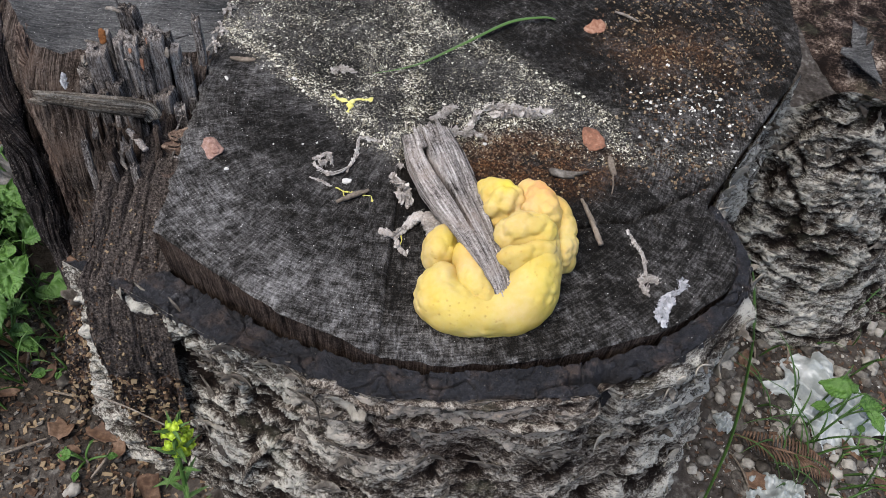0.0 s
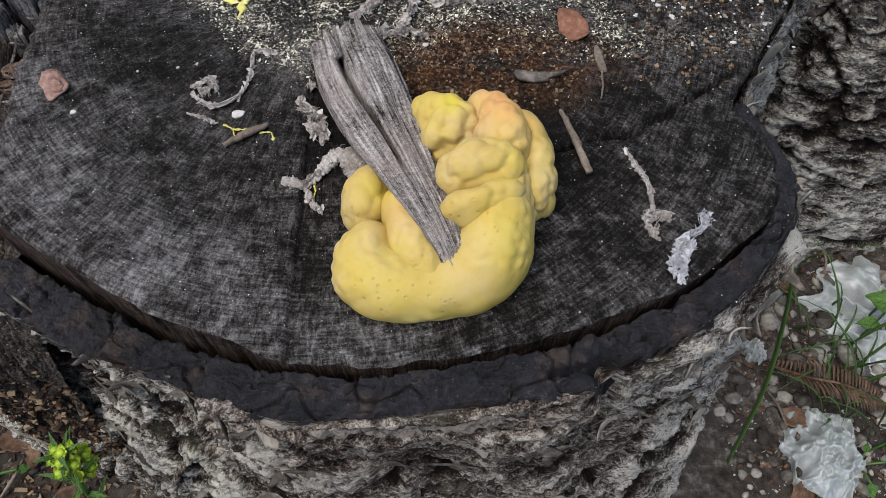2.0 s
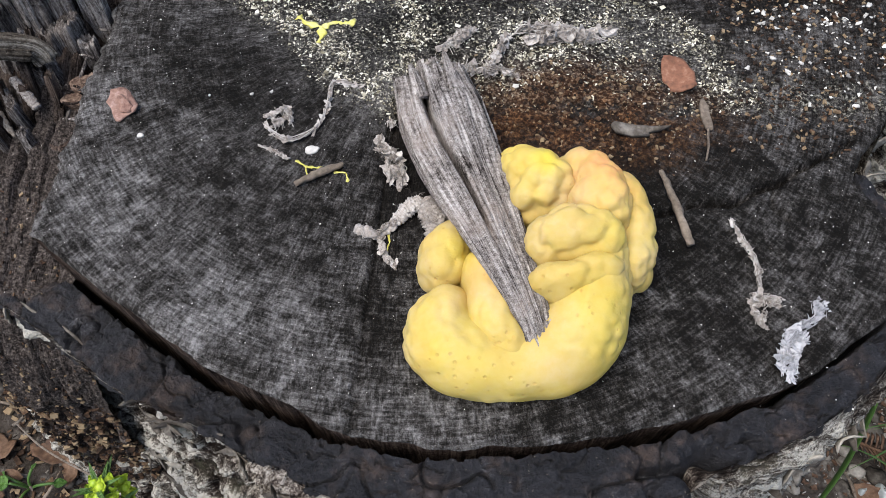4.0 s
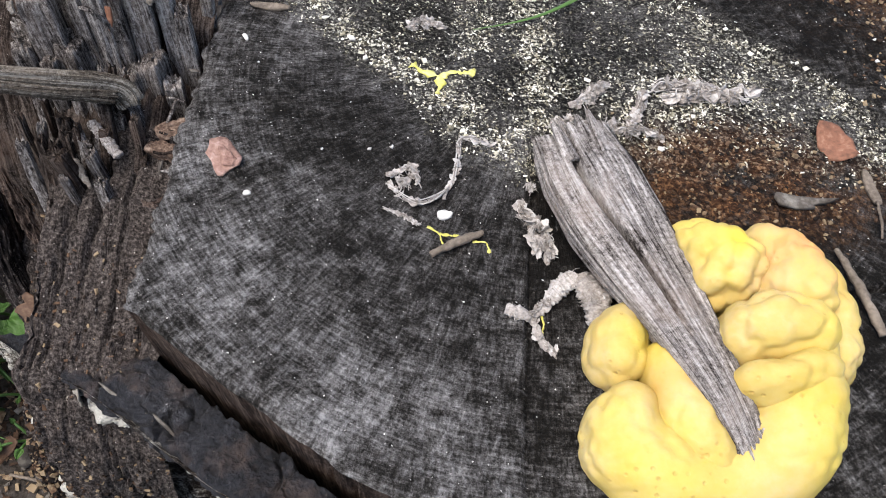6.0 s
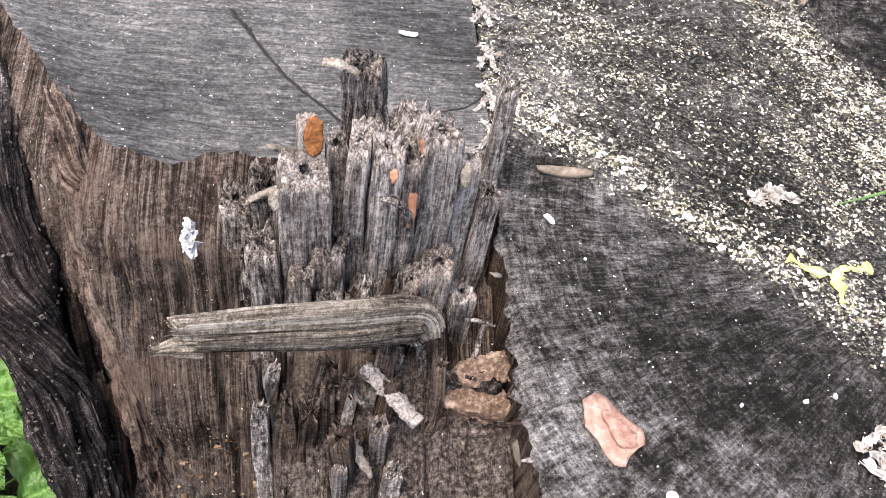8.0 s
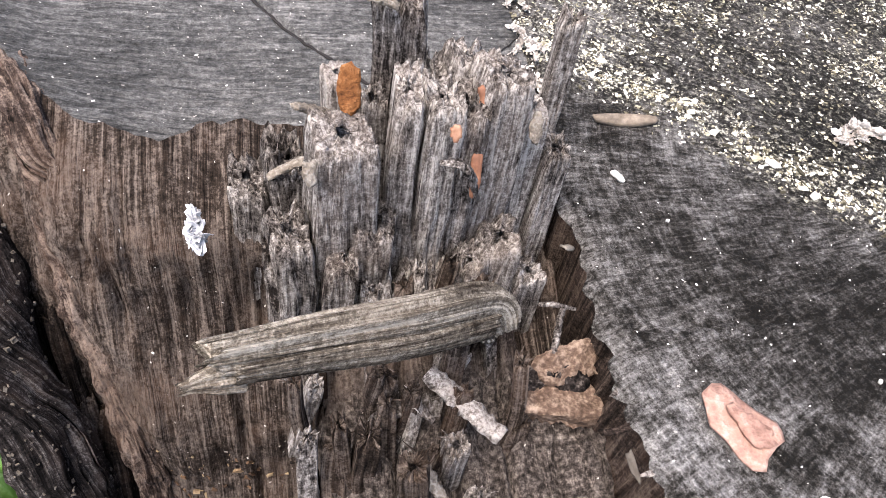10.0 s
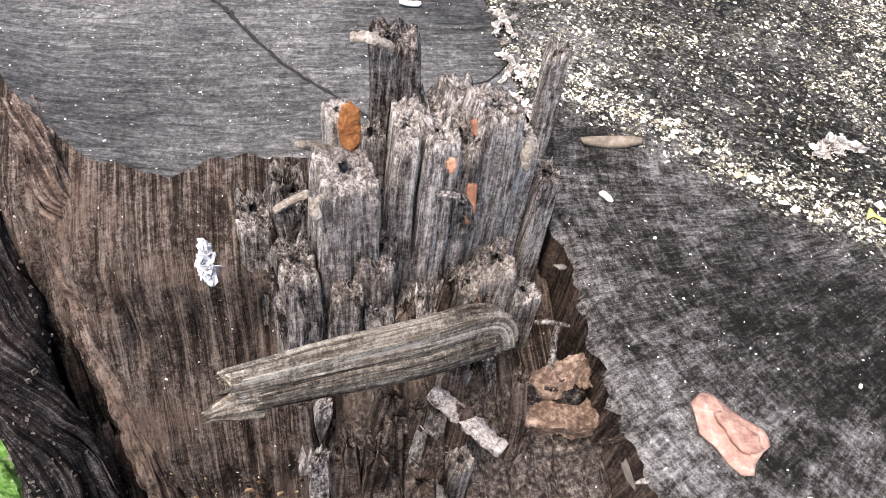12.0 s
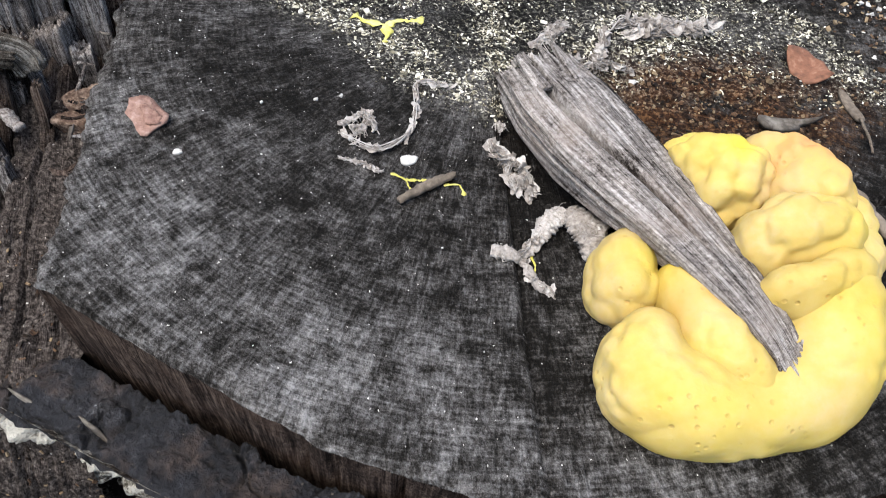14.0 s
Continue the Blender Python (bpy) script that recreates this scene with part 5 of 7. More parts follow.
def lay_flake(name, label, category, x, y, rx, ry, turn, thick, seed, material, dome=0.2, jag=0.25, tilt=(0, 0), z=None, group=""):
    ob = tagged(new(name, flake_mesh(name, rx, ry, thick, seed, material, dome, jag)), label, category, group)
    ob.matrix_world = pose(x, y, (top(x, y) if z is None else z) + thick * 0.5, tilt[0], tilt[1], turn)
    return ob


pink = lay_flake("bark_scale", "thin pink bark scale lying on dark wood", "bark scale", -0.0893, 0.2425, 0.0045, 0.0064, 32, 0.0010, 3, M_PINK, 0.2, 0.2)
part("layer", flake_mesh("layer", 0.0022, 0.0040, 0.0007, 8, M_PINK, 0.1, 0.4), pink).location = (0.0006, -0.0012, 0.0010)
lay_flake("bark_chip", "orange-brown bark chip on sawdust", "bark chip", 0.0945, 0.2615, 0.0048, 0.0064, 12, 0.0012, 5, M_CHIP, 0.4, 0.28, (6, -8), group="bark chips")
lay_flake("bark_chip", "orange-brown bark chip on dark wood", "bark chip", 0.106, 0.354, 0.0050, 0.0064, -40, 0.0012, 6, M_CHIP, 0.4, 0.28, (6, 8), group="bark chips")
lay_flake("wood_chip", "tiny pale cream wood chip", "wood chip", -0.0928, 0.2945, 0.0007, 0.0017, 30, 0.0006, 7, M_SPECK, 0.05, 0.2, group="pale chips")
lay_flake("wood_chip", "tiny pale cream wood chip", "wood chip", -0.0808, 0.2305, 0.0012, 0.0008, 10, 0.0006, 8, M_SPECK, 0.05, 0.2, group="pale chips")
lay_flake("wood_chip", "small pale cream wood chip", "wood chip", -0.0255, 0.2265, 0.0024, 0.0014, 15, 0.0007, 9, M_SPECK, 0.1, 0.35, group="pale chips")
lay_flake("wood_chip", "pale bleached sliver on grey wood", "wood chip", -0.1235, 0.3605, 0.0028, 0.0009, -8, 0.0005, 10, M_SPECK, 0.1, 0.3, z=0.2008, group="pale chips")
for k, (x, y, s_) in enumerate(((-0.048, 0.249, 0.0009), (-0.062, 0.248, 0.0006), (-0.0415, 0.2500, 0.0009), (-0.0585, 0.297, 0.0022), (-0.0865, 0.283, 0.0005), (0.0395, 0.2555, 0.0018), (0.118, 0.266, 0.0016),
                                (0.128, 0.292, 0.0018), (0.143, 0.287, 0.0014), (0.155, 0.300, 0.0020), (0.162, 0.304, 0.0016), (0.166, 0.297, 0.0019), (0.131, 0.264, 0.0021), (0.136, 0.268, 0.0015), (0.127, 0.270, 0.0015),
                                (0.151, 0.251, 0.0017), (0.172, 0.312, 0.0015), (0.160, 0.318, 0.0012))):
    lay_flake("wood_chip", "tiny pale cream wood chip", "wood chip", x, y, s_ * 0.65, s_ * 0.45, 37 * k, 0.0005, 60 + k, M_SPECK, 0.1, 0.5, group="pale chips")
lay_flake("seed_husk", "brown ribbed seed husk beside pale sawdust", "seed husk", -0.0870, 0.3095, 0.0066, 0.0014, -4, 0.0012, 12, M_TWIG, 0.2, 0.15, (18, 0))
lay_flake("seed_pod", "grey pointed seed pod on a thin stalk", "seed pod", 0.1015, 0.2455, 0.0016, 0.0066, 4, 0.0012, 16, M_TWIG, 0.1, 0.12)
lay_flake("bark_crumb", "grey fibrous crumb on brown litter", "bark crumb", 0.0795, 0.2385, 0.0078, 0.0022, 2, 0.0015, 17, M_FLAKE, 0.2, 0.5)


def twig(name, label, pts, radii, seed=0, material=None, flat=1.0):
    v, f = tube(spline(pts, 28), np.interp(np.linspace(0, 1, 28), np.linspace(0, 1, len(radii)), radii), 9, flat, seed, 0.35)
    return tagged(new(name, to_mesh(name, v, f, material or M_TWIG)), label, "twig")


twig("twig", "short blunt grey twig on dark wood", [(-0.0285, 0.2125, 0.2022), (-0.022, 0.2165, 0.2026), (-0.0145, 0.2205, 0.2022)], (0.0008, 0.0014, 0.0009), 1)
twig("twig", "thin grey-brown twig beside yellow fungus", [(0.0838, 0.2215, 0.2018), (0.0865, 0.2090, 0.2024), (0.0895, 0.1955, 0.2014)], (0.0008, 0.0013, 0.0011), 2)
twig("stalk", "thin grey stalk below a seed pod", [(0.1008, 0.2395, 0.2012), (0.1000, 0.2320, 0.2011), (0.0985, 0.2265, 0.201)], (0.0004, 0.0004, 0.0003), 3)
twig("twig", "forked pale twig wedged in torn wood", [(-0.1135, 0.2690, 0.1965), (-0.1110, 0.2680, 0.1975), (-0.1075, 0.2672, 0.197)], (0.0004, 0.0005, 0.0003), 4, M_SPLIT)
twig("twig", "pale peeled twig wedged in torn wood", [(-0.1100, 0.2672, 0.1975), (-0.1115, 0.2630, 0.195), (-0.1130, 0.2590, 0.193)], (0.0005, 0.0006, 0.0004), 5, M_SPLIT)
twig("twig", "pale splinter resting on splinter tops", [(-0.1530, 0.2850, 0.2265), (-0.1500, 0.2870, 0.2240), (-0.1470, 0.2890, 0.2215)], (0.0009, 0.0011, 0.0006), 6, M_PALE, 0.5)
twig("twig", "grey bent splinter hanging on torn wood", [(-0.1330, 0.2760, 0.2240), (-0.1300, 0.2755, 0.2240), (-0.1275, 0.2765, 0.2195), (-0.1262, 0.2770, 0.2150)], (0.0005, 0.0012, 0.0011, 0.0006), 7, M_SPLIT, 0.6)
twig("twig", "grey fallen splinter in torn wood", [(-0.1340, 0.2580, 0.1960), (-0.1290, 0.2530, 0.1945), (-0.1235, 0.2475, 0.1930)], (0.0016, 0.0019, 0.0014), 8, M_SPLIT, 0.7)
twig("twig", "pale splinter lying by splintered wood", [(-0.1575, 0.2850, 0.2120), (-0.1530, 0.2855, 0.2145), (-0.1480, 0.2862, 0.2150)], (0.0007, 0.0009, 0.0007), 9, M_PALE, 0.6)
twig("twig", "short pale twig end on a splinter", [(-0.1440, 0.2985, 0.2355), (-0.1415, 0.2980, 0.2360), (-0.1375, 0.2975, 0.2345)], (0.0010, 0.0011, 0.0008), 10, M_PALE, 0.7)
twig("twig", "curled grey bark shred in torn wood", [(-0.1440, 0.2480, 0.1860), (-0.1425, 0.2520, 0.1905), (-0.1375, 0.2535, 0.1935), (-0.1335, 0.2515, 0.1920)], (0.0010, 0.0016, 0.0015, 0.0006), 11, M_SPLIT, 0.4)
twig("twig", "curled pale bark shred in torn wood", [(-0.1390, 0.2440, 0.1900), (-0.1370, 0.2455, 0.1920), (-0.1345, 0.2425, 0.1895), (-0.1320, 0.2395, 0.1870)], (0.0008, 0.0013, 0.0011, 0.0005), 12, M_PALE, 0.5)
twig("twig", "dark curved scrap on grey wood", [(0.006, 0.391, 0.2035), (0.010, 0.397, 0.2045), (0.013, 0.406, 0.205)], (0.0008, 0.0014, 0.0006), 13)
twig("twig", "pale thin twig on dark wood", [(0.119, 0.3685, 0.2030), (0.125, 0.3645, 0.2035), (0.132, 0.3600, 0.203)], (0.0006, 0.0008, 0.0005), 14, M_PALE)


def tip_cap(x, y, z, w, h, d, seed, material, label):
    me = flake_mesh("broken_tip", w / 2, h / 2, d, seed, material, 0.15, 0.28, 34)
    ob = part("broken_tip", me, torn, label)
    ob.matrix_basis = pose(x, y, z, 62, 0, 0)


tip_cap(-0.1452, 0.2872, 0.2275, 0.0036, 0.0078, 0.0009, 31, M_ORANGE, "fresh orange broken wood tip")
tip_cap(-0.1265, 0.2785, 0.2185, 0.0018, 0.0070, 0.0008, 32, M_CHIP, "rusty brown broken wood")
tip_cap(-0.1305, 0.2795, 0.2265, 0.0018, 0.0024, 0.0008, 33, M_CHIP, "rusty brown broken wood")
tip_cap(-0.1237, 0.2880, 0.2255, 0.0036, 0.0036, 0.0012, 34, M_CHIP, "rusty brown rotten knot")
tip_cap(-0.1160, 0.2860, 0.2215, 0.0022, 0.0048, 0.0008, 35, M_PALE, "bleached white wood tip")
tip_cap(-0.1512, 0.2740, 0.2245, 0.0020, 0.0035, 0.0008, 36, M_PALE, "bleached wood tip")


def fluff(label, paths, strands=7, spread=0.0014, size=0.00028, seed=0, material=None, lumps=(), core=()):
    """Matted fibre: many thin wandering threads and soft lumps in one tangle."""
    rng = np.random.default_rng(seed)
    pieces = []
    for path in paths:
        base = spline([(x, y, top(x, y) + h) for x, y, h in path], 34)
        for q in range(1, 33, 1):
            L_ = spread * rng.uniform(0.7, 1.7)
            v, f = flake_form(L_, L_ * rng.uniform(0.25, 0.7), 0.00012, int(rng.integers(0, 9999)), rng.uniform(0.2, 0.8), 0.32, 14)
            d = base[min(q + 1, 33)] - base[q - 1]
            m = pose(0, 0, 0, rng.normal(0, 35), rng.normal(0, 30), math.degrees(math.atan2(d[1], d[0])) + rng.normal(0, 40))
            m3 = np.array(m.to_3x3())
            v = v @ m3.T
            c_ = base[q] + rng.normal(0, spread * 0.3, 3) * np.array((1, 1, 0.35))
            v = v + c_
            v[:, 2] = np.maximum(v[:, 2], base[q, 2] - 0.0008)
            pieces.append((v, f))
        for _ in range(strands):
            k = rng.integers(0, 1000)
            t = np.linspace(0, 1, 34)
            wob_ = np.stack([vnoise(t * 7 + k, q, 0, k) for q in (0.3, 5.3, 9.3)], 1)
            p = base + wob_ * spread * (0.5 + rng.random())
            p[:, 2] = np.maximum(p[:, 2], base[:, 2] - 0.0004)
            a, b = sorted(rng.integers(0, 34, 2))
            if b - a < 8:
                a, b = 0, 34
            pieces.append(tube(p[a:b], size * rng.uniform(0.25, 0.9), 4, 0.6, k))
    for path, radii in core:
        p = spline([(x, y, top(x, y) + h) for x, y, h in path], 60)
        r_ = np.interp(np.linspace(0, 1, 60), np.linspace(0, 1, len(radii)), radii)
        v, f = tube(p, r_, 36, 0.7, seed, 0.25)
        c_ = np.append(np.repeat(p, 36, axis=0), p[[0, -1]], axis=0)
        d = v - c_
        v = c_ + d * (1 + 0.55 * fbm(v[:, 0] * 700, v[:, 1] * 700, v[:, 2] * 700, 4, seed, 0.65) + 0.25 * fbm(v[:, 0] * 250, v[:, 1] * 250, v[:, 2] * 250, 2, seed + 3))[:, None]
        v[:, 2] = np.maximum(v[:, 2], 0.1995)
        pieces.append((v, f))
    for x, y, h, r in lumps:
        mid_ = np.array((x, y, top(x, y) + h))
        for _ in range(34):
            L_ = r * rng.uniform(0.2, 0.55)
            v, f = flake_form(L_, L_ * rng.uniform(0.4, 0.9), 0.00015, int(rng.integers(0, 9999)), rng.uniform(0.3, 0.9), 0.3, 14)
            m3 = np.array(pose(0, 0, 0, rng.normal(0, 40), rng.normal(0, 40), rng.uniform(0, 360)).to_3x3())
            v = v @ m3.T + mid_ + rng.normal(0, r * 0.4, 3) * np.array((1, 1, 0.5))
            v[:, 2] = np.maximum(v[:, 2], top(x, y) - 0.0003)
            pieces.append((v, f))
        for _ in range(10):
            k = rng.integers(0, 1000)
            d = rng.normal(size=3)
            d[2] = abs(d[2]) * 0.4
            d /= np.linalg.norm(d)
            t = np.linspace(0, 1, 10)[:, None]
            p = mid_ + d * r * (0.5 + 0.7 * t) + 0.8 * r * np.stack([vnoise(t[:, 0] * 3 + k, q, 0, k) for q in (0.3, 5.3, 9.3)], 1)
            pieces.append(tube(p, size * 0.35, 4, 0.6, k))
    v, f = gather(pieces)
    return tagged(new("fibre_tuft", to_mesh("fibre_tuft", v, f, material or M_FLUFF)), label, "fibre tuft", "tufts of matted fibre")


fluff("grey matted fibre curl on dark wood", [[(-0.042, 0.237, 0.0008), (-0.037, 0.231, 0.001), (-0.031, 0.230, 0.001), (-0.024, 0.236, 0.001), (-0.022, 0.246, 0.001), (-0.021, 0.254, 0.001), (-0.011, 0.252, 0.0008)],
      [(-0.041, 0.239, 0.001), (-0.035, 0.242, 0.0015), (-0.033, 0.236, 0.001)]], 9, 0.0011, 0.00030, 1, None, [(-0.0375, 0.2365, 0.001, 0.0022), (-0.0345, 0.2395, 0.001, 0.0018)])
fluff("thin pink-grey fibre on dark wood", [[(-0.042, 0.2275, 0.0006), (-0.037, 0.2255, 0.0006), (-0.032, 0.2225, 0.0006)]], 5, 0.0006, 0.0003, 2)
fluff("white woolly fibre clump beside a stick", [[(-0.008, 0.197, 0.001), (-0.003, 0.196, 0.0015), (0.002, 0.201, 0.002), (0.008, 0.208, 0.002)], [(-0.001, 0.196, 0.001), (0.000, 0.191, 0.001), (0.004, 0.186, 0.001)]], 8, 0.0010, 0.00026, 3, None,
      [(0.0155, 0.2000, 0.004, 0.0030), (0.0100, 0.2080, 0.002, 0.0022), (-0.0065, 0.1965, 0.0012, 0.0016)],
      [([(0.0020, 0.2005, 0.001), (0.0065, 0.2055, 0.002), (0.0105, 0.2080, 0.002)], (0.0012, 0.0024, 0.0022)), ([(0.0120, 0.2085, 0.002), (0.0145, 0.2025, 0.0035), (0.0150, 0.1965, 0.003), (0.0148, 0.1925, 0.002)], (0.0026, 0.0038, 0.0036, 0.0016)),
       ([(-0.0085, 0.1975, 0.001), (-0.0050, 0.1965, 0.0012), (-0.0015, 0.1965, 0.001), (0.0025, 0.2005, 0.0012)], (0.0013, 0.0017, 0.0010, 0.0014)), ([(-0.0015, 0.1960, 0.001), (0.0002, 0.1915, 0.001), (0.0010, 0.1885, 0.0008), (0.0042, 0.1862, 0.0006)], (0.0011, 0.0010, 0.0008, 0.0003))])
fluff("grey torn fibre along a stick", [[(-0.004, 0.231, 0.001), (-0.001, 0.224, 0.0015), (0.001, 0.217, 0.001)], [(-0.003, 0.228, 0.0015), (0.003, 0.222, 0.002), (0.004, 0.214, 0.001)]], 10, 0.0016, 0.00035, 4, None,
      [(-0.001, 0.2265, 0.001, 0.0024), (0.002, 0.2180, 0.001, 0.0022), (-0.001, 0.238, 0.0006, 0.0016)])
fluff("grey matted fibre behind a stick", [[(0.014, 0.271, 0.001), (0.020, 0.277, 0.0015), (0.026, 0.281, 0.001)], [(0.020, 0.262, 0.001), (0.028, 0.261, 0.0015), (0.034, 0.262, 0.001), (0.040, 0.259, 0.001)],
      [(0.030, 0.262, 0.001), (0.034, 0.270, 0.0015), (0.037, 0.280, 0.001)], [(0.006, 0.262, 0.001), (0.013, 0.264, 0.0015), (0.019, 0.263, 0.001)]], 9, 0.0013, 0.00035, 5, None,
      [(0.019, 0.275, 0.001, 0.0030), (0.022, 0.279, 0.001, 0.0026), (0.031, 0.2615, 0.001, 0.0028), (0.024, 0.262, 0.001, 0.0026), (0.012, 0.264, 0.001, 0.0024)])
fluff("pale dusty fibre mat on sawdust", [[(0.040, 0.281, 0.0008), (0.055, 0.282, 0.001), (0.070, 0.277, 0.0008)], [(0.044, 0.276, 0.0008), (0.060, 0.279, 0.001), (0.074, 0.282, 0.0008)]], 12, 0.0024, 0.0003, 6, None,
      [(0.047, 0.279, 0.0004, 0.0030), (0.056, 0.281, 0.0004, 0.0036), (0.064, 0.278, 0.0004, 0.0030)])
fluff("string of white fibre scraps on dark wood", [[(0.103, 0.206, 0.0008), (0.105, 0.198, 0.001), (0.108, 0.190, 0.0008), (0.1075, 0.181, 0.001)], [(0.106, 0.181, 0.001), (0.105, 0.175, 0.001), (0.107, 0.170, 0.001)],
      [(0.107, 0.180, 0.001), (0.112, 0.179, 0.0015)]], 8, 0.0008, 0.00032, 7, None, [(0.1065, 0.1785, 0.001, 0.0022), (0.111, 0.1785, 0.001, 0.0018), (0.106, 0.1735, 0.001, 0.0016), (0.1055, 0.197, 0.0006, 0.0011), (0.1082, 0.188, 0.0006, 0.0011)])
fluff("white cottony tuft on dark wood", [[(0.124, 0.179, 0.001), (0.121, 0.174, 0.001), (0.115, 0.170, 0.0015), (0.111, 0.164, 0.0015), (0.109, 0.157, 0.001)], [(0.117, 0.169, 0.0015), (0.113, 0.161, 0.001), (0.1105, 0.155, 0.001)]], 13, 0.0013, 0.00024, 8, M_WHITE,
      [(0.1235, 0.1775, 0.0008, 0.0020), (0.1145, 0.1675, 0.001, 0.0026), (0.1115, 0.162, 0.001, 0.0022)])
fluff("pale dusty tuft on sawdust", [[(-0.040, 0.304, 0.0006), (-0.034, 0.307, 0.0008), (-0.028, 0.304, 0.0006)]], 8, 0.0012, 0.00024, 10, M_FLUFF, [(-0.034, 0.3055, 0.0003, 0.0022), (-0.0385, 0.3035, 0.0003, 0.0014)])
wool = fluff("white wool scrap stuck to torn wood", [[(-0.0005, 0.0, 0.0), (0.0, -0.003, 0.0), (0.0005, -0.006, 0.0)]], 14, 0.0012, 0.00022, 11, M_WHITE)
zz = top(0, 0)
wool.matrix_world = Matrix.Translation((-0.1690, 0.2835, 0.2065)) @ Matrix.Rotation(radians(50), 4, "X") @ Matrix.Translation((0, 0, -zz + 0.0006))
for k, (x, y, h) in enumerate(((-0.104, 0.318, 0.001), (-0.1035, 0.332, 0.001), (-0.102, 0.350, 0.001), (-0.1015, 0.372, 0.001))):
    r_ = np.random.default_rng(70 + k)
    fluff("grey frayed fibre along a saw kerf", [[(x - 0.003, y - 0.002, h), (x, y + 0.002, h + 0.001), (x + 0.004, y + r_.uniform(-0.003, 0.005), h)], [(x + 0.002, y - 0.004, h), (x, y + 0.004, h + 0.001), (x - 0.002, y + 0.008, h)]], 6, 0.0008, 0.00022, 20 + k)

for label, pts in (("yellow slime mould spreading on sawdust", [[(-0.038, 0.2865, 0.0003), (-0.033, 0.2825, 0.0006), (-0.028, 0.2800, 0.0006), (-0.0295, 0.2735, 0.0003)], [(-0.028, 0.2805, 0.0006), (-0.024, 0.2835, 0.0005), (-0.0175, 0.2835, 0.0003)]]),
                   ("yellow slime mould strand beside a twig", [[(-0.030, 0.2225, 0.0003), (-0.0265, 0.2200, 0.0005), (-0.025, 0.2150, 0.0003)], [(-0.0265, 0.2200, 0.0004), (-0.021, 0.2195, 0.0005)], [(-0.0175, 0.2180, 0.0004), (-0.0135, 0.2178, 0.0004), (-0.0128, 0.2145, 0.0003)]]),
                   ("yellow slime mould drip by white fibre", [[(0.0010, 0.1990, 0.0003), (0.0015, 0.1945, 0.0004), (0.0005, 0.1905, 0.0003)]])):
    patch = thing("slime_mould", label, "slime mould", "patches of slime mould", at=(*pts[0][0][:2], 0.2))
    shift = np.array((*pts[0][0][:2], 0.2))
    for path in pts:
        p = spline([(x, y, top(x, y) + h) for x, y, h in path], 22)
        wide = 0.0016 if "spreading" in label else 0.0005
        rim_ = wide * (0.6 + 0.5 * vnoise(np.arange(22) * 0.55, len(path), 0, 3) + 0.25 * vnoise(np.arange(22) * 1.3, 2.5, 0, 5))
        v, f = tube(p + np.stack([vnoise(np.arange(22) * 0.5, 0.5, 0, 1), vnoise(np.arange(22) * 0.5, 7.5, 0, 2), 0 * np.arange(22)], 1) * wide * 0.6, np.maximum(rim_, wide * 0.2), 9, 0.3, 1, 0.8)
        part("strand", to_mesh("strand", v - shift, f, M_SLIME), patch)

# a cut blade of grass on the stump
v, f = tube(spline([(-0.018, 0.303, 0.2015), (0.005, 0.3115, 0.2022), (0.030, 0.330, 0.2035), (0.056, 0.3505, 0.2042), (0.076, 0.3580, 0.2035), (0.083, 0.358, 0.2025)], 50), np.interp(np.linspace(0, 1, 50), (0, 0.3, 0.8, 1), (0.0002, 0.0008, 0.0011, 0.0008)), 7, 0.5)
tagged(new("grass_blade", to_mesh("grass_blade", v, f, M_GRASS, {"vein": np.zeros(len(v))})), "green grass blade lying across sawdust", "grass blade")


# ---- loose grains ----
def grains(name, label, category, P, Nrm, lo, hi, material, seed, aspect=0.6, thick=0.3):
    """Thousands of small flat irregular grains in one mesh."""
    rng = np.random.default_rng(seed)
    k = len(P)
    L_ = rng.uniform(lo, hi, k) * rng.uniform(0.6, 1.2, k)
    W = L_ * rng.uniform(aspect * 0.5, aspect * 1.3, k)
    T = np.minimum(W, L_) * thick
    a = rng.normal(size=(k, 3))
    nrm = Nrm + rng.normal(size=(k, 3)) * 0.28
    nrm /= np.linalg.norm(nrm, axis=1, keepdims=True)
    a -= nrm * np.sum(a * nrm, 1, keepdims=True)
    a /= np.linalg.norm(a, axis=1, keepdims=True)
    b = np.cross(nrm, a)
    V = np.zeros((k, 8, 3))
    for c, (i, j, h) in enumerate(((-1, -1, 0), (1, -1, 0), (1, 1, 0), (-1, 1, 0), (-1, -1, 1), (1, -1, 1), (1, 1, 1), (-1, 1, 1))):
        sh = 0.55 + 0.45 * rng.random((k, 1))
        V[:, c] = P + a * (i * L_ / 2)[:, None] * sh + b * (j * W / 2)[:, None] * sh + nrm * ((h - 0.15) * T * rng.uniform(0.7, 1.6, k))[:, None]
    q = np.array(((3, 2, 1, 0), (4, 5, 6, 7), (0, 1, 5, 4), (1, 2, 6, 5), (2, 3, 7, 6), (3, 0, 4, 7)))
    Fq = (np.arange(k)[:, None, None] * 8 + q[None]).reshape(-1, 4)
    me = to_mesh(name, V.reshape(-1, 3), Fq, material, shade=False)
    return tagged(new(name, me), label, category, kind="stuff")


def strew(n, density, box, seed):
    """Points on the cut face, as thick as density says."""
    rng = np.random.default_rng(seed)
    x, y = rng.uniform(box[0], box[1], n), rng.uniform(box[2], box[3], n)
    keep = rng.random(n) < density(x, y)
    x, y = x[keep], y[keep]
    return np.stack([x, y, 0.2 + cut_height(x, y)], 1), np.tile((0.0, 0.0, 1.0), (len(x), 1))


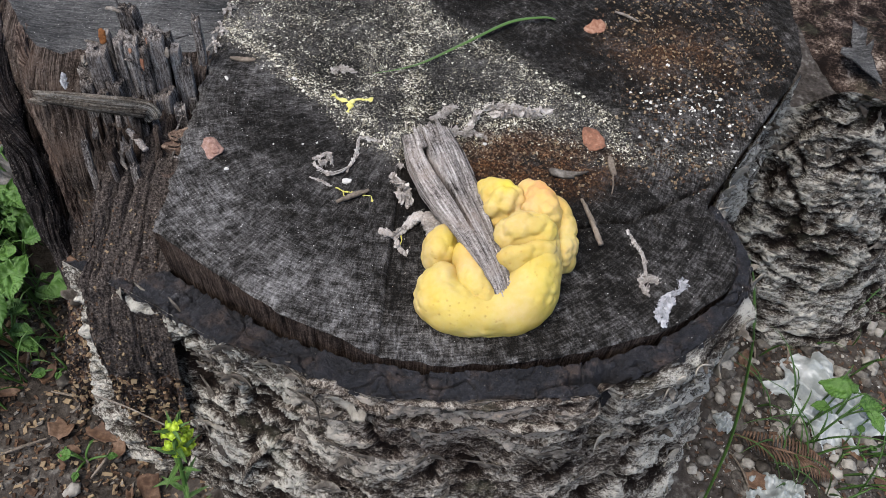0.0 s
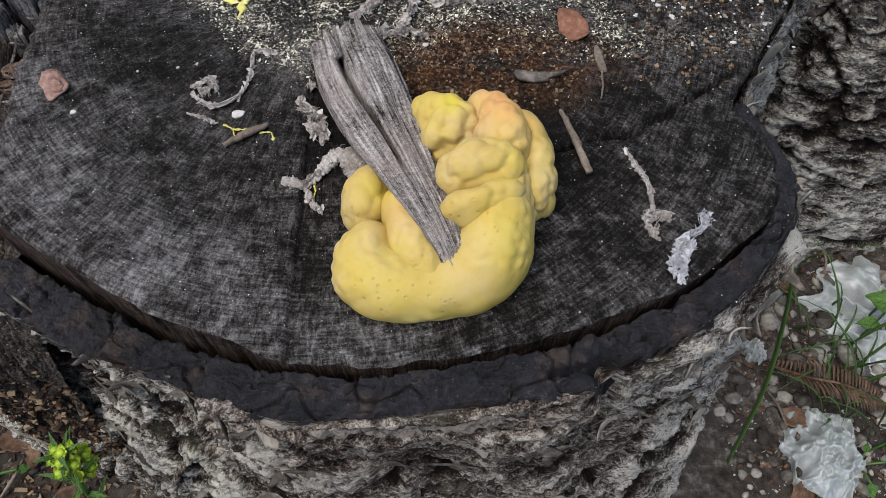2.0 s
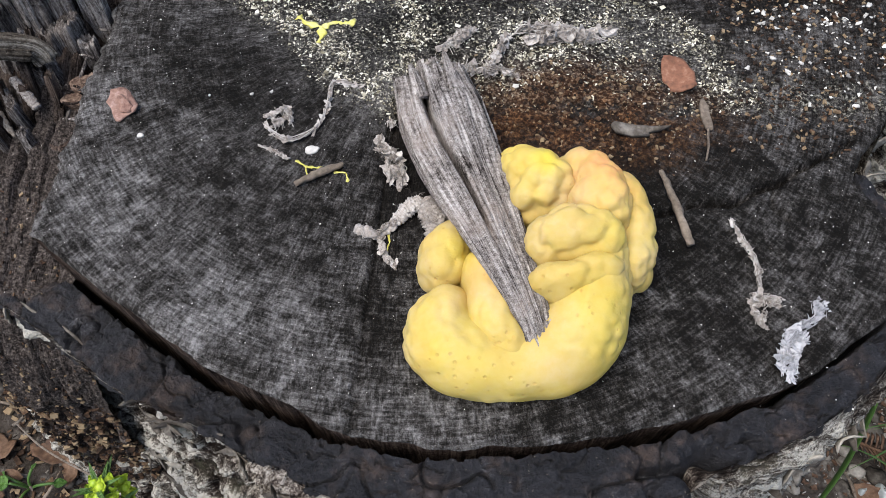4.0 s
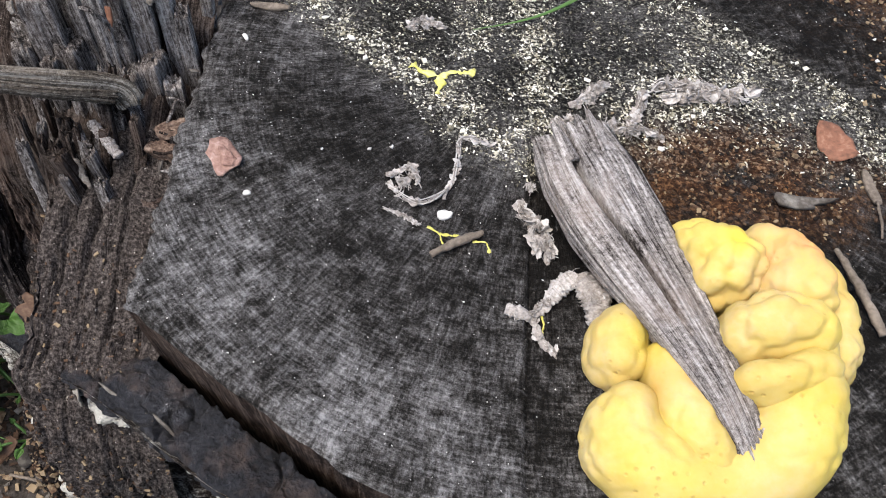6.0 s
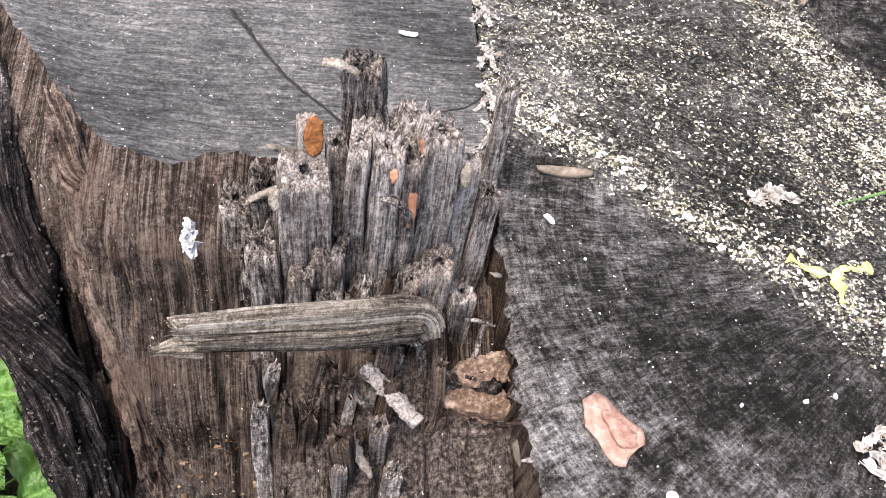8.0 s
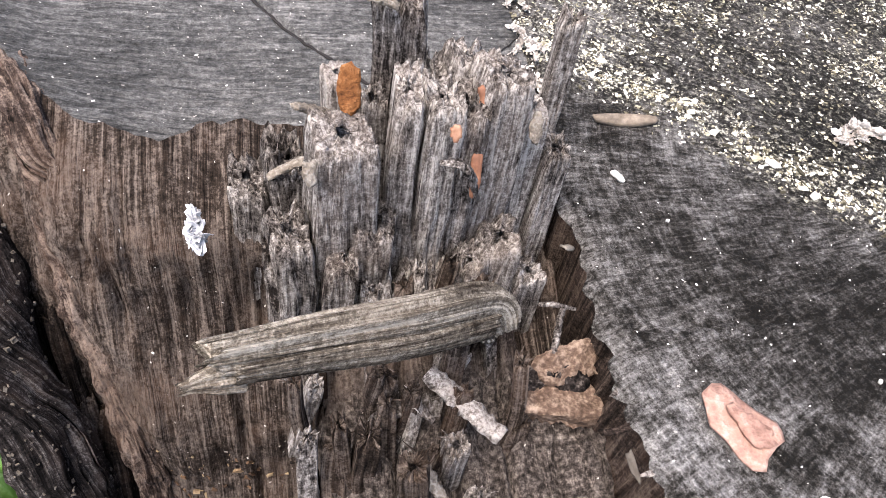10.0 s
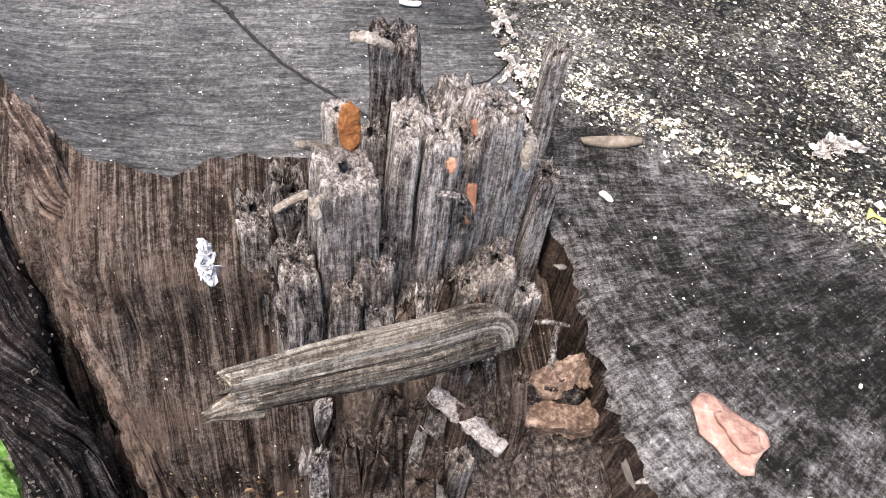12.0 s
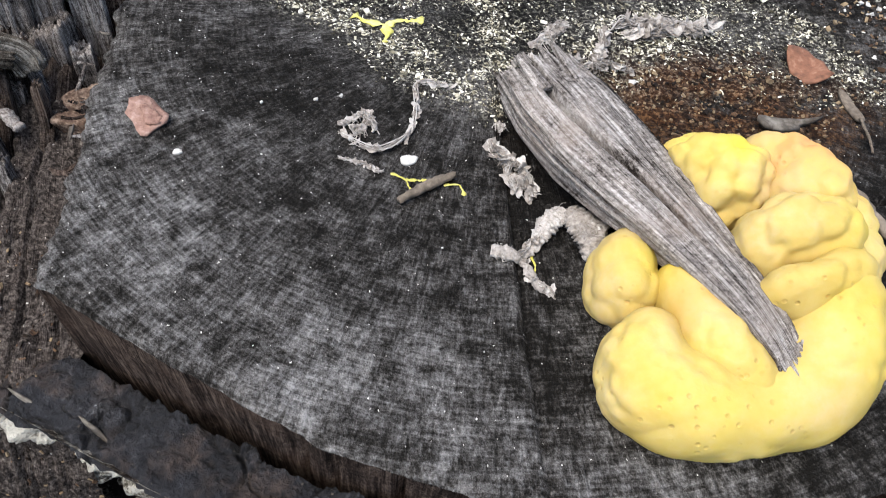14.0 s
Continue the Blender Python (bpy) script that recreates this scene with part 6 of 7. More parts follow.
clot = lambda x, y: smooth(-0.15, 0.35, fbm(x * 260, y * 260, 0, 3, 35)) * 0.85 + 0.15
P_, N_ = strew(200000, lambda x, y: dust_zone(x, y) ** 1.3 * 0.75 * clot(x, y), (-0.104, 0.12, 0.235, 0.42), 1)
grains("sawdust", "pale cream sawdust flakes strewn over dark wood", "sawdust", P_, N_, 0.00035, 0.0014, M_DUST, 2, 0.45)
P_, N_ = strew(5000, lambda x, y: np.clip(np.exp(-(line_distance(x, y, DIAG_W) / 0.004) ** 2) + 0.8 * np.exp(-(line_distance(x, y, DIAG_E) / 0.003) ** 2) + 0.5 * np.exp(-(line_distance(x, y, KERF) / 0.004) ** 2) * (y > 0.25) + 0.7 * np.exp(-(((x - 0.05) / 0.03) ** 2 + ((y - 0.279) / 0.008) ** 2)), 0, 1) * 0.5, (-0.104, 0.12, 0.24, 0.40), 21)
grains("sawdust_clumps", "cream sawdust clumps along saw cuts", "sawdust", P_, N_, 0.0008, 0.0022, M_DUST, 22, 0.8, 0.3)
P_, N_ = strew(26000, lambda x, y: rust_zone(x, y) ** 1.2 * 0.55, (-0.02, 0.19, 0.205, 0.38), 3)
grains("wood_crumbs", "rusty brown rotten wood crumbs", "wood crumbs", P_, N_, 0.0005, 0.0017, M_CRUMB, 4, 0.7, 0.5)
outline_c = lambda x, y: ((x > -0.103) & (y > 0.14 + 0.6 * np.clip(-x - 0.01, 0, 1)) & (x < 0.15)).astype(float)
P_, N_ = strew(7000, lambda x, y: 0.32 * outline_c(x, y), (-0.103, 0.15, 0.145, 0.42), 5)
grains("pale_grit", "scattered tiny pale specks on dark wood", "specks", P_, N_, 0.0002, 0.0006, M_SPECK, 6)
P_, N_ = strew(6000, lambda x, y: 0.3 * np.exp(-(((x - 0.150) / 0.022) ** 2 + ((y - 0.288) / 0.026) ** 2)), (0.10, 0.20, 0.23, 0.36), 27)
grains("pale_litter", "pale wood crumbs and lichen specks on rotten wood", "litter", P_, N_, 0.0005, 0.0020, M_SPECK, 28, 0.7, 0.3)
P_, N_ = strew(9000, lambda x, y: smooth(0.10, 0.13, x) * smooth(0.225, 0.245, y) * (y - 0.24 > (x - 0.15) * 1.35) * 0.5, (0.10, 0.215, 0.225, 0.40), 7)
grains("rotten_litter", "dark and pale rotten wood litter", "litter", P_, N_, 0.0006, 0.0022, M_CRUMB, 8, 0.6, 0.5)
rng = np.random.default_rng(9)


def on_grid(P, Nn, count, seed, lift=0.0):
    r_ = np.random.default_rng(seed)
    i, j = r_.integers(1, P.shape[0] - 1, count), r_.integers(2, P.shape[1] - 1, count)
    return P[i, j] + Nn[i, j] * lift, Nn[i, j]


NT = normals(TP)
NT = NT * np.sign(np.mean(NT[..., 2]))
P_, N_ = on_grid(TP, NT, 1100, 11)
grains("torn_wood_grit", "tiny pale specks caught in torn wood", "specks", P_, N_, 0.0002, 0.0008, M_FLUFF, 12, 0.5)
NR = normals(RP)
NR = NR * np.sign(np.mean(NR[:, 4:, 2]))
P_, N_ = on_grid(RP[:, 3:], NR[:, 3:], 420, 13)
grains("ring_grit", "tiny pale specks on blackened bark", "specks", P_, N_, 0.0002, 0.0006, M_FLAKE, 14)
P_, N_ = on_grid(np.stack([BX, BY, BZ], -1), np.tile((0.0, 0.0, 1.0), (*BX.shape, 1)), 900, 15)
grains("rear_grit", "tiny pale specks on grey wood", "specks", P_, N_, 0.0002, 0.0007, M_SPECK, 16, 0.5)
STP = STRIP[:, :-1]
NS = normals(STP)
NS = NS * np.sign(np.sum(NS * (STP - STP.mean(1, keepdims=True)), -1, keepdims=True))
P_, N_ = on_grid(STP, NS, 2600, 17)
grains("strip_grit", "grey lichen crumbs on dark bark", "specks", P_, N_, 0.0003, 0.0011, M_FLAKE, 18, 0.7, 0.5)
P_, N_ = on_grid(FOOT, N[:, CUTJ:], 5200, 23)
grains("rotten_crumbs", "dark crumbs of rotten wood", "wood crumbs", P_, N_, 0.0008, 0.0040, M_CRUMB, 24, 0.6, 0.4)
P_, N_ = on_grid(TP[:, 60:], N[:, 60:], 2200, 25)
grains("wall_crumbs", "dark crumbs caught on torn wood", "wood crumbs", P_, N_, 0.0005, 0.0020, M_CRUMB, 26, 0.5, 0.5)
P_, N_ = on_grid(SP, NN, 5000, 19)
grains("bark_grit", "crumbled bark flecks", "bark flecks", P_, N_, 0.0006, 0.0026, M_FLAKE, 20, 0.5)
d_ = np.linalg.norm(TP - np.array((-0.170, 0.230, 0.095)), axis=-1)
near_ = np.argwhere(d_ < 0.016)
if len(near_):
    pick = near_[np.random.default_rng(81).integers(0, len(near_), 900)]
    P_ = TP[pick[:, 0], pick[:, 1]] + np.random.default_rng(82).normal(0, 0.0012, (900, 3))
    grains("white_crumbs", "crumbled white mould on rotten wood", "mould crumbs", P_, N[pick[:, 0], pick[:, 1]], 0.0004, 0.0016, M_FLUFF, 83, 0.7, 0.6)

# frayed slivers along the broken west edge
rng = np.random.default_rng(91)
for k in range(7):
    y = rng.uniform(0.196, 0.300)
    me = flake_mesh("edge_sliver", rng.uniform(0.0012, 0.0035), rng.uniform(0.0004, 0.0008), 0.0005, 950 + k, (M_EDGE, M_SPLIT, M_FLAKE)[k % 3], 0.2, 0.5, 10)
    part("edge_sliver", me, torn).matrix_basis = pose(-0.1055 + rng.uniform(-0.003, 0.002), y, 0.1995 + rng.uniform(-0.0015, 0.0008), rng.uniform(-25, 25), rng.uniform(-25, 25), rng.normal(-15, 35))


# ---- bark flakes ----
flake_grey = [flake_mesh("bark_flake", 0.0070 * q, 0.0020 * q, 0.0006, 200 + k, M_FLAKE, 0.5, 0.8, 16) for k, q in enumerate((0.5, 0.7, 0.85, 1.0, 1.15, 0.6))]
flake_cream = [flake_mesh("bark_flake", 0.0068 * q, 0.0034 * q, 0.0007, 220 + k, M_CREAM, 0.5, 0.8, 16) for k, q in enumerate((0.5, 0.65, 0.8, 1.0))]
rng = np.random.default_rng(31)
placed = 0
while placed < 290:
    i, j = int(rng.integers(47, 1185)), int(abs(rng.normal(0, 72))) + 5
    if j > 217:
        continue
    x = SP[i, 0, 0]
    cream = (0.15 < x < 0.205 and rng.random() < 0.85) or rng.random() < 0.10
    if x > 0.21 and rng.random() < 0.5:
        continue
    if -0.005 < x < 0.085 and rng.random() < 0.35:
        continue
    nz = Vector(NN[i, j])
    tx_ = Vector(SP[min(i + 6, 1349), j] - SP[max(i - 6, 0), j]).normalized()
    ty_ = nz.cross(tx_).normalized()
    tx_ = ty_.cross(nz)
    m = Matrix((tx_, ty_, nz)).transposed().to_4x4()
    m.translation = Vector(SP[i, j]) + nz * 0.0006
    ob = part("bark_flake", (flake_cream if cream else flake_grey)[int(rng.integers(0, 4 if cream else 6))], bark_skin)
    ob.matrix_basis = m @ pose(0, 0, 0, rng.uniform(-22, 12), rng.uniform(-12, 12), rng.normal(0, 28))
    placed += 1

# ---- plants and litter on the ground ----
def leaf_mesh(name, length, width, teeth, seed, material, fold=0.25, droop=0.25):
    """A leaf with a midrib, side veins and a toothed edge."""
    n, m = 29, 13
    u_, w_ = np.linspace(0, 1, n)[:, None], np.linspace(-1, 1, m)[None]
    shape = np.sin(np.pi * np.clip(u_, 0, 1) ** 0.75) ** 0.85 * (1 - 0.25 * u_) + 0.02
    saw_ = 1 - 0.10 * ((u_ * teeth) % 1.0) * (teeth > 0)
    half = width / 2 * shape * saw_
    x = half * w_ + 0.03 * width * vnoise(u_ * 3, seed, 0, seed)
    side = ((u_ * 9 - np.abs(w_) * 2.0) % 1.0)
    vein = np.clip(np.exp(-(w_ / 0.09) ** 2) + 0.8 * np.exp(-((side - 0.5) / 0.12) ** 2) * (np.abs(w_) > 0.08), 0, 1)
    z = fold * np.abs(w_) * half - droop * length * u_ ** 2 + 0.10 * width * vnoise(u_ * 7 + seed, w_ * 4, 0, seed) - 0.085 * width * vein
    P = np.stack([x, u_ * length + 0 * w_, z], -1)
    V = P.reshape(-1, 3)
    low = V - np.array((0, 0, 0.00025))
    f1 = grid_faces(n, m)[:, ::-1]
    return to_mesh(name, np.vstack([V, low]), [tuple(q) for q in f1] + [tuple(q[::-1] + n * m) for q in f1], material, {"vein": np.concatenate([vein.ravel()] * 2)})


broad = [leaf_mesh("leaf", 0.026, 0.023, 9, 1, M_LEAF), leaf_mesh("leaf", 0.032, 0.027, 11, 2, M_LEAF, 0.15, 0.35), leaf_mesh("leaf", 0.018, 0.014, 8, 3, M_LEAF, 0.3, 0.1), leaf_mesh("leaf", 0.038, 0.034, 12, 4, M_LEAF, 0.1, 0.3)]
rng = np.random.default_rng(41)


def low_plant(x, y, count, seed, size=1.0, rise=0.045, label="low green plant with toothed broad leaves"):
    r_ = np.random.default_rng(seed)
    g = float(ground_height(np.array(x), np.array(y)))
    plant = thing("ground_plant", label, "plant", "leafy plants beside the stump", at=(x, y, g))
    for k in range(count):
        a = k * 2.4 + r_.uniform(-0.4, 0.4)
        h = rise * (0.35 + 0.65 * r_.random())
        d = 0.010 * r_.random() + 0.004
        ex_, ey_ = d * math.cos(a), d * math.sin(a)
        v, f = tube(spline([(0, 0, -0.002), (ex_ * 0.4, ey_ * 0.4, h * 0.6), (ex_, ey_, h)], 8), 0.0007, 5)
        part("stem", to_mesh("stem", v, f, M_GRASS, {"vein": np.zeros(len(v))}), plant)
        ob = part("leaf", broad[int(r_.integers(0, 4))], plant)
        ob.matrix_basis = pose(ex_, ey_, h, r_.uniform(-10, 25), r_.uniform(-15, 15), math.degrees(a) - 90) @ Matrix.Scale(size * r_.uniform(0.75, 1.15), 4)
    return plant


for k, (x, y, c, s_) in enumerate(((-0.262, 0.305, 7, 0.9), (-0.243, 0.272, 5, 0.8), (-0.245, 0.232, 6, 1.0), (-0.285, 0.27, 7, 1.0), (-0.295, 0.335, 7, 0.9), (-0.27, 0.37, 6, 0.8), (-0.33, 0.30, 6, 1.1), (-0.285, 0.215, 6, 1.0), (-0.32, 0.38, 6, 1.0),
                                   (-0.272, 0.425, 6, 0.8), (-0.31, 0.24, 6, 1.0), (-0.255, 0.195, 5, 0.9), (-0.35, 0.35, 6, 1.1), (-0.34, 0.45, 6, 1.1), (-0.29, 0.47, 6, 1.0), (-0.232, 0.252, 6, 0.55), (-0.252, 0.288, 7, 0.6), (-0.272, 0.255, 7, 0.6), (-0.255, 0.325, 7, 0.6), (-0.30, 0.295, 7, 0.6), (-0.228, 0.215, 6, 0.5))):
    low_plant(x, y, c, 500 + k, s_)
for k, (x, y) in enumerate(((-0.208, 0.225), (-0.198, 0.205), (-0.172, 0.15), (-0.15, 0.118), (0.33, 0.20), (0.275, 0.145))):
    low_plant(x, y, 5, 560 + k, 0.2, 0.010, "tiny green seedling on dark soil")
sprig = low_plant(0.318, 0.222, 5, 590, 0.62, 0.05, "small green sprig with toothed leaves")
# a leaf that shows beside the bark
v, f = tube(spline([(-0.236, 0.33, 0.17), (-0.232, 0.325, 0.19)], 8), 0.0006, 5)
spray = thing("small_leaf", "small bright green leaf against dark bark", "leaf", at=(-0.2235, 0.325, 0.1925))
ob = part("blade", leaf_mesh("blade", 0.009, 0.0065, 4, 9, M_LEAF), spray)
ob.matrix_basis = pose(0, 0, 0, 35, 0, 200)


def blades(name, label, spots, seed, tall, material):
    """Many thin arching grass blades in one mesh."""
    r_ = np.random.default_rng(seed)
    pieces = []
    for x, y in spots:
        a, h = r_.uniform(0, 6.28), tall * r_.uniform(0.5, 1.2)
        reach_ = h * r_.uniform(0.3, 1.1)
        g = float(ground_height(np.array(x), np.array(y))) - 0.003
        p = spline([(x, y, g), (x + 0.3 * reach_ * math.cos(a), y + 0.3 * reach_ * math.sin(a), g + h * 0.6), (x + 0.7 * reach_ * math.cos(a), y + 0.7 * reach_ * math.sin(a), g + h * 0.9), (x + reach_ * math.cos(a), y + reach_ * math.sin(a), g + h * r_.uniform(0.6, 1.0))], 9)
        pieces.append(tube(p, np.interp(np.linspace(0, 1, 9), (0, 0.4, 1), (0.0006, 0.0010, 0.0001)), 4, 0.35))
    v, f = gather(pieces)
    return tagged(new(name, to_mesh(name, v, f, material, {"vein": np.zeros(len(v))})), label, "grass", kind="stuff")


west = [(rng.uniform(-0.40, -0.215), rng.uniform(0.14, 0.48)) for _ in range(900)]
east = [(0.262 + abs(rng.normal(0, 0.035)), rng.normal(0.20, 0.03)) for _ in range(46)] + [(rng.uniform(0.30, 0.45), rng.uniform(0.15, 0.45)) for _ in range(60)]
blades("grass", "short green grass beside the stump", west, 42, 0.035, M_GRASS)
blades("grass_tuft", "thin dark green grass tuft on gravel", east, 43, 0.055, M_GRASS)

v, f = tube(spline([(0.200, 0.150, -0.02), (0.2005, 0.172, 0.05), (0.193, 0.196, 0.115), (0.183, 0.211, 0.152), (0.1735, 0.2165, 0.172)], 40), np.interp(np.linspace(0, 1, 40), (0, 0.5, 0.9, 1), (0.0014, 0.0019, 0.0011, 0.0002)), 7, 0.25)
tagged(new("grass_blade", to_mesh("grass_blade", v, f, M_GRASS, {"vein": np.zeros(len(v))})), "long green grass blade leaning on the bark", "grass blade")
v, f = tube(spline([(-0.155, 0.165, 0.095), (-0.128, 0.150, 0.115), (-0.100, 0.138, 0.115)], 24), 0.0004, 5)
tagged(new("dry_stalk", to_mesh("dry_stalk", v, f, M_PALE)), "thin pale dry stalk across bark", "stalk")

# spurge with lime flower heads
spurge = thing("spurge_plant", "upright green spurge with lime yellow flower heads", "plant", at=(-0.104, 0.108, 0.02))
o = np.array((-0.104, 0.108, 0.02))
stem = spline([(-0.104, 0.108, 0.015), (-0.103, 0.118, 0.06), (-0.102, 0.128, 0.095), (-0.1015, 0.136, 0.122)], 20)
v, f = tube(stem - o, 0.0011, 7)
part("stem", to_mesh("stem", v, f, M_GRASS, {"vein": np.zeros(len(v))}), spurge)
narrow = leaf_mesh("leaf", 0.014, 0.0028, 0, 11, M_GRASS, 0.2, 0.3)
lime = leaf_mesh("bract", 0.0036, 0.0034, 0, 12, M_SPURGE, 0.5, -0.35)
rng = np.random.default_rng(51)
for k in range(22):
    p = stem[4 + (k * 15) // 22] - o
    part("leaf", narrow, spurge).matrix_basis = pose(*p, rng.uniform(15, 50), 0, k * 137)
bud_v, bud_f = blob((0, 0, 0), (0.0017, 0.0017, 0.0020), 2)
bud = to_mesh("flower", bud_v, bud_f, M_SPURGE, {"vein": np.zeros(len(bud_v))})
for k in range(20):
    a, r_ = k * 2.4, 0.0058 * math.sin(0.25 + k / 7.5)
    h = 0.003 - 0.0014 * k
    p = stem[-1] - o + np.array((r_ * math.cos(a), r_ * math.sin(a), h))
    fl = part("flower", bud, spurge)
    fl.location = p
    for q in range(3):
        part("bract", lime, fl).matrix_basis = pose(0, 0, -0.0005, 20, 0, q * 120 + k * 40)
for k in range(7):
    part("leaf", narrow, spurge).matrix_basis = pose(*(stem[-1] - o + np.array((0, 0, rng.uniform(-0.004, 0.004)))), rng.uniform(25, 75), 0, k * 97) @ Matrix.Scale(0.7, 4)
for k, (a, h) in enumerate(((20, 0.085), (-25, 0.07), (65, 0.06))):
    v, f = tube(spline([(0.008 * k, 0.0, 0.0), (0.010 * k + 0.004, 0.004, h * 0.6), (0.010 * k + 0.010, -0.004, h)], 12), np.interp(np.linspace(0, 1, 12), (0, 0.5, 1), (0.001, 0.0022, 0.0002)), 6, 0.3)
    part("grass_leaf", to_mesh("grass_leaf", v, f, M_GRASS, {"vein": np.zeros(len(v))}), spurge)

# gravel
rng = np.random.default_rng(61)
pieces = []
stone = [blob((0, 0, 0), (1, 1, 1), 2) for _ in range(1)][0]
for k in range(2300):
    if k < 2240:
        x, y = rng.uniform(0.20, 0.46), rng.uniform(0.05, 0.46)
    else:
        x, y = rng.uniform(-0.36, -0.12), rng.uniform(0.05, 0.26)
    r_ = 0.0016 + 0.0056 * rng.random() ** 3.0
    v = np.array(stone[0]) * (1 + 0.5 * fbm(stone[0][:, 0] * 1.7 + k * 3.1, stone[0][:, 1] * 1.7, stone[0][:, 2] * 1.7, 2, k)[:, None])
    v = v * np.array((r_, r_ * rng.uniform(0.6, 1.0), r_ * rng.uniform(0.4, 0.7)))
    c, s_ = math.cos(k), math.sin(k)
    v = np.stack([v[:, 0] * c - v[:, 1] * s_, v[:, 0] * s_ + v[:, 1] * c, v[:, 2]], 1)
    pieces.append((v + np.array((x, y, float(ground_height(np.array(x), np.array(y))) + r_ * 0.2)), stone[1]))
v, f = gather(pieces)
tagged(new("gravel", to_mesh("gravel", v, f, plain("mixed_gravel", [(0.035, 0.030, 0.025), (0.12, 0.11, 0.094), (0.30, 0.285, 0.25)], 260, 0.85, 0.2, 0.6, 0.0006, 0.5))), "mixed grey gravel on soil", "gravel", kind="stuff")

# small litter
rng_l = np.random.default_rng(63)
for name, label, mat, count, x0, x1, y0, y1, hi in (("soil_litter", "dark crumbled bark and leaf bits on soil", M_CRUMB, 5200, -0.34, -0.10, 0.02, 0.26, 0.0060), ("pale_litter", "pale bark and straw bits on soil", M_FLAKE, 1100, -0.34, -0.10, 0.02, 0.26, 0.0055),
                                                     ("gravel_litter", "brown leaf and bark bits among gravel", M_DRYLEAF, 2600, 0.20, 0.44, 0.03, 0.44, 0.0060), ("grit", "pale grit among gravel", M_STONE, 3000, 0.20, 0.44, 0.03, 0.44, 0.0026)):
    x, y = rng_l.uniform(x0, x1, count), rng_l.uniform(y0, y1, count)
    P_ = np.stack([x, y, ground_height(x, y) + 0.0004], 1)
    grains(name, label, "litter", P_, np.tile((0.0, 0.0, 1.0), (count, 1)), hi * 0.2, hi, mat, 64, 0.5, 0.3)

# leaf litter
for k in range(130):
    if k < 70:
        x, y = rng.uniform(-0.30, -0.135), rng.uniform(0.06, 0.24)
    else:
        x, y = rng.uniform(0.215, 0.42), rng.uniform(0.06, 0.40)
    s_ = rng.uniform(0.004, 0.011)
    ob = tagged(new("dry_leaf", flake_mesh("dry_leaf", s_ * 0.75, s_ * rng.uniform(0.3, 0.6), 0.0005, 700 + k, M_DRYLEAF, 0.7, 0.6)), "curled dry brown leaf on soil", "leaf", "leaf litter")
    ob.matrix_world = pose(x, y, float(ground_height(np.array(x), np.array(y))) + 0.002, rng.uniform(-20, 20), rng.uniform(-20, 20), rng.uniform(0, 360))
for k in range(26):
    x, y = (rng.uniform(-0.30, -0.14), rng.uniform(0.06, 0.25)) if k % 2 else (rng.uniform(0.215, 0.40), rng.uniform(0.08, 0.36))
    a, L_ = rng.uniform(0, 6.28), rng.uniform(0.012, 0.035)
    g = lambda x_, y_: float(ground_height(np.array(x_), np.array(y_))) + 0.002
    q = [(x + t * L_ * math.cos(a), y + t * L_ * math.sin(a)) for t in (-0.5, 0.0, 0.5)]
    twig("twig", "thin dry twig lying on soil", [(*q[0], g(*q[0])), (q[1][0] + 0.002, q[1][1], g(*q[1]) + 0.002), (*q[2], g(*q[2]))], (0.0006, 0.0009, 0.0004), 800 + k)


def crumple(label, x, y, w, d, turn, high, seed, material):
    """A crumpled thin sheet with sharp creases."""
    n = 70
    u_, v_ = np.meshgrid(np.linspace(-1, 1, n), np.linspace(-1, 1, n), indexing="ij")
    edge_ = 1 + 0.25 * vnoise(u_ * 2 + seed, v_ * 2, 0, seed)
    X_, Y_ = u_ * w / 2 * edge_, v_ * d / 2 * edge_
    cre = np.abs(fbm(u_ * 2.1 + seed, v_ * 2.1, 0, 4, seed)) * 1.6
    Z_ = high * (0.9 - (u_ ** 2 + v_ ** 2) * 0.55 - cre)
    P = np.stack([X_, Y_, Z_], -1)
    V = P.reshape(-1, 3)
    f1 = grid_faces(n, n)
    me = to_mesh("plastic_scrap", np.vstack([V, V - np.array((0, 0, 0.0004))]), [tuple(q) for q in f1] + [tuple(q[::-1] + n * n) for q in f1], material)
    ob = tagged(new("plastic_scrap", me), label, "plastic scrap", "plastic scraps")
    ob.matrix_world = pose(x, y, float(ground_height(np.array(x), np.array(y))) + 0.006, 4, -6, turn)


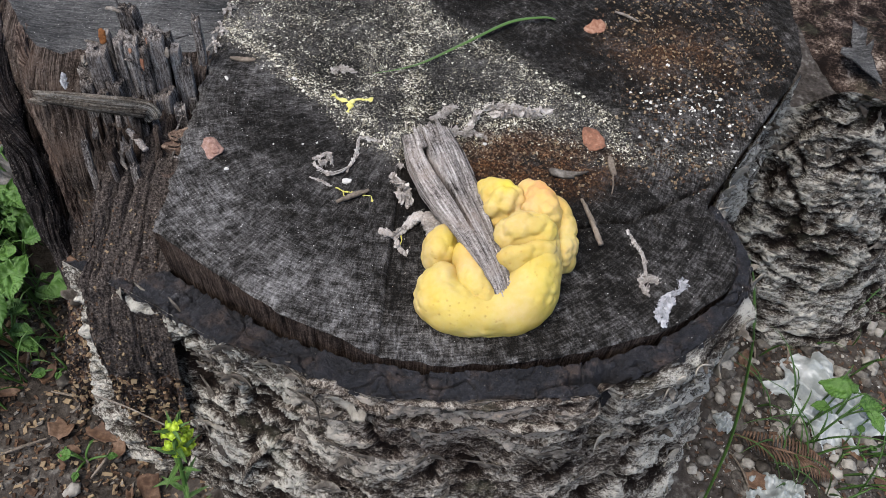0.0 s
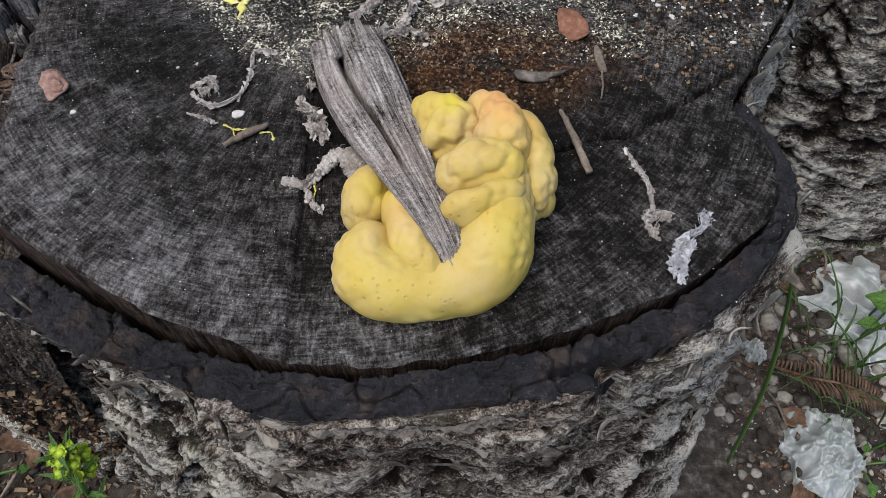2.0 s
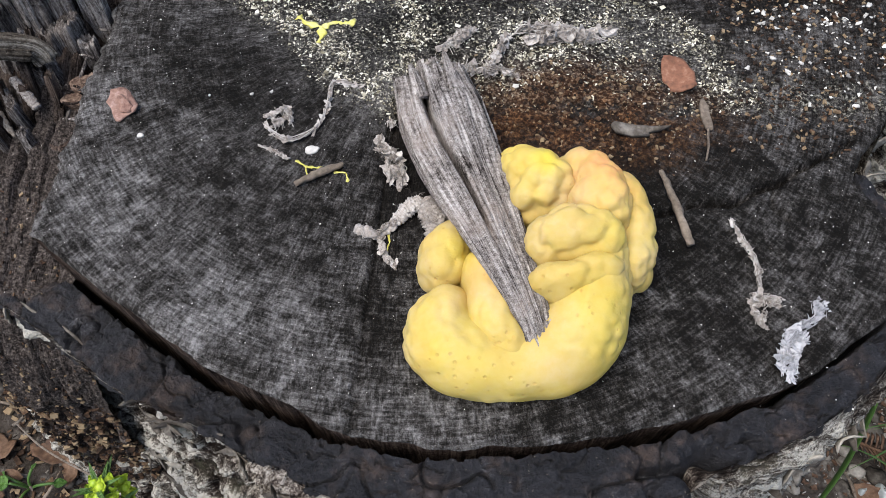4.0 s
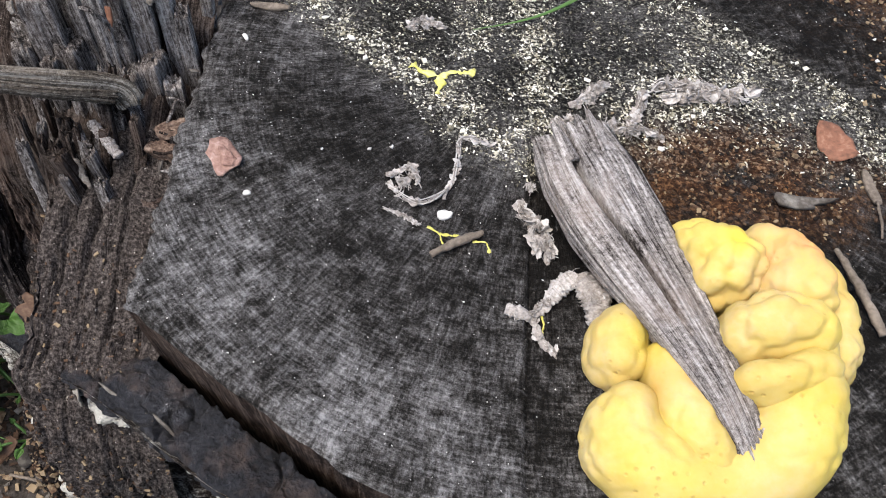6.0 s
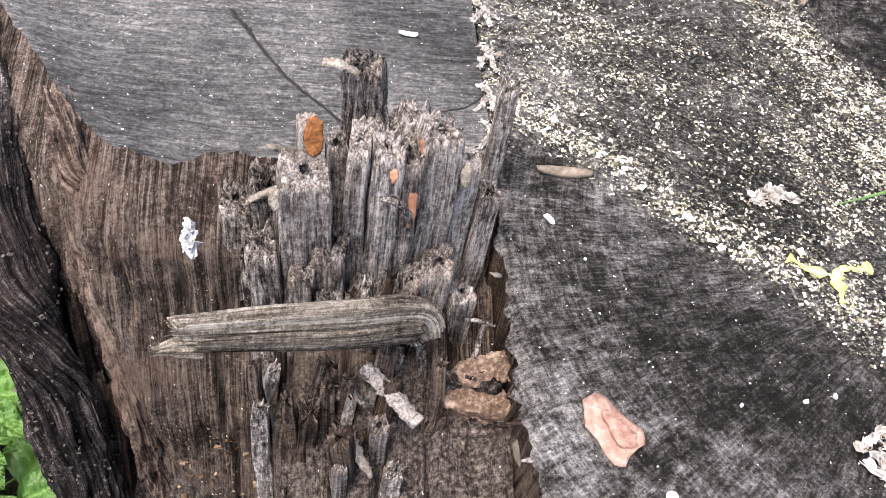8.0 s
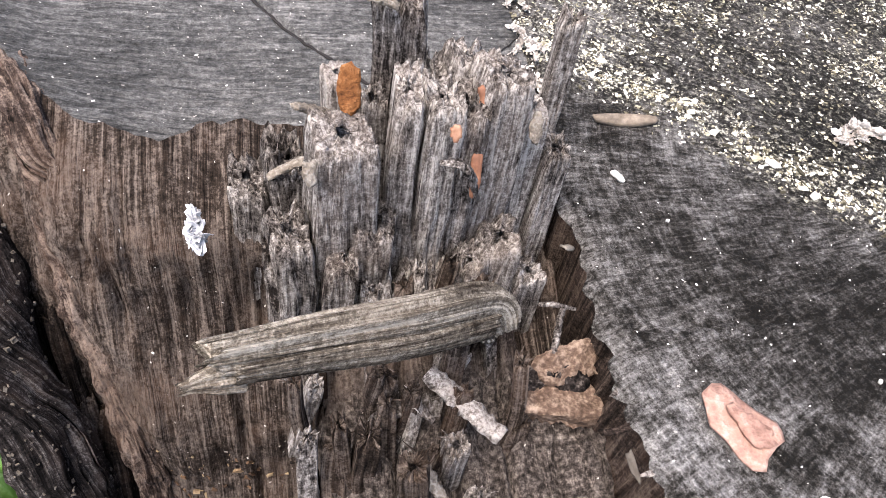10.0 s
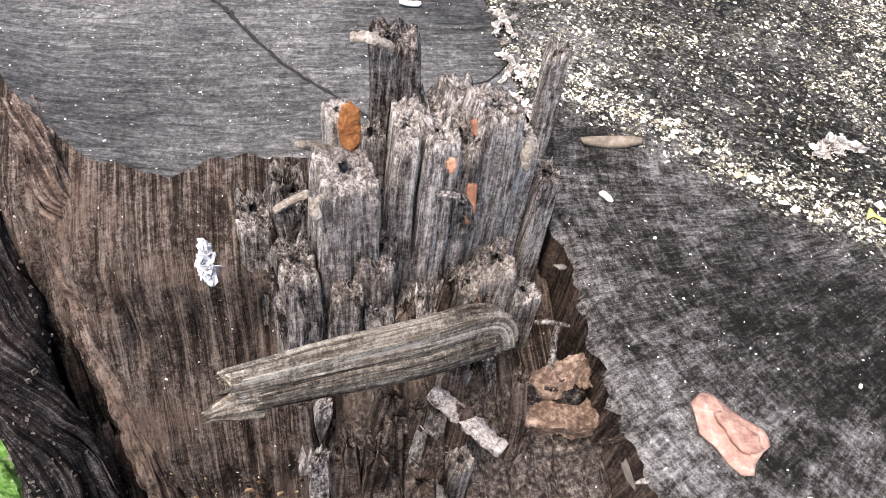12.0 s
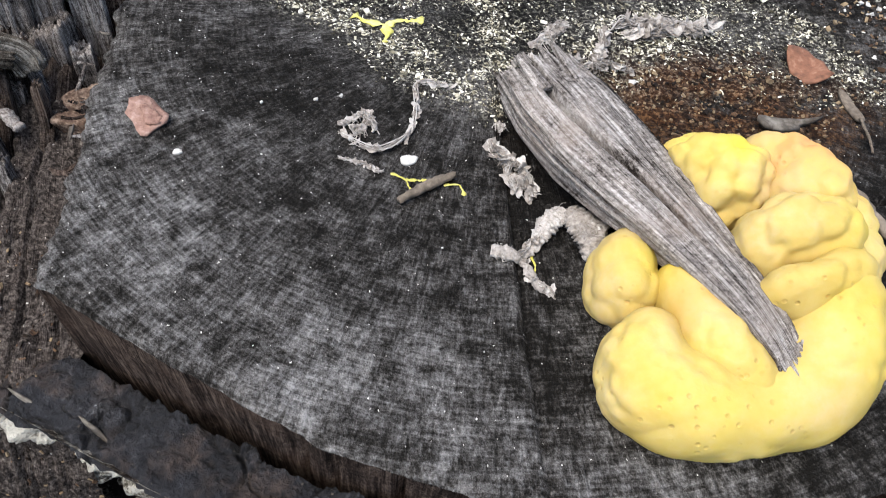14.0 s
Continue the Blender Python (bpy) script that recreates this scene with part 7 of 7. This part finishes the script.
leaf_scrap = thing("dry_leaf", "folded tan fuzzy dry leaf wedged in torn wood", "leaf", at=(-0.1115, 0.2555, 0.188))
for k, (x, y, z, w_, d_, rx_, rz_, mat, label) in enumerate(((0.0020, 0.0040, 0.0045, 0.0120, 0.0062, 22, 14, M_LEAFTAN, "tan fuzzy upper fold"), (0.0000, -0.0022, 0.0012, 0.0135, 0.0062, 48, -10, M_LEAFTAN, "tan lower fold"), (-0.0015, 0.0010, 0.0022, 0.0120, 0.0070, 62, 4, M_FOOT, "dark brown inner fold"))):
    n = 46
    u_, v_ = np.meshgrid(np.linspace(-1, 1, n), np.linspace(-1, 1, n), indexing="ij")
    shape_ = np.sqrt(np.clip(1.15 - 0.55 * v_ ** 2, 0, 2)) * (1 + 0.18 * vnoise(u_ * 1.6 + k, v_ * 1.6, 0, 640 + k))
    tear = 1 + 0.28 * fbm(u_ * 6, 0.5, 0, 4, 645 + k, 0.6)
    z_ = 0.0005 * fbm(u_ * 5 + k, v_ * 4, 0, 4, 655 + k, 0.6) + 0.0012 * (1 - u_ ** 2) + 0.0022 * vnoise(u_ * 1.3 + k, v_ * 1.1, 0, 650 + k) - 0.0010 * v_ ** 2
    V = np.stack([u_ * w_ / 2 * shape_, v_ * d_ / 2 * tear, z_], -1).reshape(-1, 3)
    f1 = grid_faces(n, n)
    ob = part("fold", to_mesh("fold", np.vstack([V, V - np.array((0, 0, 0.0004))]), np.vstack([f1, f1[:, ::-1] + n * n]), mat), leaf_scrap, label)
    ob.matrix_basis = pose(x, y, z, rx_, 0, rz_)

crumple("crumpled pale translucent plastic on gravel", 0.318, 0.232, 0.062, 0.075, 30, 0.016, 3, M_PLASTIC)
crumple("crumpled white plastic wrapper on litter", 0.254, 0.150, 0.040, 0.045, -20, 0.016, 5, M_PLASTIC)
crumple("small white plastic scrap beside bark", 0.232, 0.214, 0.012, 0.014, 10, 0.008, 7, M_PLASTIC)

# a dead fern frond
frond = thing("fern_frond", "dead rusty brown fern frond curled on the ground", "fern", at=(0.268, 0.188, -0.03))
o = np.array((0.268, 0.188, -0.03))
spine = spline([(0.238, 0.205, -0.018), (0.252, 0.192, -0.006), (0.272, 0.186, -0.006), (0.300, 0.180, -0.022)], 30) - o
v, f = tube(spine, 0.0009, 6)
part("stalk", to_mesh("stalk", v, f, M_DRYLEAF), frond)
for k in range(2, 29):
    for s_ in (-1, 1):
        p = spine[k]
        L_ = 0.011 * math.sin(math.pi * k / 30) + 0.003
        q = spline([p, p + np.array((0.002, s_ * L_ * 0.6, 0.002)), p + np.array((0.005, s_ * L_, -0.004))], 7)
        v, f = tube(q, np.interp(np.linspace(0, 1, 7), (0, 0.5, 1), (0.0004, 0.0011, 0.0003)), 5, 0.3)
        part("leaflet", to_mesh("leaflet", v, f, M_DRYLEAF), frond)

# pale bark scraps on the west side and the scar on the side stem
for k, (x, y, z, sx, sy, rx, ry, rz, mat) in enumerate(((-0.2305, 0.290, 0.150, 0.011, 0.008, 35, -35, 40, M_DRYLEAF), (-0.2075, 0.268, 0.092, 0.003, 0.007, 60, 0, 20, M_CREAM), (-0.211, 0.273, 0.112, 0.0025, 0.006, 60, 0, 20, M_CREAM),
                                                        (-0.178, 0.226, 0.098, 0.009, 0.006, 40, 20, 30, M_FLAKE), (-0.170, 0.236, 0.100, 0.004, 0.0035, 20, -15, 80, M_DRYLEAF),
                                                        (-0.182, 0.240, 0.100, 0.009, 0.005, 40, 25, -30, M_DRYLEAF), (0.262, 0.346, 0.197, 0.009, 0.020, 4, 4, -12, M_BACK))):
    ob = tagged(new("bark_scrap", flake_mesh("bark_scrap", sx, sy, 0.0012, 900 + k, mat, 0.5, 0.7, 26)), "curled weathered bark scrap", "bark scrap", "bark scraps")
    ob.matrix_world = pose(x, y, z, rx, ry, rz)
